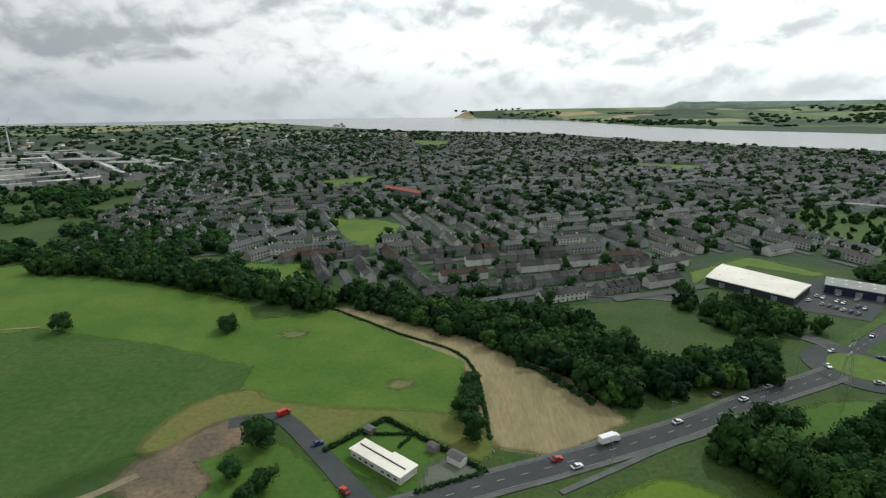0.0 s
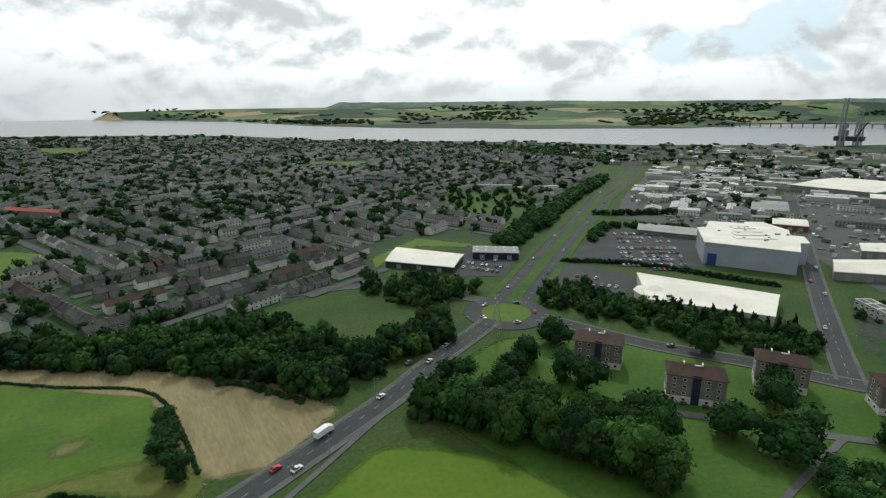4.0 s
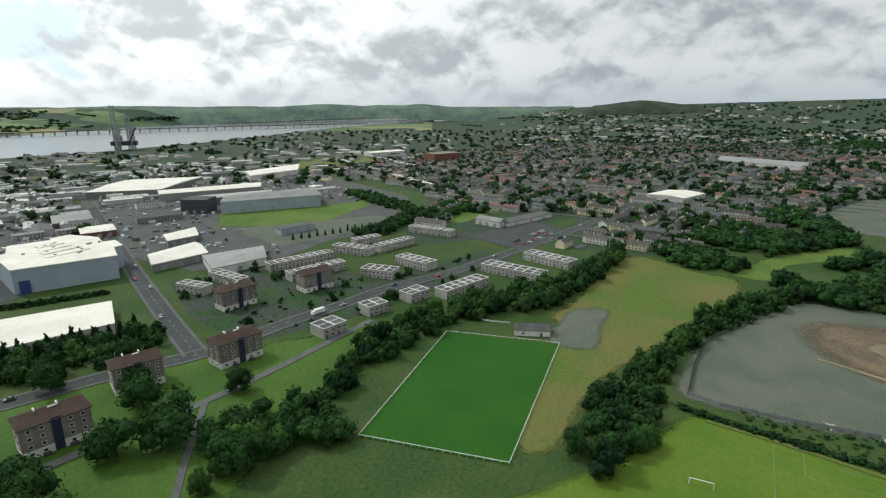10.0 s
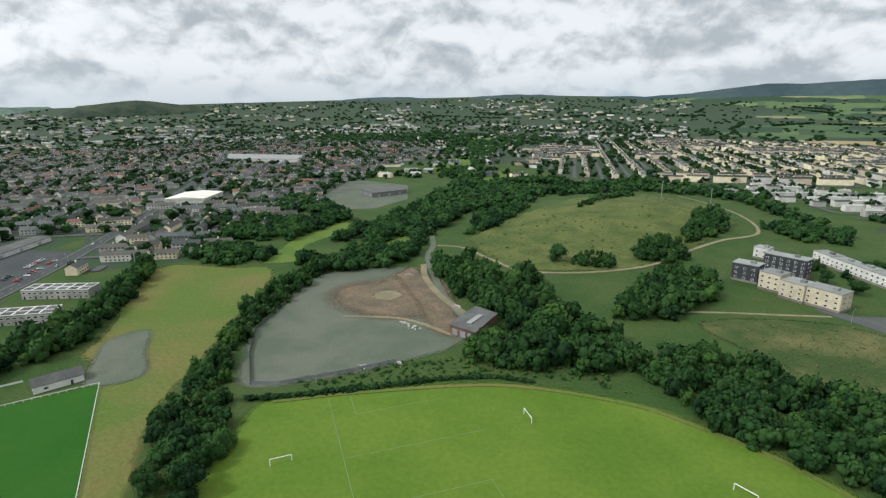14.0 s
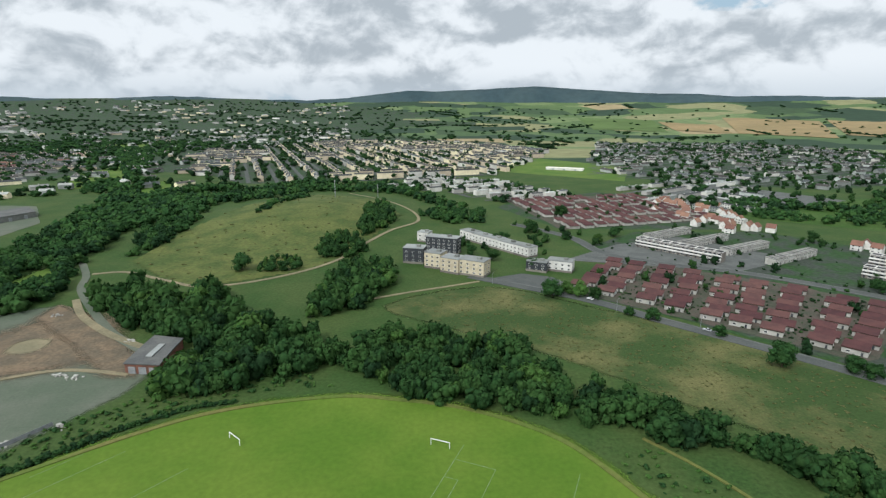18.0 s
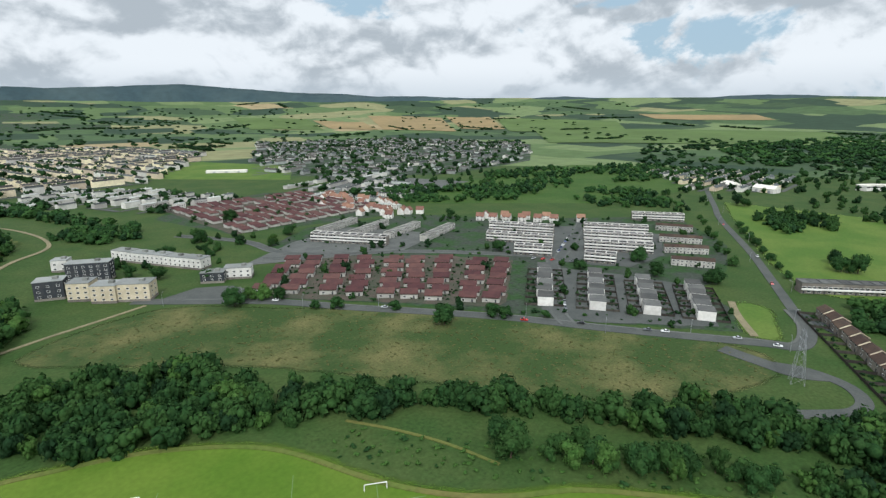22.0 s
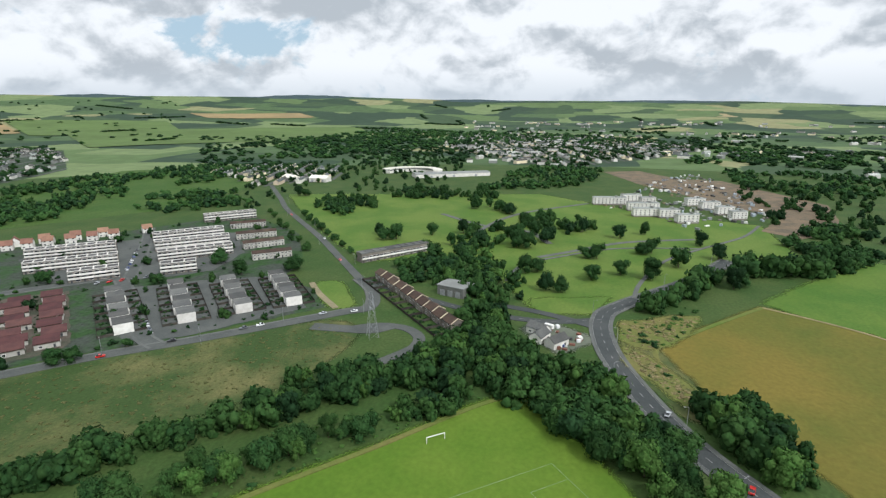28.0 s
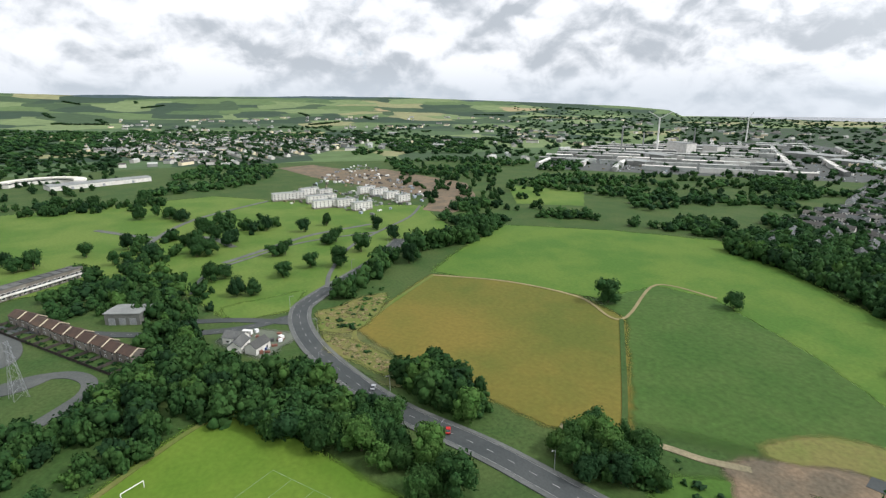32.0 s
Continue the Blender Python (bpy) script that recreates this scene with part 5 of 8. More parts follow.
# woods too dense to count, further off
FAR_WOODS = [
    ([(300, -760), (187, -900), (60, -880), (-20, -700), (-50, -640), (-20, -640), (40, -760), (150, -790), (240, -680)], 12, (9, 13)),
    ([(422, -256), (491, -404), (551, -512), (459, -481), (388, -432), (380, -352), (342, -279), (362, -249)], 10.5, (10, 14)),
    ([(-60, -560), (-20, -560), (10, -600), (-10, -640), (-60, -620)], 10, (7, 11)),
    ([(240, -430), (280, -520), (262, -640), (240, -560), (236, -470)], 10, (8, 12)),
    ([(-420, -60), (-380, -30), (-350, -30), (-345, -100), (-375, -115)], 15, (8, 12)),
    ([(-700, 400), (-560, 470), (-460, 440), (-440, 470), (-600, 620), (-760, 560)], 15, (9, 13)),
    ([(-780, -60), (-1000, -60), (-1150, 20), (-1050, 120), (-850, 60)], 16, (9, 13)),
    ([(-1250, 300), (-1700, 520), (-1500, 760), (-1150, 620)], 24, (9, 14)),
    ([(-540, -420), (-620, -360), (-700, -470), (-600, -540)], 13, (8, 12)),
    ([(301, -273), (341, -329), (345, -417), (368, -515), (442, -766), (290, -847), (252, -741), (296, -518), (274, -419), (236, -332), (264, -288)], 10.5, (10, 14)),
    ([(777, 7), (665, -41), (590, -75), (600, -88), (680, -62), (790, -15)], 9, (9, 12)),
    ([(442, -766), (540, -830), (660, -1160), (900, -1650), (800, -1600), (620, -1250), (490, -930), (380, -860)], 14, (10, 14)),
    ([(186, -577), (168, -720), (150, -700), (176, -563)], 9, (6, 9)),
    ([(283, 332), (368, 378), (520, 474), (700, 575), (690, 592), (540, 510), (400, 424), (290, 356)], 8, (9, 13)),
    ([(361, 318), (422, 355), (463, 322), (486, 290), (480, 284), (456, 312), (422, 344), (366, 312)], 7, (5, 8)),
    ([(-394, 415), (-331, 412), (-310, 440), (-345, 480), (-368, 552), (-434, 650), (-434, 800), (-629, 815), (-560, 640), (-458, 477)], 13, (8, 13)),
    ([(-453, 352), (-341, 411), (-352, 445), (-440, 424), (-512, 365), (-602, 282), (-500, 210), (-437, 235), (-496, 290)], 11, (8, 12)),
    ([(-320, 412), (-214, 368), (-128, 338), (-110, 350), (-160, 400), (-203, 492), (-324, 511), (-394, 548)], 11, (9, 13)),
    ([(-544, -216), (-602, -209), (-640, -240), (-674, -280), (-600, -250)], 10, (7, 10)),
    ([(-735, -190), (-800, -60), (-828, -62), (-768, -196)], 8, (8, 11)),
    ([(-1785, -874), (-2694, -775), (-2320, 9), (-1994, 387), (-1700, 420), (-1900, 0), (-1500, -420), (-1200, -500), (-1150, -640)], 30, (11, 17)),
    ([(-700, -560), (-900, -480), (-1100, -560), (-900, -760), (-640, -760), (-540, -620)], 17, (9, 13)),
    ([(-330, -610), (-480, -520), (-560, -460), (-640, -560), (-520, -660), (-400, -700)], 13, (8, 12)),
    ([(500, -20), (560, -60), (600, -130), (700, -160), (690, -130), (600, -90), (560, -30), (510, 0)], 10, (8, 12)),
    ([(900, 700), (1100, 1000), (700, 1500), (400, 1800), (450, 1600), (800, 1200), (860, 800)], 24, (9, 13)),
    ([(-400, 700), (-520, 950), (-620, 1450), (-700, 1300), (-560, 900)], 18, (9, 13)),
    ([(700, -1100), (900, -1500), (1500, -1300), (1700, -1500), (1200, -2000), (600, -1900), (640, -1500)], 32, (10, 15)),
    ([(-860, 300), (-720, 520), (-900, 700), (-1150, 500), (-1100, 330)], 18, (8, 13)),
]
far_rng = random.Random(8)
rows = []
for poly, step, (h0, h1) in FAR_WOODS:
    for x, y in scatter(poly, step, far_rng):
        if clear_of_roads(x, y) and noise.noise((x * 0.011, y * 0.011, 4)) < (0.05 if math.hypot(x, y) > 560 and x < -300 else 0.4):
            h = far_rng.uniform(h0, h1)
            rows.append((x, y, h, h * far_rng.uniform(0.9, 1.3) * (1.4 if step > 20 else 1), far_rng.choice([0, 0, 1, 3])))
joined_trees("far_woodland", [r for r in rows if math.hypot(r[0], r[1]) < 620], LEAVES, "dark green woods beyond the fields", "woodland", True)
joined_trees("distant_woodland", [r for r in rows if math.hypot(r[0], r[1]) >= 620], LEAVES, "dark woods between the far suburbs and farms", "woodland", 2)

# trees among the terraces, over the park and beside the park's paths
mid_rng = random.Random(77)
rows, rows_far = [], []
for poly, n, (h0, h1) in (([(428, 651), (543, 539), (362, 381), (292, 447)], 150, (5, 10)), (ESTATES["terraces"], 90, (4, 9)), (ESTATES["redtown"], 60, (4, 8)), ([(-690, -270), (-640, -290), (-560, -230), (-590, -200), (-660, -200)], 40, (9, 13)), ([(-745, -180), (-700, -200), (-690, -60), (-740, -40)], 36, (9, 14)), ([(-480, -110), (-420, -90), (-440, -40), (-500, -20), (-560, -50), (-520, -80)], 12, (10, 15)), ([(-560, -10), (-480, -10), (-500, 30), (-560, 60), (-620, 20)], 13, (10, 15)), (ESTATES["villas"], 40, (4, 9)),
                          ([(-90, -560), (-20, -470), (-60, -430), (-130, -440), (-150, -520)], 26, (5, 10)), ([(380, -240), (560, -620), (640, -800), (560, -560), (480, -340)], 70, (5, 10)),
                          ([(-600, -500), (-780, -430), (-700, -340), (-560, -330)], 40, (6, 11)), ([(-1100, -500), (-780, -440), (-730, -200), (-1000, -120), (-1500, -300)], 150, (7, 12)),
                          ([(-700, 240), (-520, 220), (-500, 330), (-640, 420), (-900, 460), (-1000, 330)], 120, (7, 12)), ([(-420, 560), (-520, 900), (-760, 640), (-600, 520)], 90, (7, 12)),
                          ([(-330, -800), (-560, -560), (-700, -700), (-600, -1000), (-400, -1000)], 90, (7, 12))):
    k = 0
    while k < n:
        x, y = mid_rng.uniform(min(p[0] for p in poly), max(p[0] for p in poly)), mid_rng.uniform(min(p[1] for p in poly), max(p[1] for p in poly))
        if inside(poly, x, y):
            k += 1
            if clear_of_roads(x, y):
                h = mid_rng.uniform(h0, h1)
                rows.append((x, y, h, h * mid_rng.uniform(0.66, 0.98), mid_rng.choice([0, 0, 1, 3])))
# the wooded country and suburbs that close the view east and north
for a0, a1, r0, r1, n in ((300, 345, 1250, 4400, 1500), (262, 300, 1300, 2700, 800), (236, 262, 1150, 2300, 500), (108, 172, 1700, 4700, 3000), (172, 197, 1900, 4300, 500), (197, 236, 2000, 4500, 260), (-15, 8, 1900, 2700, 350)):
    for k in range(n):
        a, r = mid_rng.uniform(a0, a1), mid_rng.uniform(r0, r1)
        x, y = at(a, r)
        if by_heading(a) < 104 and r > EYE / math.tan(radians(-lerp(NEAR_SHORE, by_heading(a)))) - 60:
            continue
        if noise.noise((x * 0.004, y * 0.004, 2)) > -0.12 - (0.3 if a0 >= 300 else 0):
            rows_far.append((x, y, mid_rng.uniform(8, 14), mid_rng.uniform(16, 26), mid_rng.choice([0, 1, 1])))
for a0, a1, e0, e1 in [(29, 44, -1.23, -0.69), (0, 12, -1.57, -0.45), (52, 55, -2.3, -1.83), (56, 66, -0.93, -0.25), (32, 43, -1.3, -0.43), (52, 63, -2.2, -1.55), (70, 84, -1.14, -0.89), (29, 43, -1.89, -0.99), (12, 26, -2.18, -1.75), (51, 66, -1.82, -0.81)]:
    for k in range(int((a1 - a0) * 10)):
        a = mid_rng.uniform(a0, a1)
        x, y = on_land(a, min(-0.3, mid_rng.uniform(e0, e1)))
        if math.hypot(x, y) > shore_range(a) + 40 and noise.noise((x * 0.002, y * 0.002, 6)) > -0.2:
            rows_far.append((x, y, mid_rng.uniform(12, 20), mid_rng.uniform(24, 44), mid_rng.choice([0, 1, 3])))
joined_trees("distant_trees", rows_far, LEAVES, "dark tree canopy over the distant suburbs", "trees", 2)
joined_trees("scattered_trees", rows, LEAVES, "round dark trees between houses and lawns", "trees", True)

# ------------------------------------------------------------ buildings
def stand(a, b, z=0.0):
    """A pose in the middle of a front edge a-b, with x along it and y leading away from the playing fields; and its length."""
    a, b = Vector((*a, 0)), Vector((*b, 0))
    mid, d = (a + b) / 2, b - a
    ang = math.atan2(d.y, d.x)
    if -math.sin(ang) * mid.x + math.cos(ang) * mid.y < 0:
        ang += math.pi
    return Matrix.Translation((mid.x, mid.y, height(mid.x, mid.y) + z)) @ Matrix.Rotation(ang, 4, "Z"), d.length


WINDOWS = {}


def window(parent, x, y, z, w, h, side="front", frame_mat="trim", split=False):
    """A window frame set 8 cm proud of its wall, with a dark pane in it. split: the pane is a piece of its own."""
    key = (round(w, 2), round(h, 2), side, frame_mat)
    if key not in WINDOWS:
        t, q = 0.14, 1 if side == "back" else -1

        def ring(k, dep):
            return [(x, q * dep, z) for x, z in ((-w / 2 + k, k), (w / 2 - k, k), (w / 2 - k, h - k), (-w / 2 + k, h - k))]
        vs = ring(0, -0.05) + ring(0, 0.09) + ring(t, 0.09) + ring(t, 0.03)
        if side == "side":
            vs = [(y, x, z) for x, y, z in ring(0, -0.12) + ring(0, 0.09) + ring(t, 0.09) + ring(t, 0.03)]
            vs += [(-x, y, z) for x, y, z in vs[4:]]
        fs = [(4 * r + k, 4 * r + (k + 1) % 4, 4 * r + 4 + (k + 1) % 4, 4 * r + 4 + k) for r in range(3) for k in range(4)]
        pane_at = [(12, 13, 14, 15)]
        if side == "side":
            fs += [(k, (k + 1) % 4, 16 + (k + 1) % 4, 16 + k) for k in range(4)]
            fs += [(4 * r + k, 4 * r + (k + 1) % 4, 4 * r + 4 + (k + 1) % 4, 4 * r + 4 + k) for r in (4, 5) for k in range(4)]
            pane_at.append((24, 25, 26, 27))
        WINDOWS[key] = (raw_mesh("window", vs, fs + pane_at, [frame_mat, "glass"], [0] * len(fs) + [1] * len(pane_at)), raw_mesh("window", vs, fs, [frame_mat]),
                        raw_mesh("pane", vs[12:16] + vs[24:28], [(0, 1, 2, 3), (4, 5, 6, 7)][:len(pane_at)], ["glass"]))
    whole, bare, pane = WINDOWS[key]
    ob = part("window", bare if split else whole, frame_mat, parent)
    ob.location = (x, y, z)
    if split:
        part("pane", pane, "glass", ob)
    return ob


def door(parent, x, y, z, mat="dark_wall", w=1.0, h=2.05):
    return part("door", boxes((x, y, z, w, 0.12, h)), mat, parent)


# --- three-storey flats with brown roofs
def flats(a, b, depth=12.0):
    m, L = stand(a, b)
    L = max(19.0, min(L, 22))
    ob = thing("block_of_flats", m, "four-storey block of flats with brown tiled roof and dark stair panel", "flats", "flats on the lawn")
    d = depth
    part("base_wall", boxes((0, d / 2, 0, L, d, 3.3)), "white_wall", ob, "white rendered ground floor")
    up = boxes((0, d / 2, 3.3, L + 0.1, d + 0.1, 9.0))
    part("upper_wall", up, "brown_wall", ob, "brown-grey rendered upper floors")
    bm = bmesh.new()
    hx, hy, z0, h = L / 2 + 0.7, d / 2 + 0.7, 12.25, 3.2
    base = [bm.verts.new((sx * hx, d / 2 + sy * hy, z0)) for sx, sy in ((-1, -1), (1, -1), (1, 1), (-1, 1))]
    eave = [bm.verts.new((sx * hx, d / 2 + sy * hy, z0 + 0.25)) for sx, sy in ((-1, -1), (1, -1), (1, 1), (-1, 1))]
    r0, r1 = bm.verts.new((-hx + 2.4, d / 2, z0 + h)), bm.verts.new((hx - 2.4, d / 2, z0 + h))
    bm.faces.new(base[::-1])
    for k in range(4):
        bm.faces.new((base[k], base[(k + 1) % 4], eave[(k + 1) % 4], eave[k]))
    bm.faces.new((eave[0], eave[1], r1, r0))
    bm.faces.new((eave[2], eave[3], r0, r1))
    bm.faces.new((eave[1], eave[2], r1))
    bm.faces.new((eave[3], eave[0], r0))
    part("roof", bm, "brown_roof", ob, "brown hipped tile roof")
    part("stair_panel", boxes((0, -0.12, 0.2, 3.0, 0.35, 13.0)), "blue_panel", ob, "dark blue glazed stair panel")
    for x in (-L * 0.22, L * 0.1):
        part("roof_vent", boxes((x, d / 2, z0 + h - 0.3, 0.5, 2.2, 0.9)), "trim", ob)
    part("roof_hatch", boxes((0.5, d / 2 - 0.8, z0 + h - 0.7, 2.6, 0.5, 0.7)), "trim", ob)
    for fl in range(4):
        for x in (-L * 0.38, -L * 0.2, L * 0.2, L * 0.38):
            window(ob, x, -0.02 if fl == 0 else -0.07, 1.1 + fl * 3.0, 1.5, 1.4, split=True)
        for y in (d * 0.3, d * 0.7):
            for s in (-1, 1):
                window(ob, s * (L / 2 + 0.07), y, 1.1 + fl * 3.0, 1.6, 1.5, "side", split=True)
    for s in (-1, 1):
        part("porch", boxes((s * 4.2, -0.9, 0, 2.4, 1.8, 1.0)), "dark_wall", ob)
    return ob


for a, b in [((180, 161), (193, 144)), ((187, 117), (201, 99)), ((230, 103), (240, 86)), ((247, 64), (262, 46)), ((326, 78), (340, 61)), ((352, 32), (364, 14))]:
    flats(a, b)


# --- flat-roofed two-storey houses with white roof edges
FLAT_HOUSE = {}


def flat_house(m, w, d, h, wall, roof, label, category="house", group="", edge="trim", grid=True, front_windows=2, wide=0.62, tall=1.25, band=False):
    key = (round(w, 1), d, h, wall, roof, edge, grid, front_windows, wide, band)
    if key in FLAT_HOUSE:
        ob = copy_thing(FLAT_HOUSE[key], m)
        return tagged(ob, label, category, group)
    ob = thing("flat_roofed_house", m, label, category, group)
    part("wall", boxes((0, d / 2, 0, w - 0.02, d, h - 0.25)), wall, ob)
    part("roof", boxes((0, d / 2, h - 0.25, w, d + 0.3, 0.25)), roof, ob, "flat felt roof")
    if edge:
        t = 0.42
        rows = [(0, 0, h, w, t, 0.4), (0, d, h, w, t, 0.4), (-w / 2 + t / 2, d / 2, h, t, d, 0.4), (w / 2 - t / 2, d / 2, h, t, d, 0.4)]
        if grid:
            rows.append((0, d / 2, h, w, t, 0.3))
        part("roof_edge", boxes(*rows), edge, ob, "white roof edge")
    if band:
        for fl in range(1, int(h / 2.7)):
            part("balcony", boxes((0, -0.55, 2.65 * fl, w, 1.1, 0.9)), "white_wall", ob, "white balcony front")
    for fl in range(int(h / 2.7)):
        for k in range(front_windows):
            x = w * ((k + 0.5) / front_windows - 0.5)
            if fl == 0 and k == 0 and front_windows > 1:
                door(ob, x, -0.04, 0.05)
            else:
                window(ob, x, -0.04, 0.9 + fl * 2.65, w / front_windows * wide, tall)
            if fl == 1:
                window(ob, x, d + 0.04, 0.9 + fl * 2.65, w / front_windows * 0.55, 1.2, "back")
    FLAT_HOUSE[key] = ob
    return ob


def flat_row(a, b, d, unit, h, wall, roof, label, group, step=0.0, **kw):
    m, L = stand(a, b)
    n = max(1, round(L / unit))
    for k in range(n):
        flat_house(m @ Matrix.Translation(((k + 0.5) * L / n - L / 2, step * (k % 2), 0)), L / n, d, h, wall, roof, label, "house", group, **kw)


WHITE_EDGED = "flat-roofed two-storey grey terraced house with white roof edge"
for a, b, d, u in [((274, 17), (284, 5), 12, 8), ((302, -8), (310, -20), 11, 7.5), ((320, -35), (330, -48), 11, 7.5), ((322, -58), (346, -92), 11, 7), ((380, -95), (344, -128), 13, 7),
                   ((405, -136), (370, -160), 13, 7), ((384, -5), (371, -27), 13, 7), ((413, -33), (387, -54), 13, 7), ((406, 61), (436, 15), 10, 7), ((379, 43), (405, 5), 10, 7),
                   ((458, 17), (438, -13), 11, 7), ((473, -4), (486, -27), 10, 7), ((523, -56), (491, -92), 10, 7), ((447, -24), (472, -56), 10, 7), ((372, 118), (359, 98), 9, 7), ((396, 103), (371, 78), 9, 7)]:
    flat_row(a, b, d, u, 6.0, "pale_wall", "grey_roof", WHITE_EDGED, "white-edged flat-roofed houses")

# --- long white terraces with bands of windows
BANDED = "white flat-roofed terraced house with wide dark windows"
for a, b in [((-348, -402), (-386, -351)), ((-317, -370), (-354, -322)), ((-305, -320), (-325, -296)), ((-418, -341), (-457, -295)), ((-392, -319), (-429, -272)),
             ((-364, -295), (-399, -251)), ((-334, -270), (-348, -250)), ((-506, -348), (-541, -308)), ((-185, -463), (-233, -408))]:
    flat_row(a, b, 8.5, 7.0, 8.4, "brown_wall", "tile_roof", BANDED, "white banded terraces", edge="white_wall", grid=False, front_windows=2, wide=0.8, tall=1.5, band=True)
for a, b in [((-205, -482), (-259, -513)), ((-225, -453), (-280, -483)), ((-250, -429), (-301, -455)), ((-271, -399), (-325, -428))]:
    flat_row(a, b, 8, 6.4, 5.6, "pale_wall", "grey_roof", "pale flat-roofed terraced house end-on to the road", "white terraces", edge="pale_wall", grid=False)
# --- stepped rows end-on to the estate road
for a, b in [((-237, -219), (-292, -272)), ((-257, -195), (-312, -241)), ((-277, -171), (-326, -211)), ((-294, -147), (-343, -184))]:
    n = 6
    d = Vector((b[0] - a[0], b[1] - a[1]))
    ang = math.atan2(d.y, d.x)
    for k in range(n):
        p = Vector(a) + d * ((k + 0.5) / n)
        m = Matrix.Translation((p.x, p.y, 0)) @ Matrix.Rotation(ang, 4, "Z") @ Matrix.Translation((0, -4.8 + 0.9 * (k % 2), 0))
        flat_house(m, d.length / n, 9.6, 6.2 + 0.4 * (k % 2), "white_wall", "grey_roof", "flat-roofed pale house stepping along a terrace", "house", "stepped white terraces", edge="", front_windows=3)
# garden fences beside the stepped rows
POSTS = {}


def post_mesh(w, h, mat):
    if (w, h, mat) not in POSTS:
        POSTS[w, h, mat] = mesh_of("post", boxes((0, 0, 0, w, w, h)), mat)
    return POSTS[w, h, mat]


def fence_run(pts, h, mat="fence", label="dark timber garden fence", w=0.12, post=3.75, name="fence"):
    ob = thing(name, Matrix.Translation((pts[0][0], pts[0][1], height(*pts[0]))), label, "fence", "garden fences" if name == "fence" else "")
    o = Vector((*pts[0], height(*pts[0])))
    for p, q in zip(pts, pts[1:]):
        a, b = Vector((*p, height(*p))) - o, Vector((*q, height(*q))) - o
        n = max(1, round((b - a).length / post))
        bm = bmesh.new()
        beam(bm, a + Vector((0, 0, h * 0.5)), b + Vector((0, 0, h * 0.5)), 0.05)
        for v in bm.verts:
            v.co.z = h * 0.1 if v.co.z < (a.z + b.z) / 2 + h * 0.5 else h * 0.95
        part("panel", bm, mat, ob)
        for k in range(n + 1):
            po = part("post", post_mesh(w, h, mat), mat, ob)
            po.location = a.lerp(b, k / n)
    return ob


for a, b in [((-237, -219), (-292, -272)), ((-257, -195), (-312, -241)), ((-277, -171), (-326, -211)), ((-294, -147), (-343, -184))]:
    d = Vector((b[0] - a[0], b[1] - a[1]))
    u, v = d.normalized(), Vector((-d.y, d.x)).normalized()
    for s in (-1, 1):
        for k in range(7):
            p = Vector(a) + d * (k / 6) + v * s * 5.2
            q = p + v * s * 7.5
            fence_run([tuple(p), tuple(q)], 1.7)
        p, q = Vector(a) + v * s * 12.7, Vector(b) + v * s * 12.7
        fence_run([tuple(p), tuple(q)], 1.7)


# --- small houses with red roofs, in stepped rows
def pitched_house(m, w, d, h, ridge, wall, roof, label, category="house", group="", chimney=False, windows=True, cache={}, name="house"):
    key = (name, round(w, 1), d, h, ridge, wall, roof, chimney, windows)
    if key in cache:
        return tagged(copy_thing(cache[key], m), label, category, group)
    ob = thing(name, m, label, category, group)
    part("wall", gable_walls(bmesh.new(), 0, d / 2, 0, w - 0.04, d, h, ridge), wall, ob)
    part("roof", gable(bmesh.new(), 0, d / 2, h + 0.02, w, d, ridge, 0.3 if w > 5 else 0.1), roof, ob)
    if chimney:
        part("chimney", boxes((w * 0.4, d / 2, h + ridge - 0.7, 0.9, 0.7, 1.9), (w * 0.4, d / 2, h + ridge + 1.2, 1.1, 0.9, 0.15)), "brown_wall", ob)
    if windows:
        for fl in range(2 if h > 4 else 1):
            for k in (-1, 1):
                if fl == 0 and k == 1:
                    door(ob, w * 0.25, -0.04, 0.05)
                else:
                    window(ob, k * w * 0.25, -0.03, 0.9 + fl * 2.6, min(1.8, w * 0.32), 1.2)
                if fl == 1 or h < 4:
                    window(ob, k * w * 0.25, d + 0.03, 0.9 + fl * 2.6, min(1.6, w * 0.3), 1.2, "back")
    cache[key] = ob
    return ob


RED_HOUSE = {}


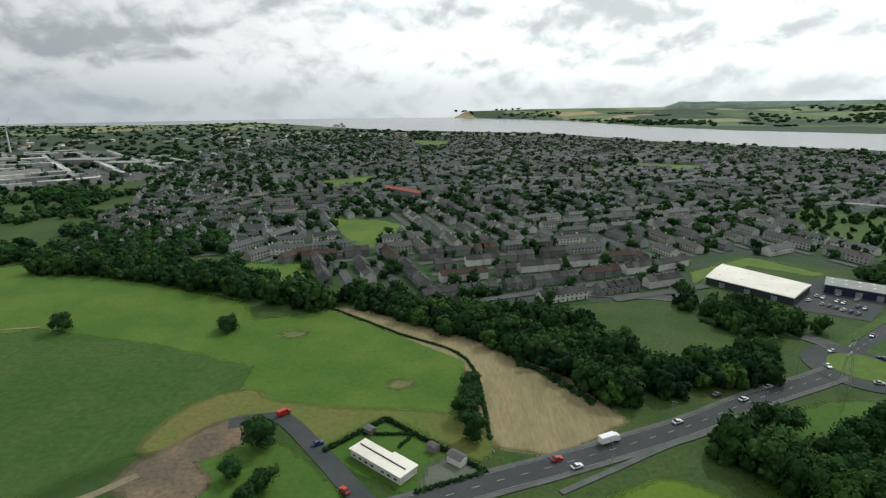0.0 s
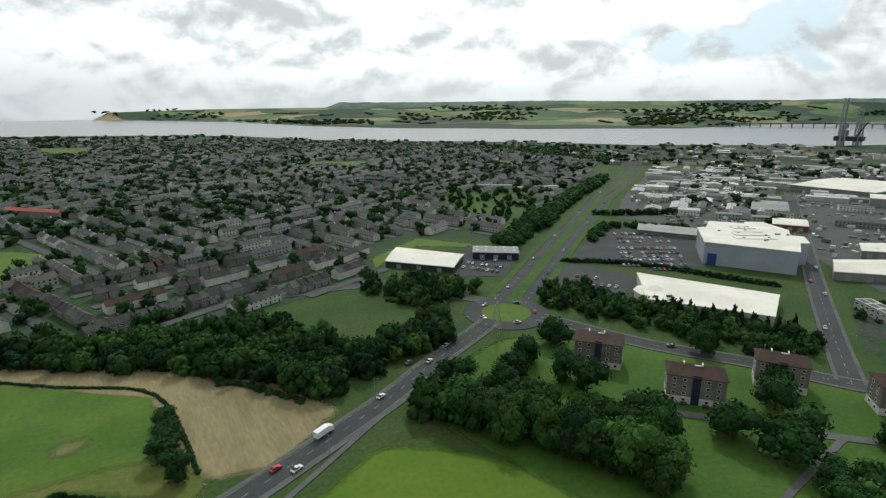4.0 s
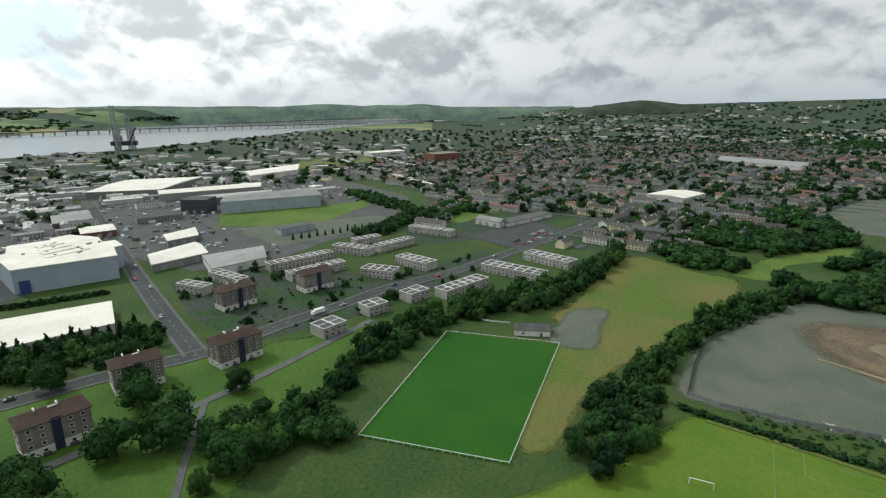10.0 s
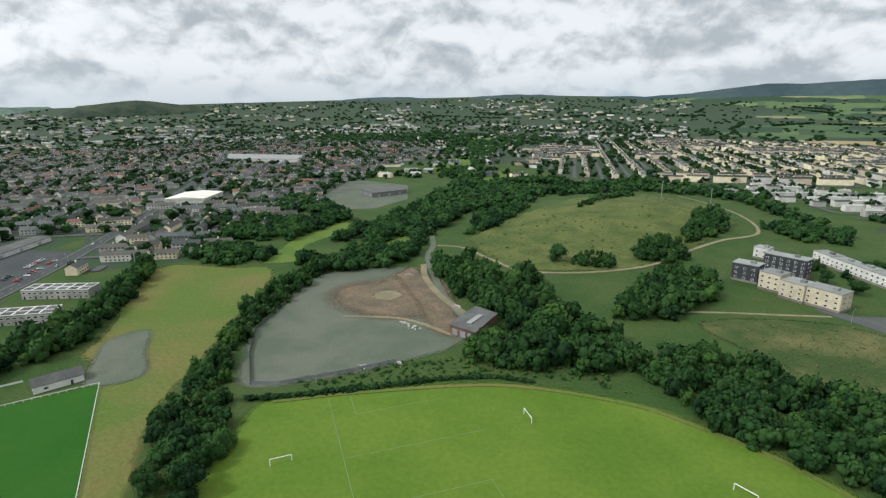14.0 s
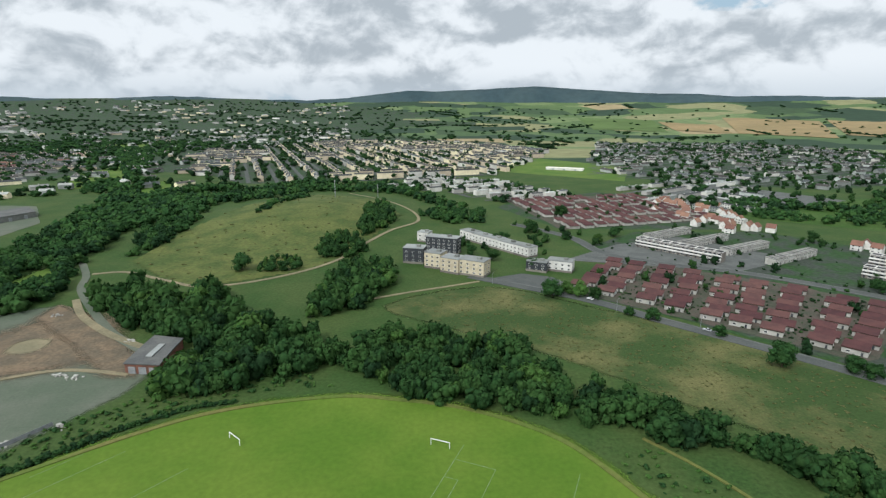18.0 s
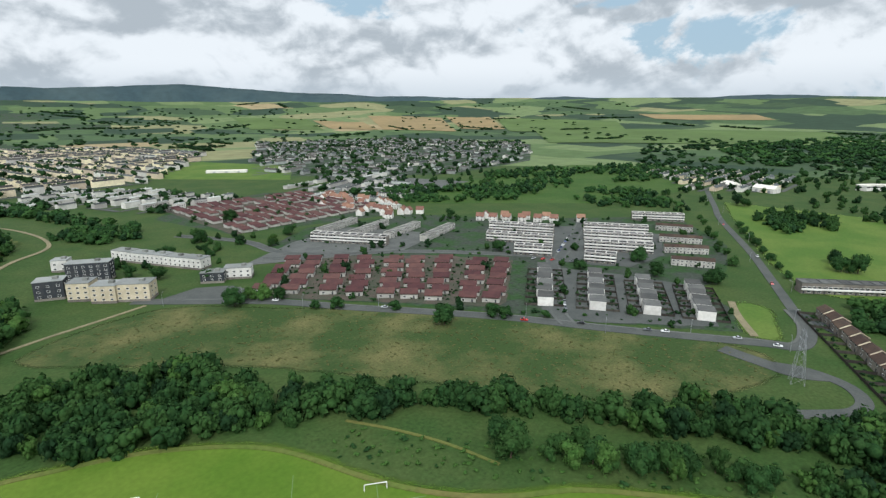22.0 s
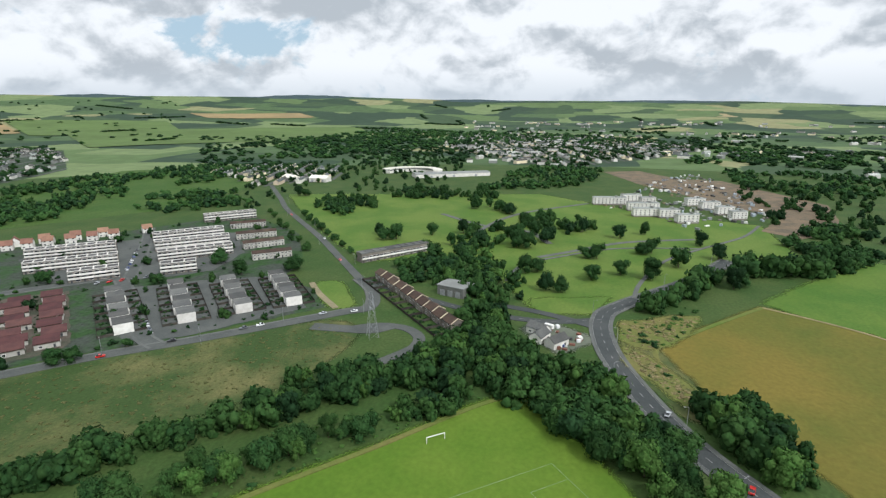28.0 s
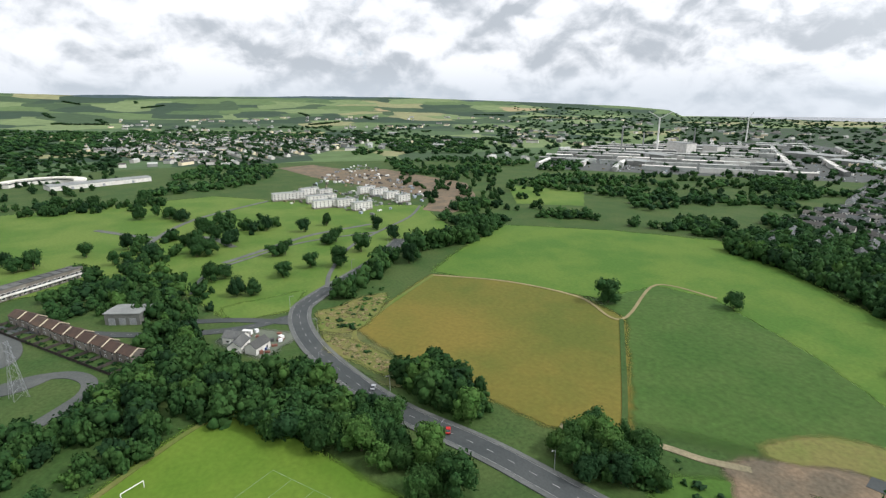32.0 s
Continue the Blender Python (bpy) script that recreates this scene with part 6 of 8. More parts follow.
def red_house(m, w, d, h, rise, label, detail=True):
    """A low house under one red roof plane that climbs away from the road."""
    key = (round(w, 1), round(d, 1), h, detail)
    if key in RED_HOUSE:
        return tagged(copy_thing(RED_HOUSE[key], m), label, "house", "red-roofed rows")
    ob = thing("red_roofed_house", m, label, "house", "red-roofed rows")
    bm = bmesh.new()
    prof = [(0, 0), (d, 0), (d, h + rise), (0, h)]
    rings = [[bm.verts.new((s * w / 2, p, q)) for p, q in prof] for s in (-1, 1)]
    for k in range(4):
        bm.faces.new((rings[0][k], rings[0][(k + 1) % 4], rings[1][(k + 1) % 4], rings[1][k]))
    bm.faces.new(rings[0])
    bm.faces.new(rings[1])
    bmesh.ops.recalc_face_normals(bm, faces=bm.faces)
    part("wall", bm, "pale_wall", ob)
    bm = bmesh.new()
    slope = rise / d
    prof = [(-0.5, h - 0.5 * slope), (d + 0.3, h + rise + 0.3 * slope), (d + 0.3, h + rise + 0.3 * slope + 0.28), (-0.5, h - 0.5 * slope + 0.28)]
    rings = [[bm.verts.new((s * (w / 2 + 0.35), p, q)) for p, q in prof] for s in (-1, 1)]
    for k in range(4):
        bm.faces.new((rings[0][k], rings[0][(k + 1) % 4], rings[1][(k + 1) % 4], rings[1][k]))
    bm.faces.new(rings[0])
    bm.faces.new(rings[1])
    bmesh.ops.recalc_face_normals(bm, faces=bm.faces)
    part("roof", bm, "red_roof", ob)
    if detail:
        part("fascia", boxes((0, -0.35, h - 0.55, w + 0.6, 0.12, 0.35)), "brown_roof", ob)
        window(ob, -w * 0.25, -0.04, 0.9, 1.8, 1.2)
        door(ob, w * 0.28, -0.04, 0.05)
        window(ob, w / 2 + 0.04, d * 0.6, 1.0, 1.6, 1.1, "side")
    RED_HOUSE[key] = ob
    return ob


red_rng = random.Random(3)
RED = "small white house under one dark red roof slope"
for a, b, n in [((-103, -346), (-152, -414), 7), ((-117, -334), (-166, -404), 7), ((-137, -318), (-184, -394), 7), ((-150, -305), (-199, -382), 7), ((-164, -290), (-219, -368), 8),
                ((-177, -279), (-232, -358), 8), ((-188, -267), (-252, -346), 8), ((-202, -253), (-270, -324), 8), ((-214, -243), (-285, -311), 7)]:
    d = Vector((b[0] - a[0], b[1] - a[1]))
    ang = math.atan2(d.y, d.x) - math.pi / 2
    for k in range(n):
        p = Vector(a) + d * (k / n)
        off = 1.3 * (k % 2) + red_rng.uniform(-0.7, 0.7)
        red_house(Matrix.Translation((p.x, p.y, red_rng.uniform(-0.1, 0.2))) @ Matrix.Rotation(ang, 4, "Z") @ Matrix.Translation((off * 2.0 - 1.2, 0, 0)), 11.0, d.length / n * 0.60, 3.0 if k % 3 else 3.5, 1.0, RED)
for i in range(12):
    a, b = Vector((-150 - 15 * i, -536 - 4 * i)), Vector((-112 - 15 * i, -716 - 3 * i))
    d = b - a
    ang = math.atan2(d.y, d.x) - math.pi / 2
    for k in range(12):
        p = a + d * (k / 12)
        if red_rng.random() < 0.14:
            continue
        red_house(Matrix.Translation((p.x, p.y, 0)) @ Matrix.Rotation(ang, 4, "Z") @ Matrix.Translation((1.5 * (k % 2) + (i % 3) * 0.8, red_rng.choice([-1.2, 0, 1.2]), 0)), 10.6, d.length / 12 * 0.60, 3.0, 1.1, RED, False)
# --- orange-roofed houses with gables
CLAY = "white house with bright orange clay tile roof"
clay_rng = random.Random(6)
spots = [(-374, -447), (-384, -437), (-395, -427), (-407, -416), (-419, -404), (-431, -392), (-386, -452), (-402, -438), (-418, -421), (-434, -406), (-455, -376)]
for k in range(34):
    spots.append((-262 - clay_rng.uniform(0, 60) - (k % 3) * 20, -690 + (k // 3) * 16 + clay_rng.uniform(-4, 4)))
spots += [(-300, -522), (-308, -530), (-330, -524), (-342, -518)]
for x, y in spots:
    a = clay_rng.choice([0.7, 2.27]) + clay_rng.uniform(-0.15, 0.15)
    pitched_house(Matrix.Translation((x, y, 0)) @ Matrix.Rotation(a, 4, "Z") @ Matrix.Translation((0, -3.8, 0)), 8.5, 7.6, 4.8, 3.6, "white_wall", "clay_roof", CLAY, group="orange-roofed houses", windows=math.hypot(x, y) < 610, name="clay_roofed_house")
# --- brown-roofed terraces beside the tree-lined road
for a, b in [((-483, -304), (-502, -276)), ((-443, -274), (-464, -245)), ((-412, -249), (-435, -223)), ((-382, -224), (-400, -199))]:
    m, L = stand(a, b)
    n = round(L / 6)
    for k in range(n):
        pitched_house(m @ Matrix.Translation(((k + 0.5) * L / n - L / 2, 0, 0)), L / n, 8.5, 5.4, 1.5, "pale_wall", "brown_roof", "pale terraced house with shallow brown roof", group="brown-roofed terraces")
flat_row((-391, -136), (-437, -92), 9, 6.4, 7.4, "brown_wall", "grey_roof", "two-storey flat with white balcony front and grey roof", "balcony flats", edge="grey_roof", grid=False, front_windows=2, wide=0.8, tall=1.5, band=True)
# --- the long stepped terrace with pale party walls
m, L = stand((-355, -114), (-269, -45))
for k in range(10):
    x = (k + 0.5) * L / 10 - L / 2
    mm = m @ Matrix.Translation((x, 0.6 * (k % 2), 0.25 * (k % 2)))
    pitched_house(mm, L / 10, 8.5, 4.8, 2.4, "brown_wall", "brown_roof", "terraced house with red-brown roof and pale party wall", group="stepped brown terrace")
    pw = thing("party_wall", mm @ Matrix.Translation((L / 20, 0, 0)), "pale raised party wall between two roofs", "wall", "party walls")
    part("coping", gable(bmesh.new(), 0, 4.25, 5.0, 0.35, 8.6, 2.45, 0.2, 0.35), "cream_wall", pw)
for k in range(11):
    p = m @ Vector((k * L / 10 - L / 2, -0.5, 0))
    q = m @ Vector((k * L / 10 - L / 2, -9.5, 0))
    fence_run([(p.x, p.y), (q.x, q.y)], 1.8)
p, q = m @ Vector((-L / 2, -9.6, 0)), m @ Vector((L / 2, -9.6, 0))
fence_run([(p.x, p.y), (q.x, q.y)], 1.8)


# --- long concrete flats on the hill's edge
def slab_flats(a, b, d, h, wall, label, floors):
    m, L = stand(a, b)
    ob = thing("block_of_flats", m, label, "flats", "concrete flats")
    part("wall", boxes((0, d / 2, 0, L, d, h)), wall, ob)
    part("plinth", boxes((0, d / 2, 0, L + 0.2, d + 0.2, 1.6)), "brown_wall", ob)
    part("roof", boxes((0, d / 2, h, L + 0.5, d + 0.5, 0.35)), "pale_roof", ob)
    part("stair_head", boxes((L * 0.2, d / 2, h + 0.35, 3, 3, 1.6)), "grey_wall", ob)
    n = max(2, int(L / 4.2))
    for fl in range(floors):
        z = 2.0 + fl * (h - 2.2) / floors
        for k in range(n):
            window(ob, (k + 0.5) * L / n - L / 2, -0.04, z, 1.8, 1.4)
        for y in (d * 0.3, d * 0.7):
            for s in (-1, 1):
                window(ob, s * (L / 2 + 0.04), y, z, 1.5, 1.3, "side")
    return ob


slab_flats((20, -414), (4, -410), 12, 12.5, "dark_wall", "dark-clad block of flats with white windows", 3)
slab_flats((3, -402), (-9, -396), 13, 12.0, "cream_wall", "cream three-storey block of flats", 3)
slab_flats((-9, -390), (-22, -382), 13, 11.4, "cream_wall", "cream three-storey block of flats", 3)
slab_flats((-22, -384), (-40, -374), 13, 11.6, "cream_wall", "pale cream three-storey block of flats", 3)
slab_flats((2, -446), (-24, -436), 11, 14, "dark_wall", "dark-clad block of flats behind", 4)
slab_flats((10, -482), (0, -478), 10, 9, "white_wall", "small white block of flats", 2)
for k in range(5):
    f = k / 5
    slab_flats((-30 - 52 * f, -496 + 70 * f), (-40.4 - 52 * f, -482 + 70 * f), 11, 8.6 - 0.3 * (k % 2), "white_wall", "low white flats stepping along the slope", 2)
slab_flats((-74, -392), (-88, -385), 10, 7.6, "dark_wall", "dark-clad end of the low flats", 2)
slab_flats((-90, -392), (-107, -384), 11, 8.2, "white_wall", "white end of the low flats", 2)
sheet("car_park", [(-44, -372), (-52, -358), (-84, -344), (-100, -350), (-92, -374), (-70, -384)], "old_asphalt", "worn car park beside the flats", "car park", 0.06)


# --- big sheds and stores
def shed(corners, h, wall, roof, label, category="warehouse", rise=1.2, lights=0, name="warehouse"):
    """A big shed on a four-cornered plan, with a shallow pitched sheet roof."""
    c = [Vector((*p, 0)) for p in corners]
    mid = sum(c, Vector()) / 4
    ob = thing(name, Matrix.Translation(mid + Vector((0, 0, height(mid.x, mid.y)))), label, category, "sheds")
    bm = bmesh.new()
    lo = [bm.verts.new(p - mid) for p in c]
    hi = [bm.verts.new(p - mid + Vector((0, 0, h))) for p in c]
    for k in range(4):
        bm.faces.new((lo[k], lo[(k + 1) % 4], hi[(k + 1) % 4], hi[k]))
    bm.faces.new(hi)
    bmesh.ops.recalc_face_normals(bm, faces=bm.faces)
    part("wall", bm, wall, ob)
    bm = bmesh.new()
    out = [p - mid + (p - mid).normalized() * 0.6 for p in c]
    e = [bm.verts.new(p + Vector((0, 0, h - 0.1))) for p in out]
    t = [bm.verts.new(p + Vector((0, 0, h + 0.4))) for p in out]
    ra, rb = (out[0] + out[3]) / 2, (out[1] + out[2]) / 2
    r0, r1 = bm.verts.new(ra + Vector((0, 0, h + 0.4 + rise))), bm.verts.new(rb + Vector((0, 0, h + 0.4 + rise)))
    for k in range(4):
        bm.faces.new((e[k], e[(k + 1) % 4], t[(k + 1) % 4], t[k]))
    bm.faces.new((t[0], t[1], r1, r0))
    bm.faces.new((t[2], t[3], r0, r1))
    bm.faces.new((t[1], t[2], r1))
    bm.faces.new((t[3], t[0], r0))
    bm.faces.new(e)
    bmesh.ops.recalc_face_normals(bm, faces=bm.faces)
    part("roof", bm, roof, ob)
    for k in range(lights):
        f = (k + 0.5) / lights
        for u, v in ((0, 3), (3, 0)):
            p = (out[u].lerp(out[(1, 2)[u == 3]], f)).lerp(ra.lerp(rb, f), 0.55)
            s = boxes((p.x, p.y, h + 0.4 + rise * 0.55, 1.6, 1.6, 0.16))
            part("rooflight", s, "trim", ob)
    edge = (c[1] - c[0])
    for k in range(3):
        p = c[0].lerp(c[1], 0.2 + 0.3 * k) - mid
        part("loading_door", boxes((p.x, p.y, 0, 3.6, 0.5, min(4, h * 0.7), math.atan2(edge.y, edge.x))), "steel", ob)
    return ob


shed([(179, 350), (212, 308), (238, 332), (205, 380)], 4.6, "dark_wall", "white_roof", "store with a wide pale roof and dark walls", "shop", 1.0, 4, "supermarket")
shed([(246, 330), (274, 308), (286, 324), (258, 346)], 5.5, "blue_panel", "pale_roof", "dark blue shop with striped sheet roof", "shop", 1.0, 5, "shop")
shed([(268, 186), (302, 130), (340, 146), (306, 222)], 6.5, "white_wall", "white_roof", "long hall with a cream-white roof", "hall", 0.8, 0, "leisure_hall")
shed([(655, 148), (687, 36), (761, 49), (704, 152)], 14, "steel_blue", "pale_roof", "large grey-blue warehouse with pale roof", "warehouse", 1.2)
shed([(762, 247), (812, 126), (858, 132), (798, 260)], 10, "pale_roof", "white_roof", "long warehouse with a white roof", "warehouse", 1.6)
shed([(713, 196), (750, 104), (782, 107), (740, 203)], 9, "grey_wall", "pale_wall", "long shed with a weathered cream roof", "warehouse", 1.6)
shed([(806, 355), (819, 262), (960, 240), (940, 350)], 9, "grey_wall", "white_roof", "warehouse with a pale roof", "warehouse", 1.6)
shed([(957, 163), (1036, 93), (1142, 97), (1025, 185)], 9, "white_wall", "white_roof", "white warehouse with a wide roof", "warehouse", 1.6)
shed([(422, 149), (452, 116), (492, 136), (454, 162)], 6, "pale_roof", "white_roof", "workshop with a white curved sheet roof", "workshop", 2.4)
shed([(402, 102), (428, 67), (466, 75), (443, 118)], 6, "white_wall", "pale_roof", "workshop with a grey sheet roof", "workshop", 1.6)
shed([(528, 67), (550, 36), (562, 44), (542, 74)], 6, "steel_blue", "grey_roof", "low dark depot beside the yard", "depot", 0.6)
shed([(501, 161), (520, 140), (556, 152), (527, 172)], 6, "grey_wall", "white_roof", "workshop with a white roof and rooflights", "workshop", 1.0, 4)
shed([(545, 250), (560, 225), (590, 240), (575, 265)], 6, "brick", "white_roof", "brick workshop with rooflights", "workshop", 1.0, 5)
shed([(600, 300), (620, 270), (680, 300), (660, 330)], 6, "grey_wall", "pale_roof", "pale industrial shed beside a yard", "workshop", 1.5)
shed([(450, 330), (475, 282), (449, 266), (424, 312)], 4, "grey_wall", "pale_roof", "open canopy beside the car park", "canopy", 0.5, 0, "canopy")
shed([(124, -231), (141, -233), (142, -264), (126, -260)], 5, "brick", "grey_roof", "derelict red brick building with flat roof", "building", 0.3, 0, "brick_building")
part("skylight", boxes((-1, 2, 5.6, 3, 14, 0.6)), "pale_roof", bpy.data.objects["brick_building"], "pale roof skylight")
shed([(-331, -64), (-324, -46), (-337, -40), (-344, -58)], 6.5, "grey_wall", "pale_roof", "grey two-storey shed among trees", "shed", 0.4)
shed([(524, -158), (566, -222), (580, -214), (540, -150)], 4, "white_wall", "grey_roof", "low white parade of shops", "shops", 0.4)
shed([(522, -149), (547, -130), (556, -140), (532, -160)], 5.5, "white_wall", "pale_roof", "white church hall with steep roof", "hall", 3)
shed([(-236, -1081), (-302, -1051), (-308, -1064), (-244, -1092)], 4, "white_wall", "white_roof", "long white sports pavilion", "pavilion", 1)
crescent = thing("school", Matrix.Translation((-955, -232, 0)), "white school curving round a court", "school")
wall_bm, roof_bm, band_bm = bmesh.new(), bmesh.new(), bmesh.new()
for k in range(14):
    a = radians(95 + 12.5 * k)
    for bm, z, w, hgt in ((wall_bm, 0, 15, 7.5), (band_bm, 4.6, 15.4, 1.4), (roof_bm, 7.5, 16.5, 0.8)):
        box(bm, 48 * math.cos(a), 48 * math.sin(a), z, w, 11.6, hgt, a)
part("wall", wall_bm, "white_wall", crescent)
part("window_band", band_bm, "glass", crescent, "dark band of windows")
part("roof", roof_bm, "white_roof", crescent, "white curved roof")
shed([(-900, -210), (-960, -90), (-985, -100), (-930, -225)], 6, "white_wall", "pale_roof", "long pale school wing", "school", 1.0)
shed([(460, -560), (440, -610), (470, -640), (500, -580)], 6, "grey_wall", "grey_roof", "half-demolished grey school building", "building", 0.5)
shed([(620, -420), (650, -470), (690, -440), (660, -390)], 6, "white_wall", "white_roof", "white-roofed hall by the main road", "hall", 2)

shed([(1042, -773), (882, -837), (955, -915), (1137, -851)], 8, "white_wall", "pale_roof", "long white school beyond the terraces", "school", 0.8)
M["salmon_roof"] = material("salmon_roof", (0.34, 0.105, 0.08), (0.27, 0.085, 0.066), scale=0.1, fine=1.0, amount=0.12)
shed([(-80, 752), (-30, 697), (-27, 712), (-77, 768)], 7, "grey_wall", "salmon_roof", "long school block with a salmon-red roof", "school", 2.2)
shed([(455, 628), (506, 588), (512, 596), (461, 637)], 4.5, "pale_wall", "pale_roof", "long low pale building among trees", "school", 0.5)
shed([(500, 566), (556, 546), (560, 556), (504, 577)], 4.5, "white_wall", "pale_roof", "long low pale building among trees", "school", 0.5)
shed([(-836, -424), (-820, -402), (-836, -392), (-852, -414)], 6, "white_wall", "white_roof", "white hall with a steep roof beyond the park", "hall", 4)
shed([(-826, -372), (-824, -342), (-842, -340), (-844, -370)], 6, "white_wall", "white_roof", "white hall with a steep roof beyond the park", "hall", 4)
shed([(1178, -186), (1214, -250), (1250, -235), (1216, -168)], 20, "brick", "brown_wall", "tall red brick works above the houses", "works", 0.5)
shed([(1379, -60), (1440, -150), (1480, -130), (1420, -40)], 9, "white_wall", "white_roof", "white shed beside the common", "warehouse", 1)
shed([(668, 195), (663, 165), (690, 160), (696, 190)], 16, "dark_steel", "grey_roof", "dark square process building", "works", 0.4)
# the great store: a stepped white roof over grey-blue walls
store = thing("superstore", Matrix.Translation((428, 215, 0)), "very large grey-blue superstore with stepped white roof", "store")
P = [(384, 222), (412, 168), (438, 180), (444, 176), (462, 188), (458, 196), (476, 206), (490, 234), (478, 243), (472, 239), (456, 262), (432, 250), (424, 253)]
bm = bmesh.new()
lo = [bm.verts.new((x - 428, y - 215, 0)) for x, y in P]
hi = [bm.verts.new((x - 428, y - 215, 17)) for x, y in P]
for k in range(len(P)):
    j = (k + 1) % len(P)
    bm.faces.new((lo[k], lo[j], hi[j], hi[k]))
bmesh.ops.recalc_face_normals(bm, faces=bm.faces)
part("wall", bm, "steel_blue", store)
bm = bmesh.new()
for z in (17.0, 17.5):
    bm.faces.new([bm.verts.new(((x - 428) * 1.015, (y - 215) * 1.015, z)) for x, y in P])
bm.verts.ensure_lookup_table()
for k in range(len(P)):
    j = (k + 1) % len(P)
    bm.faces.new((bm.verts[k], bm.verts[j], bm.verts[len(P) + j], bm.verts[len(P) + k]))
bmesh.ops.recalc_face_normals(bm, faces=bm.faces)
part("roof", bm, "white_roof", store)
for k in range(4):
    part("roof_step", boxes((-2 + k * 9, -8 + k * 8, 17.5, 8, 30 - 4 * k, 0.5 + 0.15 * (k % 2), 0.9)), "white_roof", store)
rr = random.Random(4)
for k in range(14):
    part("roof_vent", boxes((rr.uniform(-12, 34), rr.uniform(-22, 24), 17.4, 1.6, 1.6, 1.2)), "steel", store)
part("entrance", boxes((-41, 2, 0, 6, 3, 9, -1.0)), "paint_blue", store, "blue entrance panel")
# hall's gabled front
hall = bpy.data.objects["leisure_hall"]
bm = bmesh.new()
tube(bm, (-18, 24, 0), (-18, 24, 5.5), 11, 11, 8)
part("front_wall", bm, "white_wall", hall)
bm = bmesh.new()
tube(bm, (-18, 24, 5.5), (-18, 24, 9.5), 12, 1.5, 8)
part("front_roof", bm, "white_roof", hall)

# --- club house, bungalow and sheds
m, L = stand((261, -85), (256, -102))
pitched_house(m, 19, 9, 3.2, 2.4, "white_wall", "grey_roof", "white club house with grey pitched roof", "club house")
bung = thing("bungalow", stand((-33, 166), (-14, 150))[0], "long white bungalow with a pale flat roof", "house")
part("wall", boxes((-5, 3, 0, 14, 7, 3.1), (7, 3.6, 0, 10.5, 8, 3.1)), "white_wall", bung)
part("roof", boxes((-5, 3, 3.1, 14.8, 7.8, 0.35), (7, 3.6, 3.104, 11.3, 8.8, 0.35)), "white_roof", bung, "cream flat roof")
part("roof_ridge", boxes((0, 3.4, 3.45, 22, 0.4, 0.25)), "brown_roof", bung)
for x in (-10, -7, -4, -1, 4, 7, 10):
    window(bung, x, -0.56 if x < 2 else -0.44, 0.9, 1.8, 1.2)
for x, y, w, d, h, r, lab in [(3, 160, 6, 4, 3, 0.8, "small pale garage with grey roof"), (-5, 167, 4, 3, 2.4, 0.6, "small timber garden shed"), (-29, 178, 4, 3, 2.2, 0.6, "dark garden shed by the hedge")]:
    pitched_house(Matrix.Translation((x, y, 0.05)) @ Matrix.Rotation(-0.7, 4, "Z"), w, d, h, r, "white_wall" if w > 5 else "brown_wall", "grey_roof", lab, "shed", windows=False)
for x, y in [(-268, 6), (-276, 0), (-262, 14)]:
    pitched_house(Matrix.Translation((x, y, 0.05)) @ Matrix.Rotation(0.5 + x, 4, "Z"), 11, 7, 3.6, 2.6, "white_wall", "grey_roof", "white cottage in a cluttered yard", "cottage")

# --- white three-storey blocks beyond the park
for a, b in [((-692, 65), (-696, 105)), ((-657, 102), (-662, 138)), ((-622, 103), (-626, 132)), ((-619, 130), (-624, 152)), ((-592, 143), (-597, 165)), ((-700, 178), (-707, 200)), ((-678, 189), (-685, 211)), ((-647, 198), (-653, 217)), ((-621, 205), (-627, 222)), ((-718, 104), (-725, 128)), ((-699, 124), (-706, 142))]:
    slab_flats(a, b, 9, 9.5, "white_wall", "white three-storey slab block beyond the park", 3)

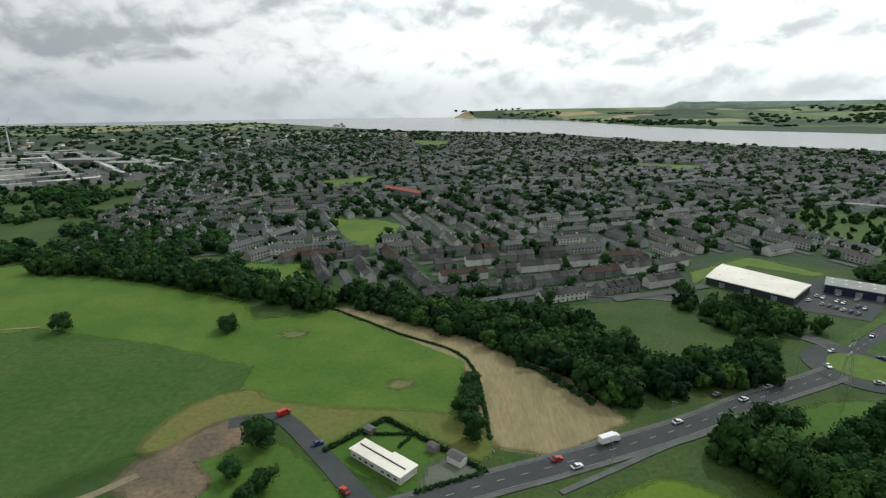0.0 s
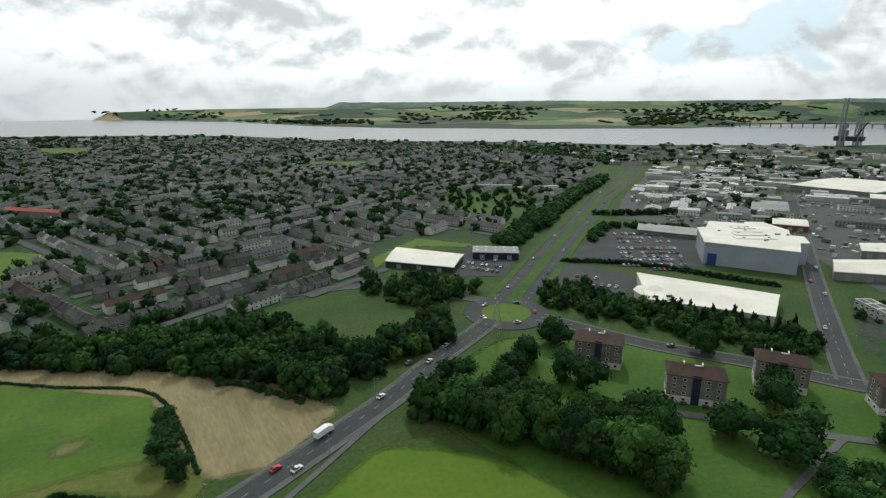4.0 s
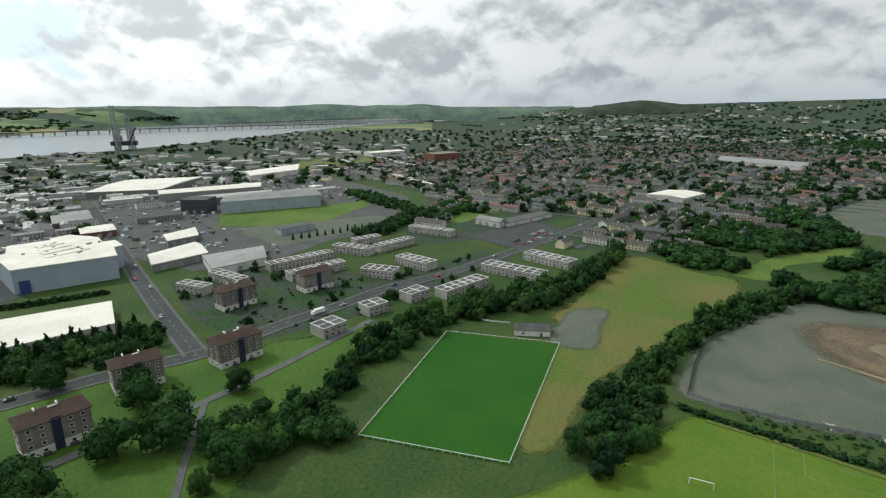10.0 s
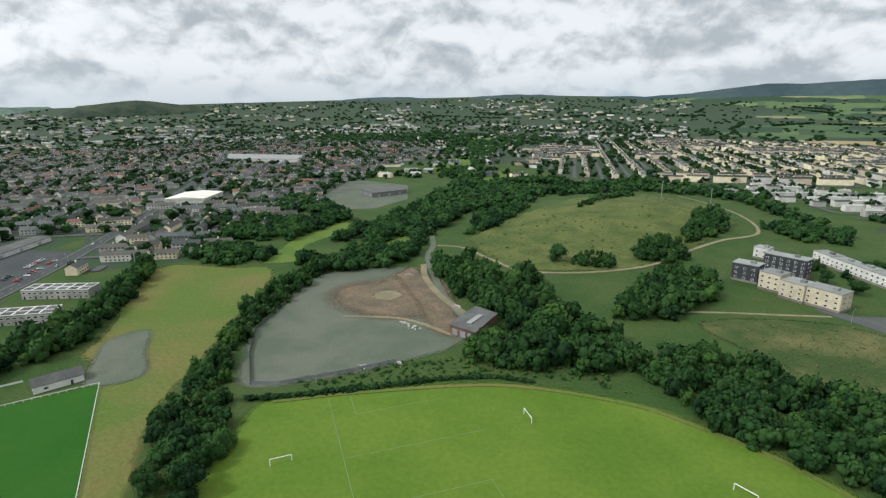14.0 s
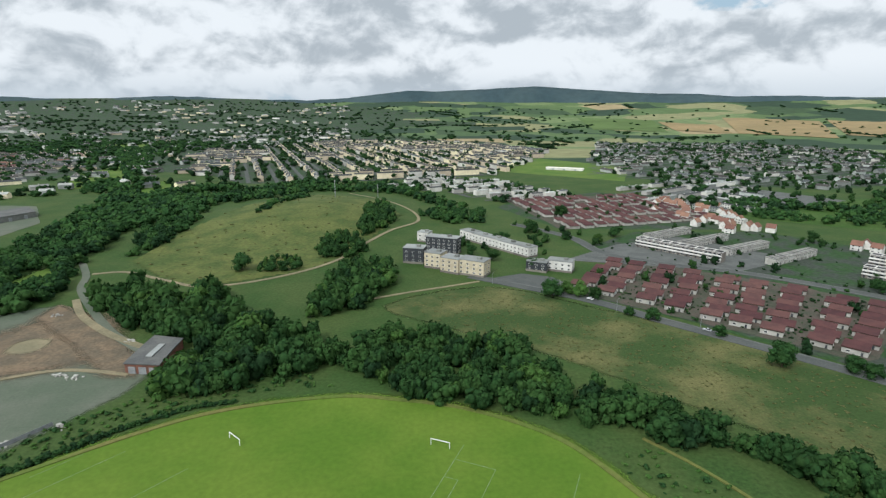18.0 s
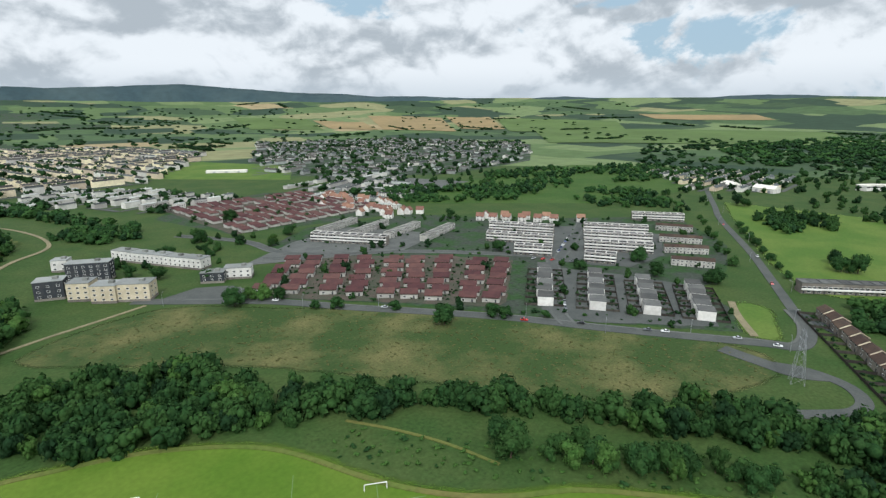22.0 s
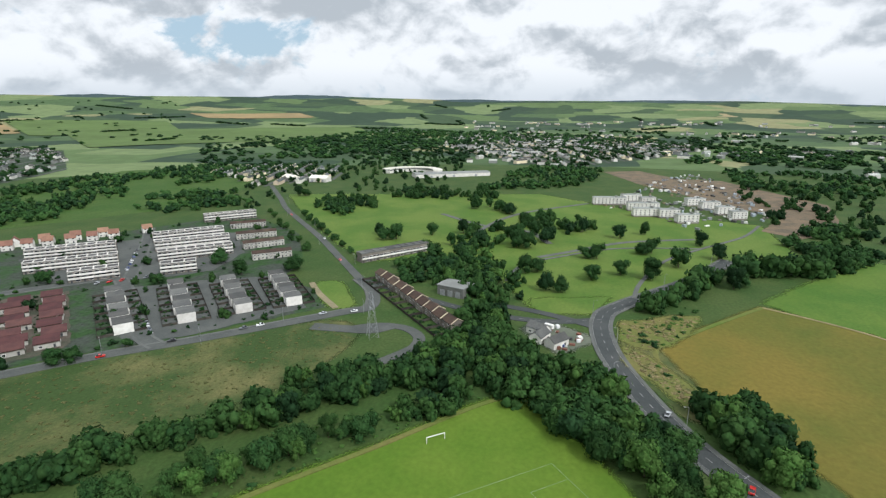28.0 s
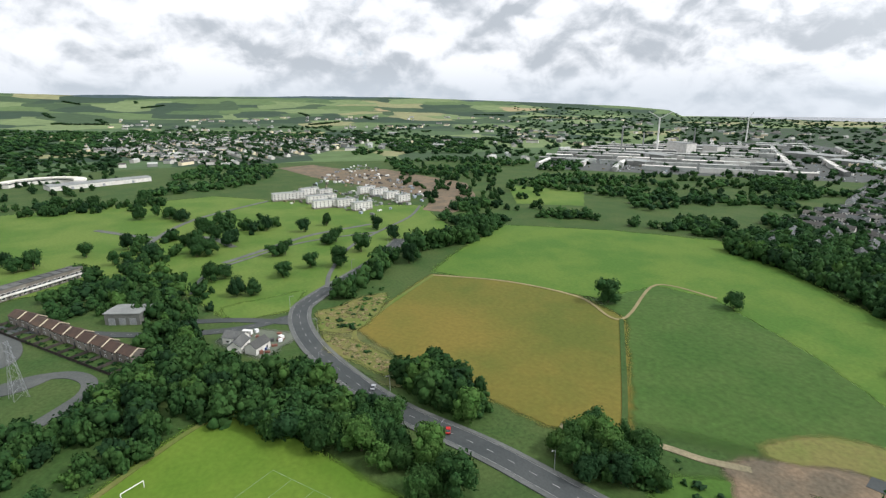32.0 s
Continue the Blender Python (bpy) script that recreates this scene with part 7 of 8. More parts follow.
# ------------------------------------------------------------ the estates
def house_arrays(rows):
    """Far houses as one mesh: rows of x, y, turn, length, depth, eaves, ridge, wall and roof slots."""
    V, F, I = [], [], []
    for x, y, a, L, d, h, r, wm, rm in rows:
        ca, sa, z = math.cos(a), math.sin(a), height(x, y)

        def put(pts):
            o = len(V)
            V.extend((x + px * ca - py * sa, y + px * sa + py * ca, z + pz) for px, py, pz in pts)
            return o
        l, q = L / 2, d / 2
        o = put([(-l, -q, -1), (l, -q, -1), (l, q, -1), (-l, q, -1), (-l, -q, h), (l, -q, h), (l, q, h), (-l, q, h), (-l, 0, h + r), (l, 0, h + r)])
        F.extend([(o, o + 1, o + 5, o + 4), (o + 2, o + 3, o + 7, o + 6), (o + 1, o + 2, o + 6, o + 9, o + 5), (o + 3, o, o + 4, o + 8, o + 7)])
        I.extend([wm] * 4)
        e, l2, q2 = 0.12, l + 0.3, q + 0.35
        o = put([(-l2, -q2, h - 0.1), (l2, -q2, h - 0.1), (l2, 0, h + r + e), (-l2, 0, h + r + e), (l2, q2, h - 0.1), (-l2, q2, h - 0.1)])
        F.extend([(o, o + 1, o + 2, o + 3), (o + 3, o + 2, o + 4, o + 5)])
        I.extend([rm] * 2)
        if math.hypot(x, y) < 760 and h < 8:
            for sy in (-1, 1):
                for fl in range(2):
                    for k in range(int(L / 3.2)):
                        wx, wz = -l + 1.6 + k * 3.2, 0.9 + 2.6 * fl
                        o = put([(wx - 0.65, sy * (q + 0.04), wz), (wx + 0.65, sy * (q + 0.04), wz), (wx + 0.65, sy * (q + 0.04), wz + 1.2), (wx - 0.65, sy * (q + 0.04), wz + 1.2)])
                        F.append((o, o + 1, o + 2, o + 3))
                        I.append(7)
        for k in range(max(1, int(L / 13))):
            cx = -l + (k + 0.5) * L / max(1, int(L / 13))
            o = put([(cx - 0.6, -0.5, h + r - 0.6), (cx + 0.6, -0.5, h + r - 0.6), (cx + 0.6, 0.5, h + r - 0.6), (cx - 0.6, 0.5, h + r - 0.6),
                     (cx - 0.6, -0.5, h + r + 1.2), (cx + 0.6, -0.5, h + r + 1.2), (cx + 0.6, 0.5, h + r + 1.2), (cx - 0.6, 0.5, h + r + 1.2)])
            F.extend([(o, o + 1, o + 5, o + 4), (o + 1, o + 2, o + 6, o + 5), (o + 2, o + 3, o + 7, o + 6), (o + 3, o, o + 4, o + 7), (o + 4, o + 5, o + 6, o + 7)])
            I.extend([wm] * 5)
    return V, F, I


def island_material(name, a, b, spread, rough=0.7):
    return material(name, a, b, scale=0.1, fine=1.0, spread=spread, amount=0.15, rough=rough, island=True, spec=0.4)


M["far_grey"] = island_material("far_grey", (0.240, 0.256, 0.238), (0.320, 0.334, 0.312), 0.5)
M["far_white"] = island_material("far_white", (0.55, 0.53, 0.49), (0.45, 0.43, 0.39), 0.3)
M["far_cream"] = island_material("far_cream", (0.72, 0.62, 0.44), (0.60, 0.51, 0.36), 0.3)
M["far_slate"] = island_material("far_slate", (0.046, 0.053, 0.053), (0.064, 0.070, 0.068), 0.5)
M["far_brown"] = island_material("far_brown", (0.066, 0.060, 0.051), (0.052, 0.050, 0.045), 0.4)
M["far_pale"] = island_material("far_pale", (0.340, 0.345, 0.318), (0.250, 0.256, 0.236), 0.35)
M["far_red"] = island_material("far_red", (0.13, 0.055, 0.042), (0.1, 0.05, 0.04), 0.35)
FAR_SLOTS = ["far_grey", "far_white", "far_cream", "far_slate", "far_brown", "far_pale", "far_red"]

KEEP_CLEAR = [[(1042, -773), (882, -837), (955, -915), (1137, -851)], [(400, 610), (510, 535), (380, 420), (320, 470)], [(358, 1131), (513, 1051), (460, 943), (335, 1059)], [(723, 900), (811, 866), (762, 813), (674, 838)], [(-98, 1872), (27, 1814), (22, 1544), (-84, 1588)], [(-90, 780), (-24, 715), (-24, 675), (-86, 735)],
              [(455, 640), (510, 600), (570, 560), (500, 545)], [(-128, 600), (-60, 560), (-26, 521), (-63, 454), (-82, 470)], [(-218, 866), (-117, 941), (-112, 775)], [(211, 970), (306, 1021), (268, 924)],
              [(172, 260), (172, 420), (300, 420), (300, 280)], [(430, -145), (500, -235), (600, -230), (600, -110), (500, -100)], [(600, -380), (640, -490), (710, -450), (660, -370)],
              [(260, 20), (300, -60), (420, -180), (540, -120), (500, 80), (400, 140), (300, 140)]]
town_rng = random.Random(21)
near_houses, far_houses, garden_trees = [], [], []


street_v, street_f = [], []


def lay_street(poly, pts):
    """A grey residential street, in short lengths that keep inside the estate."""
    for (x0, y0), (x1, y1) in zip(pts, pts[1:]):
        mx, my = (x0 + x1) / 2, (y0 + y1) / 2
        if not inside(poly, mx, my) or any(inside(p, mx, my) for p in KEEP_CLEAR) or not all(seg_dist(p, mx, my) > 14 for p, _ in ROADS[:4]):
            continue
        q = math.hypot(x1 - x0, y1 - y0)
        nx, ny = -(y1 - y0) / q * 3.4, (x1 - x0) / q * 3.4
        o = len(street_v)
        street_v.extend((x, y, height(x, y) + 0.6) for x, y in ((x0 + nx, y0 + ny), (x0 - nx, y0 - ny), (x1 - nx, y1 - ny), (x1 + nx, y1 + ny)))
        street_f.append((o, o + 1, o + 2, o + 3))


def lay_estate(poly, base, spacing, walls, roofs, cell=(150, 90), block=(13, 32), eaves=5.2, ridge=2.6, trees=0.5, thin=0.0):
    """Streets of terraced houses: cells of parallel rows, turned this way and that."""
    xs, ys = [p[0] for p in poly], [p[1] for p in poly]
    cx, cy, R = sum(xs) / len(xs), sum(ys) / len(ys), max(max(xs) - min(xs), max(ys) - min(ys))
    ca, sa = math.cos(base), math.sin(base)
    u = -R
    while u < R:
        v = -R
        while v < R:
            flip = town_rng.random() < 0.4
            lean = town_rng.uniform(-0.12, 0.12)
            n_u, n_v = (cell[0], cell[1])
            rows = max(1, int((n_u if flip else n_v) / spacing))
            for k in range(rows):
                s = town_rng.uniform(0, 8)
                run = n_v if flip else n_u
                if spacing < 40:
                    lay_street(poly, [(cx + pu * ca - pv * sa, cy + pu * sa + pv * ca) for t in np.arange(0, run + 1, 15.0) for pu, pv in [(u + (k + 0.04) * n_u / rows, v + t) if flip else (u + t, v + (k + 0.04) * n_v / rows)]])
                while s < run - 10:
                    L = town_rng.uniform(*block)
                    t = s + L / 2
                    pu, pv = (u + (k + 0.5) * n_u / rows, v + t) if flip else (u + t, v + (k + 0.5) * n_v / rows)
                    pu += town_rng.uniform(-2, 2)
                    x, y = cx + pu * ca - pv * sa, cy + pu * sa + pv * ca
                    s += L + town_rng.uniform(4, 12)
                    if not inside(poly, x, y) or not clear_of_roads(x, y) or any(inside(p, x, y) for p in KEEP_CLEAR) or town_rng.random() < thin:
                        continue
                    a = base + (math.pi / 2 if flip else 0) + lean
                    row = (x, y, a, L, town_rng.uniform(7.5, 8.8), eaves * town_rng.uniform(0.9, 1.1), ridge * town_rng.uniform(0.9, 1.15), town_rng.choice(walls), town_rng.choice(roofs))
                    (near_houses if math.hypot(x, y) < 520 else far_houses).append(row)
                    for _ in range(2 if town_rng.random() < trees else 1 if town_rng.random() < trees else 0):
                        ta, td = town_rng.uniform(0, 6.28), town_rng.uniform(8, 14)
                        garden_trees.append((x + td * math.cos(ta), y + td * math.sin(ta)))
            v += cell[1]
        u += cell[0]


lay_estate(ESTATES["southeast"], 0.35, 29, [0, 0, 0, 1, 1], [3, 3, 3, 4], block=(12, 36), trees=0.62)
lay_estate(ESTATES["east"], 1.1, 26, [0, 0, 1], [3, 4], block=(16, 40), trees=0.45)
lay_estate(ESTATES["southwest"], 0.75, 30, [0, 1, 1, 2], [3, 3, 4, 4, 4, 6], block=(12, 36), trees=0.5)
lay_estate(ESTATES["cream"], 1.9, 34, [2, 2, 2, 1], [4, 4, 3], block=(20, 50), eaves=9.0, ridge=2.2, trees=0.8)
lay_estate(ESTATES["north"], 0.4, 34, [0, 0, 0, 1], [4, 4, 3], block=(14, 34), trees=0.9, thin=0.3)
lay_estate(ESTATES["far_north"], 0.2, 38, [1, 2, 1], [5, 4, 3], trees=0.6)
lay_estate([(60, -830), (-30, -770), (-100, -690), (-200, -760), (-120, -900), (20, -950)], 0.5, 30, [1, 1], [5, 3], block=(12, 22), eaves=6.5, ridge=0.8, trees=0.4)
lay_estate([(-330, -560), (-400, -640), (-520, -840), (-380, -900), (-280, -780)], 0.5, 34, [1, 0], [5, 3], block=(20, 60), eaves=5, ridge=0.6, trees=0.3)
lay_estate([(-760, -420), (-860, -330), (-1000, -380), (-1050, -560), (-900, -600)], 0.2, 28, [1, 2, 0], [4, 3, 3], trees=0.6)
lay_estate([(-870, 560), (-760, 640), (-520, 880), (-560, 1200), (-1000, 1500), (-1250, 1280), (-1100, 800)], 0.7, 70, [1, 5, 0], [5, 5, 1], cell=(210, 140), block=(40, 100), eaves=8, ridge=1.2, trees=0.5)
lay_estate([(560, 230), (760, 330), (980, 380), (1160, 220), (1300, 330), (1000, 560), (740, 480), (560, 350)], 0.55, 30, [0, 1, 5], [5, 5, 3], block=(16, 50), eaves=6, ridge=1.0, trees=0.35)
lay_estate([(760, -110), (880, -40), (1060, 50), (1250, 60), (1400, -200), (1250, -160), (1000, -120)], 0.3, 60, [1, 0], [5, 1], block=(30, 70), eaves=7, ridge=0.8, trees=0.8)
for poly, n in ((ESTATES["southeast"], 1100), (ESTATES["southwest"], 480), (ESTATES["cream"], 250)):
    k = 0
    while k < n:
        x, y = town_rng.uniform(min(p[0] for p in poly), max(p[0] for p in poly)), town_rng.uniform(min(p[1] for p in poly), max(p[1] for p in poly))
        if inside(poly, x, y):
            k += 1
            if clear_of_roads(x, y) and not any(inside(p, x, y) for p in KEEP_CLEAR):
                garden_trees.append((x, y))
# the town along the firth and towards the round hill
for k in range(2300):
    a = town_rng.uniform(-22, 172)
    r = town_rng.uniform(900, 2900) if a > 60 else town_rng.uniform(1100, 2300)
    x, y = at(a, r)
    near = EYE / math.tan(radians(-lerp(NEAR_SHORE, by_heading(a)))) if a < 104 else 9e9
    if r > near - 40 or any(inside(p, x, y) for p in list(ESTATES.values()) + KEEP_CLEAR):
        continue
    if town_rng.random() < 0.62:
        far_houses.append((x, y, town_rng.uniform(0, 3.14), town_rng.uniform(12, 40), 9, 6, 2.6, town_rng.choice([0, 0, 1, 1, 2]), town_rng.choice([3, 3, 4, 5])))
    garden_trees.append((x + 14, y + 9))
    garden_trees.append((x - 12, y + 12))

for k in range(900):
    a, r = town_rng.uniform(262, 350), town_rng.uniform(1150, 3400)
    x, y = at(a, r)
    if noise.noise((x * 0.003, y * 0.003, 8)) > 0.02:
        far_houses.append((x, y, town_rng.uniform(0, 3.14), town_rng.uniform(12, 36), 9, 6, 2.4, town_rng.choice([0, 1, 1, 2]), town_rng.choice([3, 4, 5])))
for k in range(1000):
    a, r = town_rng.uniform(106, 172), town_rng.uniform(2000, 4600)
    x, y = at(a, r)
    if noise.noise((x * 0.002, y * 0.002, 3)) > -0.05:
        far_houses.append((x, y, town_rng.uniform(0, 3.14), town_rng.uniform(14, 46), 11, 7, 2.4, town_rng.choice([0, 1, 1, 2]), town_rng.choice([3, 4, 5])))
# sheds packed along the industrial street
for poly, n, turn in (([(440, 60), (470, 150), (600, 225), (760, 330), (1000, 380), (1160, 200), (1050, 60), (760, 30), (560, 0)], 60, 0.5), ([(500, 330), (560, 430), (740, 535), (900, 620), (960, 500), (840, 390), (680, 310), (540, 235)], 70, 0.55),
                      ([(1000, 380), (1160, 200), (1500, 300), (1600, 700), (1100, 800), (860, 520)], 60, 0.4), ([(1100, 40), (1250, 60), (1700, -300), (1900, 100), (1500, 300), (1160, 180)], 50, 0.9)):
    k = 0
    while k < n:
        x, y = town_rng.uniform(min(p[0] for p in poly), max(p[0] for p in poly)), town_rng.uniform(min(p[1] for p in poly), max(p[1] for p in poly))
        if inside(poly, x, y):
            k += 1
            if clear_of_roads(x, y) and not any(math.hypot(x - c[0], y - c[1]) < c[2] for c in ((700, 95, 75), (790, 180, 90), (600, 60, 75), (530, 160, 35), (890, 300, 90), (430, 215, 70), (465, 140, 45), (446, 98, 40), (530, 56, 40), (570, 245, 30), (640, 300, 50), (1100, 140, 80))):
                far_houses.append((x, y, turn + town_rng.choice([0, 1.57]), town_rng.uniform(14, 46), town_rng.uniform(10, 22), town_rng.uniform(4, 7), town_rng.uniform(0.6, 1.6), town_rng.choice([0, 1, 1, 5]), town_rng.choice([5, 5, 1, 3])))
near_houses.sort(key=lambda r: math.hypot(r[0], r[1]))
WALLS = {0: ("grey_wall", "grey"), 1: ("white_wall", "white"), 2: ("cream_wall", "cream"), 5: ("grey_wall", "grey")}
ROOFS = {3: ("tile_roof", "dark slate"), 4: ("brown_roof", "brown"), 5: ("grey_roof", "grey"), 6: ("red_roof", "red")}
made = 0
for x, y, a, L, d, h, r, wm, rm in near_houses:
    n = max(2, round(L / 6.5))
    w, wn = WALLS[wm]
    rf, rn = ROOFS[rm]
    for k in range(n):
        t = (k + 0.5) * L / n - L / 2
        if made >= 125:
            break
        mm = Matrix.Translation((x, y, 0)) @ Matrix.Rotation(a, 4, "Z") @ Matrix.Translation((t, -d / 2, 0))
        pitched_house(mm, 6.5, 8.0, 5.2, 2.7, w, rf, f"{wn} rendered terraced house with {rn} pitched roof", group="terraced houses", chimney=True, windows=math.hypot(x, y) < 360, name="terraced_house")
        made += 1
    if made >= 125:
        far_houses.append((x, y, a, L, d, h, r, wm, rm))
tagged(new("road", raw_mesh("road", street_v, street_f, ["old_asphalt"])), "worn grey streets between the terraces", "road", kind="structure")
V, F, I = house_arrays(far_houses)
tagged(new("distant_houses", raw_mesh("distant_houses", V, F, FAR_SLOTS + ["glass"], I)), "rows of grey and cream houses with dark roofs", "houses", kind="stuff")
near_g = [(x, y) for x, y in garden_trees if math.hypot(x, y) < 560]
far_g = [(x, y) for x, y in garden_trees if math.hypot(x, y) >= 560]
joined_trees("garden_trees", [(x, y, h, h * 0.95, town_rng.choice([0, 0, 1])) for x, y in near_g for h in [town_rng.uniform(5, 11)]], LEAVES, "dark green trees in the back gardens", "trees", True)
joined_trees("town_trees", [(x, y, h, h * 1.3, town_rng.choice([0, 0, 1])) for x, y in far_g for h in [town_rng.uniform(8, 14)]], LEAVES, "dark green trees among the distant houses", "trees", 2)

# ------------------------------------------------------------ sport
rail = thing("pitch_rail", Matrix.Translation((0, 0, 0)), "white rail fence round the football pitch", "fence")
for (x0, y0), (x1, y1) in zip(PITCH, PITCH[1:] + PITCH[:1]):
    bm = bmesh.new()
    beam(bm, (x0, y0, 1.1), (x1, y1, 1.1), 0.17)
    part("rail", bm, "trim", rail)
    n = int(math.hypot(x1 - x0, y1 - y0) / 3)
    bm = bmesh.new()
    for k in range(n):
        box(bm, x0 + (x1 - x0) * k / n, y0 + (y1 - y0) * k / n, 0, 0.18, 0.18, 1.1)
    part("posts", bm, "trim", rail)


def goal(x, y, turn, w=7.32, h=2.44):
    ob = thing("goal", Matrix.Translation((x, y, 0.1)) @ Matrix.Rotation(turn, 4, "Z"), "white metal football goal frame", "goal", "goals")
    for s in (-1, 1):
        part("post", tube(bmesh.new(), (s * w / 2, 0, 0), (s * w / 2, 0, h), 0.16, 0.16, 8), "trim", ob)
    part("crossbar", tube(bmesh.new(), (-w / 2, 0, h), (w / 2, 0, h), 0.16, 0.16, 8), "trim", ob)
    return ob


def way(a, b):
    return math.atan2(b[1] - a[1], b[0] - a[0])


goal(134, -108, 0.95)
goal(72, -178, 2.4)
goal(-4, -173, 2.75)
goal(-70, -134, 2.75)
goal(-172, -34, 2.2)
PL = sheet("pitch_lines", [(0, 0), (0.01, 0), (0.01, 0.01)], "marking", "faint worn white pitch markings", "marking")


def pitch_lines(cx, cy, turn, L=92, W=56):
    rows = [((-L / 2, -W / 2), (L / 2, -W / 2)), ((-L / 2, W / 2), (L / 2, W / 2)), ((-L / 2, -W / 2), (-L / 2, W / 2)), ((L / 2, -W / 2), (L / 2, W / 2)), ((0, -W / 2), (0, W / 2))]
    for s in (-1, 1):
        rows += [((s * L / 2, -18), (s * (L / 2 - 15), -18)), ((s * L / 2, 18), (s * (L / 2 - 15), 18)), ((s * (L / 2 - 15), -18), (s * (L / 2 - 15), 18)),
                 ((s * L / 2, -8), (s * (L / 2 - 5), -8)), ((s * L / 2, 8), (s * (L / 2 - 5), 8)), ((s * (L / 2 - 5), -8), (s * (L / 2 - 5), 8))]
    c, s_ = math.cos(turn), math.sin(turn)
    for (x0, y0), (x1, y1) in rows:
        a, b = (cx + x0 * c - y0 * s_, cy + x0 * s_ + y0 * c), (cx + x1 * c - y1 * s_, cy + x1 * s_ + y1 * c)
        if inside(OVAL, *a) and inside(OVAL, *b):
            ribbon("line", [a, b], 0.22, "faint_line", "", "", 0.09, 0, PL, raw=True)


M["faint_line"] = material("faint_line", (0.19, 0.25, 0.13), (0.10, 0.17, 0.06), scale=0.5, fine=2)
pitch_lines(100, -142, 2.45, 84, 54)
pitch_lines(-40, -132, 2.72, 84, 54)
pitch_lines(-120, -10, 2.2, 84, 54)


# ------------------------------------------------------------ cars, vans and lorries
def car_template(paint, kind="car", wheels=True):
    L, W, H = (4.3, 1.8, 1.45) if kind == "car" else (5.4, 2.0, 2.3) if kind == "van" else (8.5, 2.5, 3.3)
    ob = thing(kind if kind != "lorry" else "lorry", Matrix.Translation((0, 0, -50)), "", kind)
    if kind == "car":
        prof = [(-L / 2, 0.35), (-L / 2, 0.82), (-L / 2 + 0.25, 0.95), (L / 2 - 1.25, 0.95), (L / 2 - 0.15, 0.78), (L / 2, 0.55), (L / 2, 0.35)]
        cab = [(-L / 2 + 0.35, 0.95), (-L / 2 + 0.85, H), (L / 2 - 2.1, H), (L / 2 - 1.3, 0.95)]
    elif kind == "van":
        prof = [(-L / 2, 0.4), (-L / 2, H), (L / 2 - 1.7, H), (L / 2 - 0.9, 1.25), (L / 2, 1.0), (L / 2, 0.4)]
        cab = [(L / 2 - 1.9, 1.3), (L / 2 - 1.9, H - 0.15), (L / 2 - 1.62, H - 0.1), (L / 2 - 0.95, 1.3)]
    else:
        prof = [(-L / 2, 0.9), (-L / 2, H), (L / 2 - 2.0, H), (L / 2 - 2.0, 0.9)]
        cab = [(L / 2 - 1.9, 0.5), (L / 2 - 1.9, 2.6), (L / 2 - 0.4, 2.6), (L / 2, 1.6), (L / 2, 0.5)]

    def hull(pr, w):
        bm = bmesh.new()
        rs = [[bm.verts.new((x, s * w / 2, z)) for x, z in pr] for s in (-1, 1)]
        for k in range(len(pr)):
            j = (k + 1) % len(pr)
            bm.faces.new((rs[0][k], rs[0][j], rs[1][j], rs[1][k]))
        bm.faces.new(rs[0])
        bm.faces.new(rs[1])
        bmesh.ops.recalc_face_normals(bm, faces=bm.faces)
        return bm
    part("body", hull(prof, W), paint, ob)
    if kind == "car":
        part("glazing", hull(cab, W * 0.86), "glass", ob)
        part("roof", boxes((-0.25, 0, H - 0.02, L - 3.3, W * 0.8, 0.06)), paint, ob)
    else:
        part("cab", hull(cab, W * (1.01 if kind == "van" else 0.94)), "glass" if kind == "van" else paint, ob)
    for sx in (-1, 1) if wheels else ():
        for sy in (-1, 1):
            part("wheel", tube(bmesh.new(), (sx * L * 0.31, sy * (W / 2 - 0.16), 0.33), (sx * L * 0.31, sy * (W / 2 + 0.03), 0.33), 0.33, 0.33, 10), "rubber", ob)
    return ob


VEHICLES = {}
car_rng = random.Random(9)


def vehicle(x, y, turn, paint="", kind="car", where="parked in a marked bay", group=""):
    paint = paint or car_rng.choice(["white", "white", "silver", "silver", "black", "grey", "red", "blue"])
    near = math.hypot(x, y) < 290
    key = paint, kind, near
    m = Matrix.Translation((x, y, height(x, y) + 0.46)) @ Matrix.Rotation(turn, 4, "Z")
    if key not in VEHICLES:
        VEHICLES[key] = car_template("paint_" + paint, kind, near)
        ob = VEHICLES[key]
        ob.matrix_world = m
    else:
        ob = copy_thing(VEHICLES[key], m)
    return tagged(ob, f"{paint} {'hatchback car' if kind == 'car' else kind} {where}", kind, group)


def along(path, t, side):
    """A place on the road, t of its length, side metres off its centre, and its heading."""
    pts = smooth_path(path, 10)
    ls = [math.hypot(b[0] - a[0], b[1] - a[1]) for a, b in zip(pts, pts[1:])]
    want = t * sum(ls)
    for (a, b), q in zip(zip(pts, pts[1:]), ls):
        if want <= q:
            h = way(a, b)
            f = want / q
            return a[0] + (b[0] - a[0]) * f - math.sin(h) * side, a[1] + (b[1] - a[1]) * f + math.cos(h) * side, h
        want -= q
    return (*pts[-1], 0)


def on_road(path, t, side, paint="", kind="car"):
    x, y, h = along(path, t, side)
    return vehicle(x, y, h + (math.pi if side > 0 else 0), paint, kind, "on the grey road")


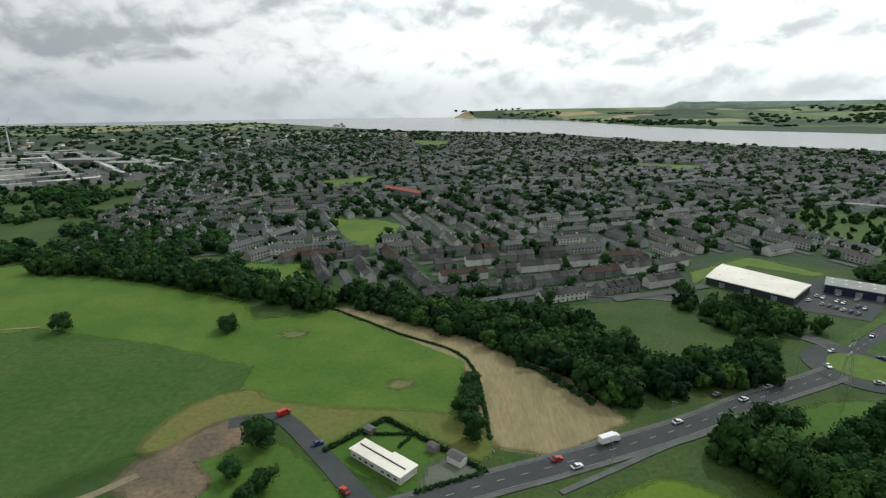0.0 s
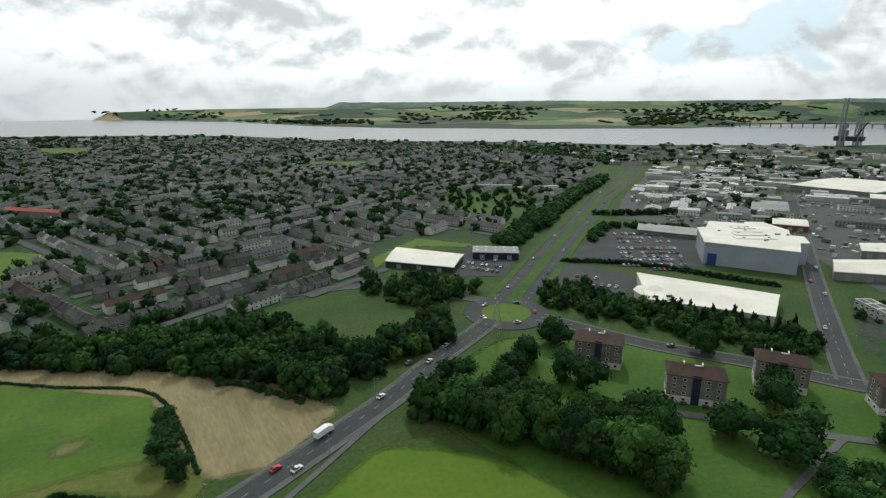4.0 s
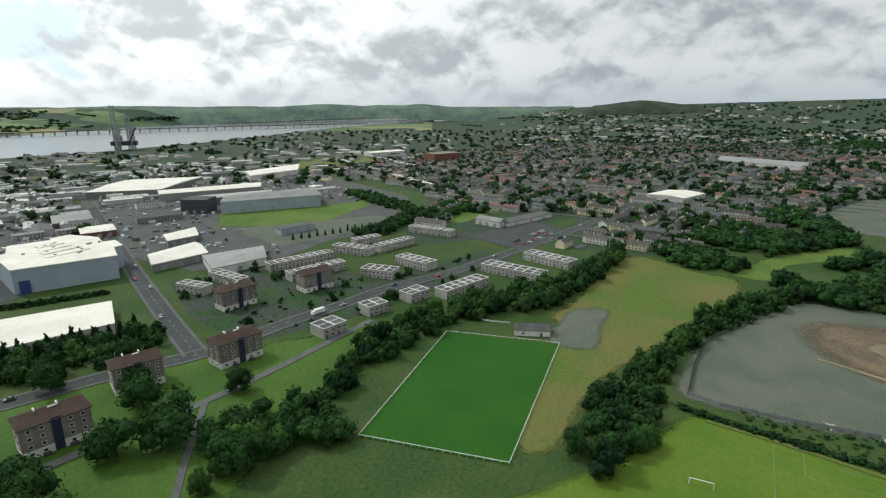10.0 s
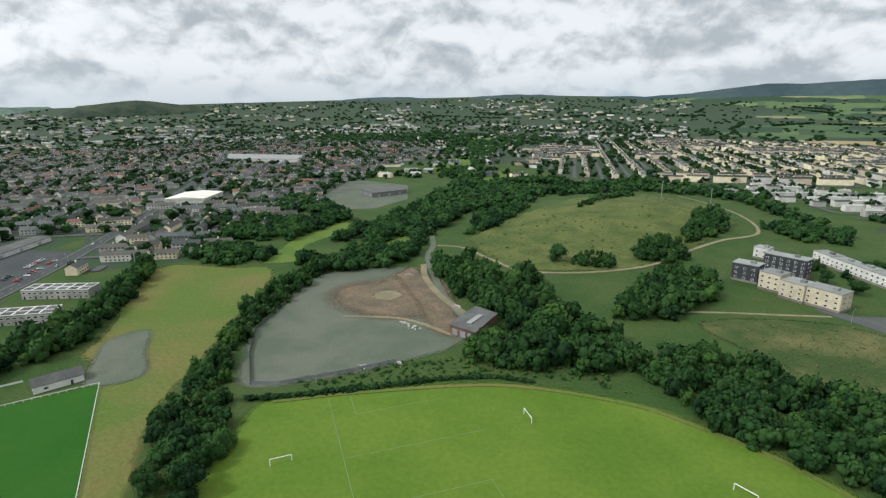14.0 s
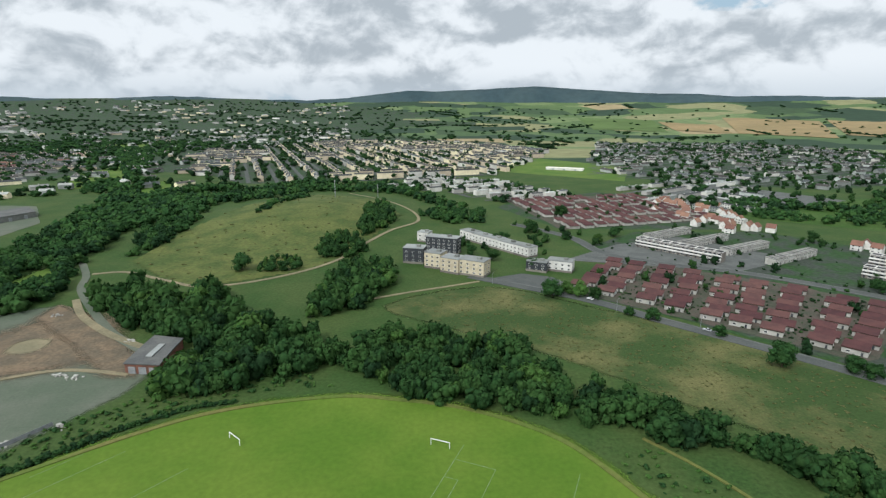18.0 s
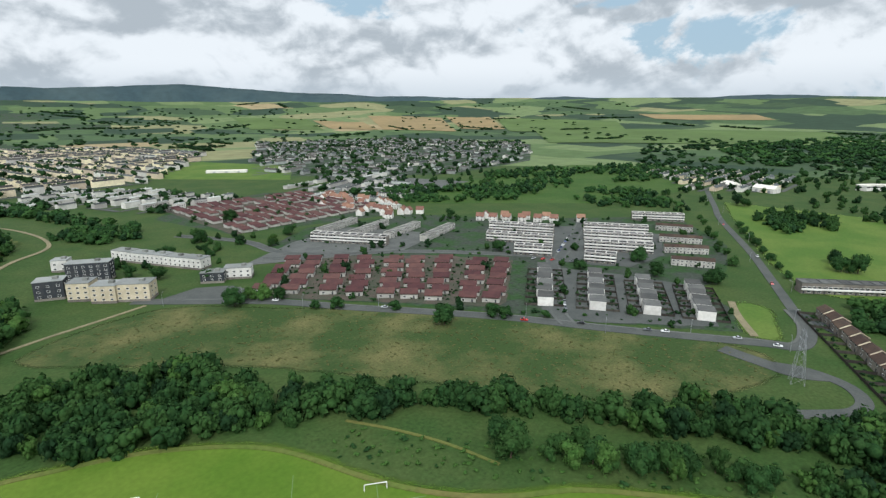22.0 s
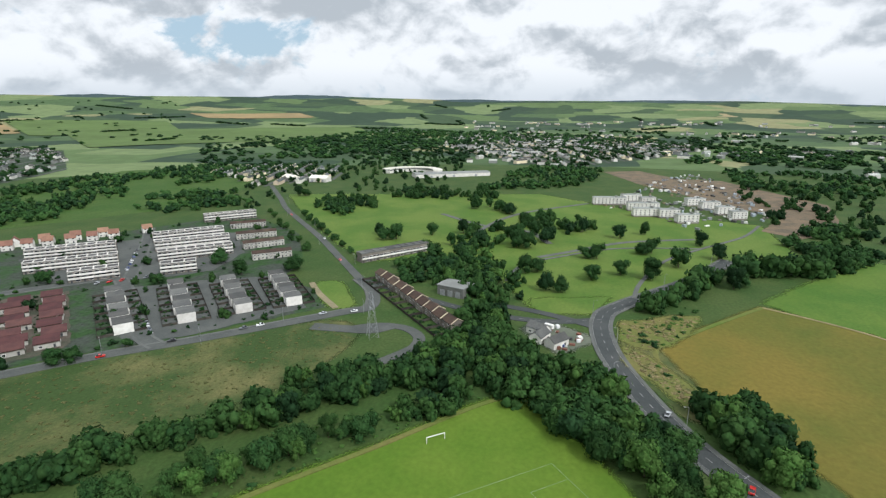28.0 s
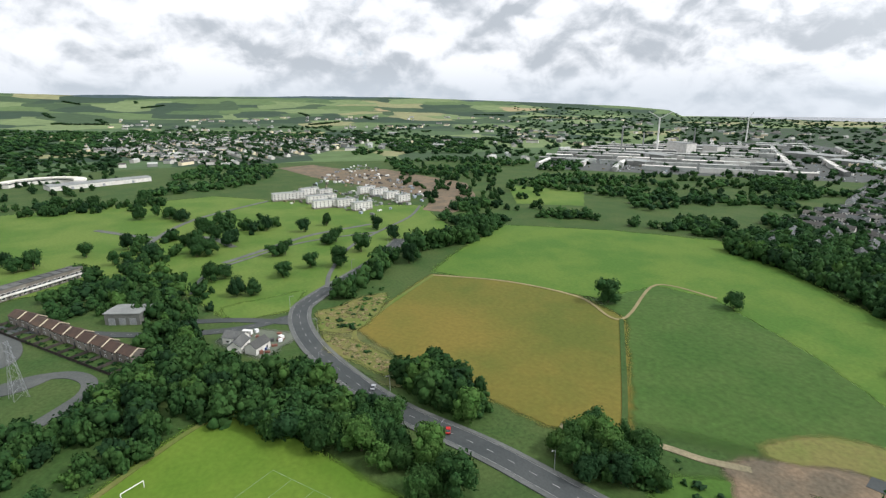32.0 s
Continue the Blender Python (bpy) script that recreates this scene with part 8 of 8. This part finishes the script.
for x, y, p, k in [(60, 172, "white", "lorry"), (39, 162, "red", "car"), (45, 158, "white", "car"), (90, 184, "white", "car"), (115, 204, "grey", "car"), (124, 200, "white", "car"), (140, 210, "silver", "car"), (-163, 71, "red", "car"), (-205, 54, "silver", "car")]:
    vehicle(x, y, 0.42 if x > 0 else 2.7, p, k, "on the grey main road")
vehicle(-64, 192, 0.8, "red", "van", "parked at the end of the lane")
vehicle(-46, 172, 0.6, "blue", "car", "parked beside the garden hedge")
vehicle(-32, 147, 2.3, "red", "car", "on the dark lane")
for t, s in [(0.03, 9), (0.08, -9), (0.12, 9), (0.16, -8), (0.22, 9), (0.3, -9), (0.36, 9), (0.45, -9), (0.55, 9)]:
    on_road(DUAL, t, s)
for t, s in [(0.06, 2), (0.1, -2), (0.15, 2.2), (0.2, -2), (0.24, 2), (0.27, -2), (0.33, 2), (0.4, -2), (0.46, 2), (0.52, -2), (0.6, 2)]:
    on_road(MAIN, t, s)
for t, s in [(0.1, 3), (0.2, -3), (0.24, 3), (0.3, -3), (0.35, 3), (0.45, -3), (0.5, 3), (0.62, -3)]:
    on_road(ROAD_C, t, s)
for t, s in [(0.2, 2), (0.3, -2), (0.36, 3), (0.55, -2), (0.62, 3), (0.7, 3), (0.72, 3), (0.8, 3), (0.84, -2)]:
    on_road(NORTH, t, s)
for t, s in [(0.1, 2), (0.25, -2), (0.5, 2)]:
    on_road(ROAD_E, t, s)
for k in range(5):
    a = 0.5 + k * 1.3
    vehicle(195 + 16.5 * math.cos(a), 228 + 16.5 * math.sin(a), a + 1.57, where="going round the roundabout")
vehicle(312, 22, 2.2, "white", "lorry", "parked beside the houses")


def bays(a, b, n, turn, fill, rows=1, gap=6):
    u = Vector((b[0] - a[0], b[1] - a[1])) / max(1, n - 1)
    v = Vector((-u.y, u.x)).normalized() * gap
    for r in range(rows):
        for k in range(n):
            if car_rng.random() < fill:
                p = Vector(a) + u * k + v * r
                vehicle(p.x, p.y, turn + car_rng.choice([0, math.pi]), group="parked cars")


bays((330, 252), (368, 226), 14, 0.95, 0.75)
bays((340, 262), (378, 236), 14, 0.95, 0.8)
bays((356, 276), (394, 250), 14, 0.95, 0.75)
bays((366, 286), (404, 260), 14, 0.95, 0.8)
bays((384, 300), (420, 276), 13, 0.95, 0.7)
bays((394, 310), (430, 286), 13, 0.95, 0.6)
bays((322, 244), (360, 218), 14, 0.95, 0.7)
bays((404, 322), (440, 298), 13, 0.95, 0.6)
bays((348, 268), (386, 242), 14, 0.95, 0.5)
bays((-308, -300), (-326, -276), 5, 0.2, 0.8)
bays((-330, -330), (-352, -348), 6, 0.9, 0.7)
bays((224, 318), (240, 292), 9, 0.55, 0.8)
bays((236, 322), (250, 300), 8, 0.55, 0.8)
bays((248, 330), (258, 312), 7, 0.55, 0.6)
bays((270, 240), (285, 222), 6, 0.4, 0.7)
bays((280, 252), (296, 232), 7, 0.4, 0.6)
bays((450, -150), (486, -190), 13, 0.7, 0.7)
bays((462, -146), (498, -186), 13, 0.7, 0.7)
bays((-335, -300), (-395, -338), 14, 0.9, 0.6)
bays((-240, -205), (-252, -217), 4, 0.75, 0.8)

# ------------------------------------------------------------ lamps, pylons, masts and turbines
LAMP = {}


def street_lamp(x, y, turn):
    m = Matrix.Translation((x, y, height(x, y))) @ Matrix.Rotation(turn, 4, "Z")
    if LAMP:
        return copy_thing(LAMP[0], m)
    ob = thing("street_lamp", m, "tall grey street lamp with a bent arm", "street lamp", "street lamps")
    part("pole", tube(bmesh.new(), (0, 0, 0), (0, 0, 8), 0.13, 0.08, 6), "steel", ob)
    part("arm", tube(bmesh.new(), (0, 0, 8), (1.6, 0, 8.5), 0.07, 0.05, 6), "steel", ob)
    part("lamp_head", boxes((1.8, 0, 8.4, 0.8, 0.3, 0.18)), "pale_roof", ob)
    LAMP[0] = ob
    return ob


for path, n, off in ((ROAD_A, 18, 6.5), (MAIN, 16, 6.5), (NORTH, 10, 6), (ROAD_C, 8, 6.5), (ROAD_E, 7, 6.5)):
    for k in range(n):
        x, y, h = along(path, (k + 0.5) / n, off if k % 2 else -off)
        street_lamp(x, y, h + (-1.57 if k % 2 else 1.57))


def lattice(name, x, y, h, w, label, category, arms=(), top=0.12, sub=7, bar=0.11, mat="steel"):
    """A four-legged lattice tower with cross bracing, and arms at given heights."""
    ob = thing(name, Matrix.Translation((x, y, height(x, y))) @ Matrix.Rotation(0.6, 4, "Z"), label, category)
    corner = [(-1, -1), (1, -1), (1, 1), (-1, 1)]
    for sx, sy in corner:
        part("leg", beam(bmesh.new(), (sx * w / 2, sy * w / 2, 0), (sx * w / 2 * top, sy * w / 2 * top, h), bar), mat, ob)
    bm = bmesh.new()
    for k in range(sub):
        z0, z1 = h * k / sub, h * (k + 1) / sub
        w0, w1 = (w / 2 * (1 - (1 - top) * z / h) for z in (z0, z1))
        for i in range(4):
            a, b = corner[i], corner[(i + 1) % 4]
            beam(bm, (a[0] * w0, a[1] * w0, z0), (b[0] * w1, b[1] * w1, z1), bar * 0.5)
            beam(bm, (b[0] * w0, b[1] * w0, z0), (a[0] * w1, a[1] * w1, z1), bar * 0.5)
    part("bracing", bm, mat, ob)
    for z, L in arms:
        bm = bmesh.new()
        for s in (-1, 1):
            beam(bm, (0, 0, z + 0.6), (s * L, 0, z), 0.16)
            beam(bm, (s * 0.8, 0, z - 0.7), (s * L, 0, z), 0.14)
        part("cross_arm", bm, mat, ob)
    return ob


lattice("pylon", -257, -85, 26, 5.5, "grey steel lattice power pylon", "pylon", ((16, 5), (20, 6), (24, 4.5)))
lattice("pylon", 172, 209, 24, 4.5, "grey steel lattice mast by the roundabout", "pylon", ((17, 4), (21, 4)))
for x, y, h in [(120, -700, 22), (64, -690, 20), (395, -205, 18)]:
    ob = thing("mast", Matrix.Translation((x, y, height(x, y))), "slim grey communications mast", "mast")
    part("pole", tube(bmesh.new(), (0, 0, 0), (0, 0, h), 0.5, 0.3, 8), "steel", ob)
    part("antenna", boxes((0.6, 0, h - 3, 0.3, 0.4, 2.6), (-0.6, 0, h - 3, 0.3, 0.4, 2.6)), "pale_roof", ob)


def turbine(x, y, h, turn, spin):
    ob = thing("wind_turbine", Matrix.Translation((x, y, height(x, y))) @ Matrix.Rotation(turn, 4, "Z"), "tall white three-bladed wind turbine", "wind turbine", "wind turbines")
    part("tower", tube(bmesh.new(), (0, 0, -2), (0, 0, h), 2.6, 1.5, 12), "trim", ob)
    part("nacelle", boxes((0, 1.5, h - 1, 3, 8, 3)), "trim", ob)
    for k in range(3):
        a = spin + k * 2.0944
        part("blade", beam(bmesh.new(), (0, -3.5, h + 0.6), (math.cos(a) * h * 0.38, -3.5, h + 0.6 + math.sin(a) * h * 0.38), 1.2), "trim", ob)
    part("hub", boxes((0, -3.2, h - 0.6, 2.2, 2.4, 2.4)), "trim", ob)


turbine(*at(314.3, 1400), 80, radians(45), 0.5)
turbine(*at(321.8, 1900), 66, radians(40), 1.1)
for a, r, h in [(311, 1330, 62), (317.5, 1700, 45), (313, 1500, 40)]:
    x, y = at(a, r)
    ob = thing("chimney_stack", Matrix.Translation((x, y, 0)), "slim pale factory chimney stack", "chimney", "factory chimneys")
    part("stack", tube(bmesh.new(), (0, 0, -1), (0, 0, h), 2.2, 1.6, 12), "pale_roof", ob)
    part("rim", tube(bmesh.new(), (0, 0, h), (0, 0, h + 1.2), 2.0, 2.0, 12), "steel", ob)
for x, y, w, d, h in [(-960, 1010, 60, 30, 26), (-930, 1080, 40, 26, 18), (-900, 880, 80, 40, 10), (-1010, 1120, 90, 40, 12), (-820, 760, 60, 30, 9), (-760, 1180, 110, 50, 10), (-640, 1120, 90, 40, 9)]:
    shed([(x - w / 2, y - d / 2), (x + w / 2, y - d / 2), (x + w / 2, y + d / 2), (x - w / 2, y + d / 2)], h, "white_wall" if h > 12 else "grey_wall", "pale_roof", "pale factory building with flat roof", "factory", 0.6)

# the oil rigs berthed at the shore and the two long bridges
rx, ry = at(69.2, 1900)
for dx, dy, h in ((0, 0, 128), (14, -34, 100), (-18, -52, 72), (-40, -20, 60)):
    lattice("rig_leg", rx + dx, ry + dy, h, 11, "dark lattice leg of a berthed oil rig", "oil rig", top=0.8, sub=12, bar=1.4, mat="steel")
ob = thing("oil_rig", Matrix.Translation((rx - 8, ry - 25, 14)), "dark oil rig hull berthed at the quay", "oil rig")
part("hull", boxes((0, 0, 0, 40, 66, 12, 0.2)), "dark_steel", ob)
part("house", boxes((10, 18, 12, 18, 18, 16, 0.2)), "pale_roof", ob)
part("crane", beam(bmesh.new(), (-14, -20, 12), (-46, -52, 52), 2.5), "dark_steel", ob)


def bridge(name, az0, el0, az1, el1, piers, label, z=14):
    p0 = [at(az0 + (az1 - az0) * k / piers, EYE / math.tan(radians(-(el0 + (el1 - el0) * k / piers)))) for k in range(piers + 1)]
    ob = thing(name, Matrix.Translation((0, 0, 0)), label, "bridge")
    for k in range(piers + 1):
        x, y = p0[k]
        w = water_level(math.degrees(math.atan2(x, y)), math.hypot(x, y))
        part("pier", boxes((x, y, w - 2, 5, 5, z + 2)), "pale_roof", ob)
        if k:
            part("deck", beam(bmesh.new(), (*p0[k - 1], last + z + 1.5), (x, y, w + z + 1.5), 4), "grey_roof", ob)
        last = w


bridge("road_bridge", 60, -2.25, 92, -1.85, 40, "long low road bridge on slender piers")
bridge("rail_bridge", 78, -1.60, 97, -1.46, 46, "long rail bridge across the firth", 12)

# ------------------------------------------------------------ walls and yards round the gravel lot
fence_run([(188, -139), (212, -158), (236, -182), (258, -230)], 2.2, "gravel", "grey concrete wall along the gravel lot", 0.3, 5, "boundary_wall")
fence_run([(188, -139), (177, -146), (160, -168), (146, -190)], 2.0, "steel", "pale steel panel fence beside the gravel lot", 0.15, 3, "steel_fence")
clut = random.Random(17)
for k in range(26):
    x, y = clut.uniform(-288, -258), clut.uniform(-2, 24)
    if inside([(-283, -6), (-254, 14), (-276, 30), (-296, 4)], x, y):
        ob = thing("scrap_pile", Matrix.Translation((x, y, 0.2)) @ Matrix.Rotation(clut.uniform(0, 3), 4, "Z"), "heap of coloured scrap in the yard", "scrap", "scrap heaps")
        part("crate", boxes((0, 0, 0, clut.uniform(1, 3), clut.uniform(1, 2.5), clut.uniform(0.6, 1.8))), clut.choice(["trim", "paint_blue", "brick", "steel", "paint_white", "grey_roof"]), ob)
        part("board", boxes((0.6, 0.9, 0, 2.2, 0.4, 0.5)), clut.choice(["trim", "brick", "fence"]), ob)
for x, y, t in [(-282, 2, 0.4), (-286, 8, 1.0), (-279, -1, 0.4)]:
    ob = thing("caravan", Matrix.Translation((x, y, 0.2)) @ Matrix.Rotation(t, 4, "Z"), "white touring caravan in the yard", "caravan", "caravans")
    part("body", boxes((0, 0, 0.4, 5.2, 2.2, 2.1)), "trim", ob)
    part("window", boxes((0, -1.12, 1.3, 2.2, 0.06, 0.7)), "glass", ob)
    for s in (-0.6, 0.6):
        part("wheel", tube(bmesh.new(), (s, -1.1, 0.3), (s, 1.1, 0.3), 0.3, 0.3, 10), "rubber", ob)

heap_rng = random.Random(23)
for x, y in [(170, -231), (162, -229), (158, -269), (220, -307), (155, -178), (143, -189)]:
    bm = bmesh.new()
    for k in range(14):
        a, q, w = heap_rng.uniform(0, 6.28), heap_rng.uniform(0, 2.6), heap_rng.uniform(0.5, 1.5)
        box(bm, q * math.cos(a) * 1.6, q * math.sin(a), -0.1, w, w * 0.7, max(0.3, 1.3 - 0.4 * q) * heap_rng.uniform(0.6, 1.1), a)
    ob = thing("rubble_heap", Matrix.Translation((x, y, height(x, y) + 0.2)), "heap of pale broken concrete on the gravel lot", "rubble", "rubble heaps")
    part("broken_slabs", bm, "pale_wall", ob)
fence_run([(288, -69), (282, -77), (278, -87)], 1.1, "trim", "white rail behind the football pitch", 0.14, 2.5, "white_rail")

# low shrubs and tufts on the scrubland and banks
tuft = random.Random(31)
rows = []
for x, y in scatter(SCRUB, 3.4, tuft, 0.5):
    if tuft.random() < 0.6 and clear_of_roads(x, y):
        h = tuft.uniform(0.2, 0.55)
        rows.append((x, y, h, h * tuft.uniform(2.5, 5.0), tuft.choice([0, 1, 1, 2, 2])))
for x, y in scatter(HILL, 9, tuft, 0.5):
    if tuft.random() < 0.3:
        h = tuft.uniform(0.5, 1.6)
        rows.append((x, y, h, h * tuft.uniform(1.5, 3), tuft.choice([0, 1, 2])))
M["straw"] = leaf_material("straw", (0.150, 0.150, 0.062), (0.105, 0.118, 0.044))
joined_trees("scrub_tufts", rows, ["straw", "straw", "straw"], "tufts of tall yellowing grass and low shrubs", "scrub", 2)
rows = []
for poly, step in (([(160, -150), (120, -190), (84, -210), (60, -218), (40, -216), (60, -232), (110, -222), (150, -186), (178, -150)], 4), ([(-62, -160), (-100, -120), (-165, -60), (-205, -20), (-212, -40), (-170, -84), (-130, -118), (-80, -172)], 5)):
    for x, y in scatter(poly, step, tuft, 0.5):
        h = tuft.uniform(0.6, 1.8)
        rows.append((x, y, h, h * tuft.uniform(1.2, 2.2), tuft.choice([0, 0, 1])))
STRAW_LOW = [(-269, 46), (-260, 53), (-245, 62), (-219, 71), (-215, 63), (-229, 57), (-240, 50), (-252, 45)]
STRAW_UP = [(-303, 50), (-304, 60), (-314, 76), (-318, 94), (-299, 85), (-275, 68), (-268, 57), (-276, 46)]
for x, y in scatter(STRAW_UP, 5, tuft, 0.5) + scatter(STRAW_LOW, 6, tuft, 0.5):
    if tuft.random() < 0.4 and clear_of_roads(x, y):
        h = tuft.uniform(0.8, 2.2)
        rows.append((x, y, h, h * tuft.uniform(1.2, 2.2), tuft.choice([0, 0, 1])))
joined_trees("bank_shrubs", rows, ["leaf_light", "leaf", "leaf"], "low green shrubs on the grassy bank", "scrub", 2)
for poly in (STRAW_LOW, STRAW_UP):
    sheet("dry_patch", poly, "yellow_grass", "patch of dry yellowed grass on the road bank", "verge", 0.13)
M["dry_straw"] = leaf_material("dry_straw", (0.260, 0.215, 0.110), (0.190, 0.165, 0.080))
rows = []
for x, y in scatter(STRAW_LOW, 1.6, tuft, 0.5) + scatter(STRAW_UP, 2.2, tuft, 0.5):
    if tuft.random() < 0.75 and clear_of_roads(x, y):
        h = tuft.uniform(0.5, 1.0)
        rows.append((x, y, h, h * tuft.uniform(2.4, 4.2), tuft.choice([0, 0, 1])))
joined_trees("straw_tufts", rows, ["dry_straw", "straw"], "tufts of dry straw-coloured grass on the road bank", "scrub", 2)
hedge([(36, 233), (44, 228), (52, 214), (62, 198)], 1.8, 3.4, "overgrown green hedge beside the stubble field")

# hedgerow trees and copses over the far farmland
rows = []
for k in range(210):
    a, r = tuft.uniform(-4, 360), tuft.uniform(1500, 4500)
    if -20 < by_heading(a) < 172 and r < 2900:
        continue
    if -44 <= by_heading(a) <= 104 and r < shore_range(a) + 60:
        continue
    x, y = at(a, r)
    h0 = tuft.uniform(0, 3.14)
    n = tuft.randrange(8, 22)
    for i in range(n):
        px, py = x + math.cos(h0) * i * 13 + tuft.uniform(-6, 6), y + math.sin(h0) * i * 13 + tuft.uniform(-4, 4)
        if math.hypot(px, py) < EDGE - 60:
            h = tuft.uniform(7, 13)
            rows.append((px, py, h, h * 2.3, tuft.choice([0, 1])))
joined_trees("hedgerow_trees", rows, LEAVES, "dark hedgerows and copses between the fields", "trees", 2)

# stacked goods, skips and containers in the yards, too many to count
yard = random.Random(41)
V, F, I = [], [], []
for poly, n in (([(430, 120), (470, 180), (540, 215), (760, 330), (1000, 380), (1160, 200), (1050, 60), (740, -20), (560, -20), (500, 40), (440, 70)], 620),
                ([(480, 300), (560, 430), (740, 530), (880, 600), (920, 480), (840, 390), (680, 310), (520, 225)], 620), ([(-861, 548), (-700, 700), (-500, 900), (-560, 1250), (-1000, 1550), (-1300, 1300), (-1100, 800)], 500),
                ([(-690, 70), (-560, 150), (-640, 260), (-1071, 285), (-900, 160)], 260)):
    for k in range(n * 3):
        x, y = yard.uniform(min(p[0] for p in poly), max(p[0] for p in poly)), yard.uniform(min(p[1] for p in poly), max(p[1] for p in poly))
        if not inside(poly, x, y) or not clear_of_roads(x, y) or yard.random() < 0.3 or inside(WAREHOUSE_LAWN, x, y) or 484 < x < 690 and -60 < y < 110:
            continue
        a, w, d, h = yard.uniform(0, 3.14), yard.uniform(1.5, 7), yard.uniform(1.5, 3), yard.uniform(1, 3.2)
        o = len(V)
        for z in (0, h):
            for px, py in ((-w, -d), (w, -d), (w, d), (-w, d)):
                V.append((x + (px * math.cos(a) - py * math.sin(a)) / 2, y + (px * math.sin(a) + py * math.cos(a)) / 2, height(x, y) + z))
        F += [(o, o + 1, o + 5, o + 4), (o + 1, o + 2, o + 6, o + 5), (o + 2, o + 3, o + 7, o + 6), (o + 3, o, o + 4, o + 7), (o + 4, o + 5, o + 6, o + 7)]
        I += [yard.choice([0, 0, 1, 2, 3, 4, 5, 6, 6])] * 5
tagged(new("yard_goods", raw_mesh("yard_goods", V, F, ["trim", "grey_roof", "steel_blue", "brown_wall", "dirt", "steel", "pale_roof"], I)), "stacked goods, vans and containers in the yards", "yard goods", kind="stuff")

# dark shrubs and hedges in the small gardens
rows = []
for poly, n in ((ESTATES["terraces"], 380), (ESTATES["villas"], 80), ([(-289, 46), (-316, 62), (-334, 92), (-318, 102), (-292, 82), (-262, 62), (-250, 49)], 22), ([(-150, 100), (-105, 116), (-60, 118), (-66, 134), (-110, 140), (-146, 124)], 60)):
    k = 0
    while k < n:
        x, y = yard.uniform(min(p[0] for p in poly), max(p[0] for p in poly)), yard.uniform(min(p[1] for p in poly), max(p[1] for p in poly))
        if inside(poly, x, y):
            k += 1
            if clear_of_roads(x, y):
                h = yard.uniform(0.8, 3.0)
                rows.append((x, y, h, h * yard.uniform(0.9, 1.8), yard.choice([0, 1, 1, 3])))
for a, b in [((-237, -219), (-292, -272)), ((-257, -195), (-312, -241)), ((-277, -171), (-326, -211)), ((-294, -147), (-343, -184))]:
    d = Vector((b[0] - a[0], b[1] - a[1]))
    v = Vector((-d.y, d.x)).normalized()
    for k in range(70):
        p = Vector(a) + d * yard.random() + v * yard.choice([-1, 1]) * yard.uniform(6.5, 12.5)
        h = yard.uniform(0.8, 2.2)
        rows.append((p.x, p.y, h, h * yard.uniform(0.9, 1.6), yard.choice([0, 1, 1])))
for k in range(420):
    t, u = yard.random(), yard.random()
    p = Vector((-103, -346)).lerp(Vector((-214, -243)), t).lerp(Vector((-152, -414)).lerp(Vector((-285, -311)), t), u)
    h = yard.uniform(0.8, 2.0)
    rows.append((p.x, p.y, h, h * yard.uniform(0.9, 1.8), yard.choice([0, 1, 1, 3])))
mt, lt = stand((-355, -114), (-269, -45))
for k in range(90):
    p = mt @ Vector((yard.uniform(-lt / 2, lt / 2), yard.uniform(-9, -1.5), 0))
    h = yard.uniform(0.7, 1.8)
    rows.append((p.x, p.y, h, h * yard.uniform(0.9, 1.8), yard.choice([0, 1, 1])))
joined_trees("garden_shrubs", rows, LEAVES, "dark shrubs and hedges in small gardens", "shrubs", 2)
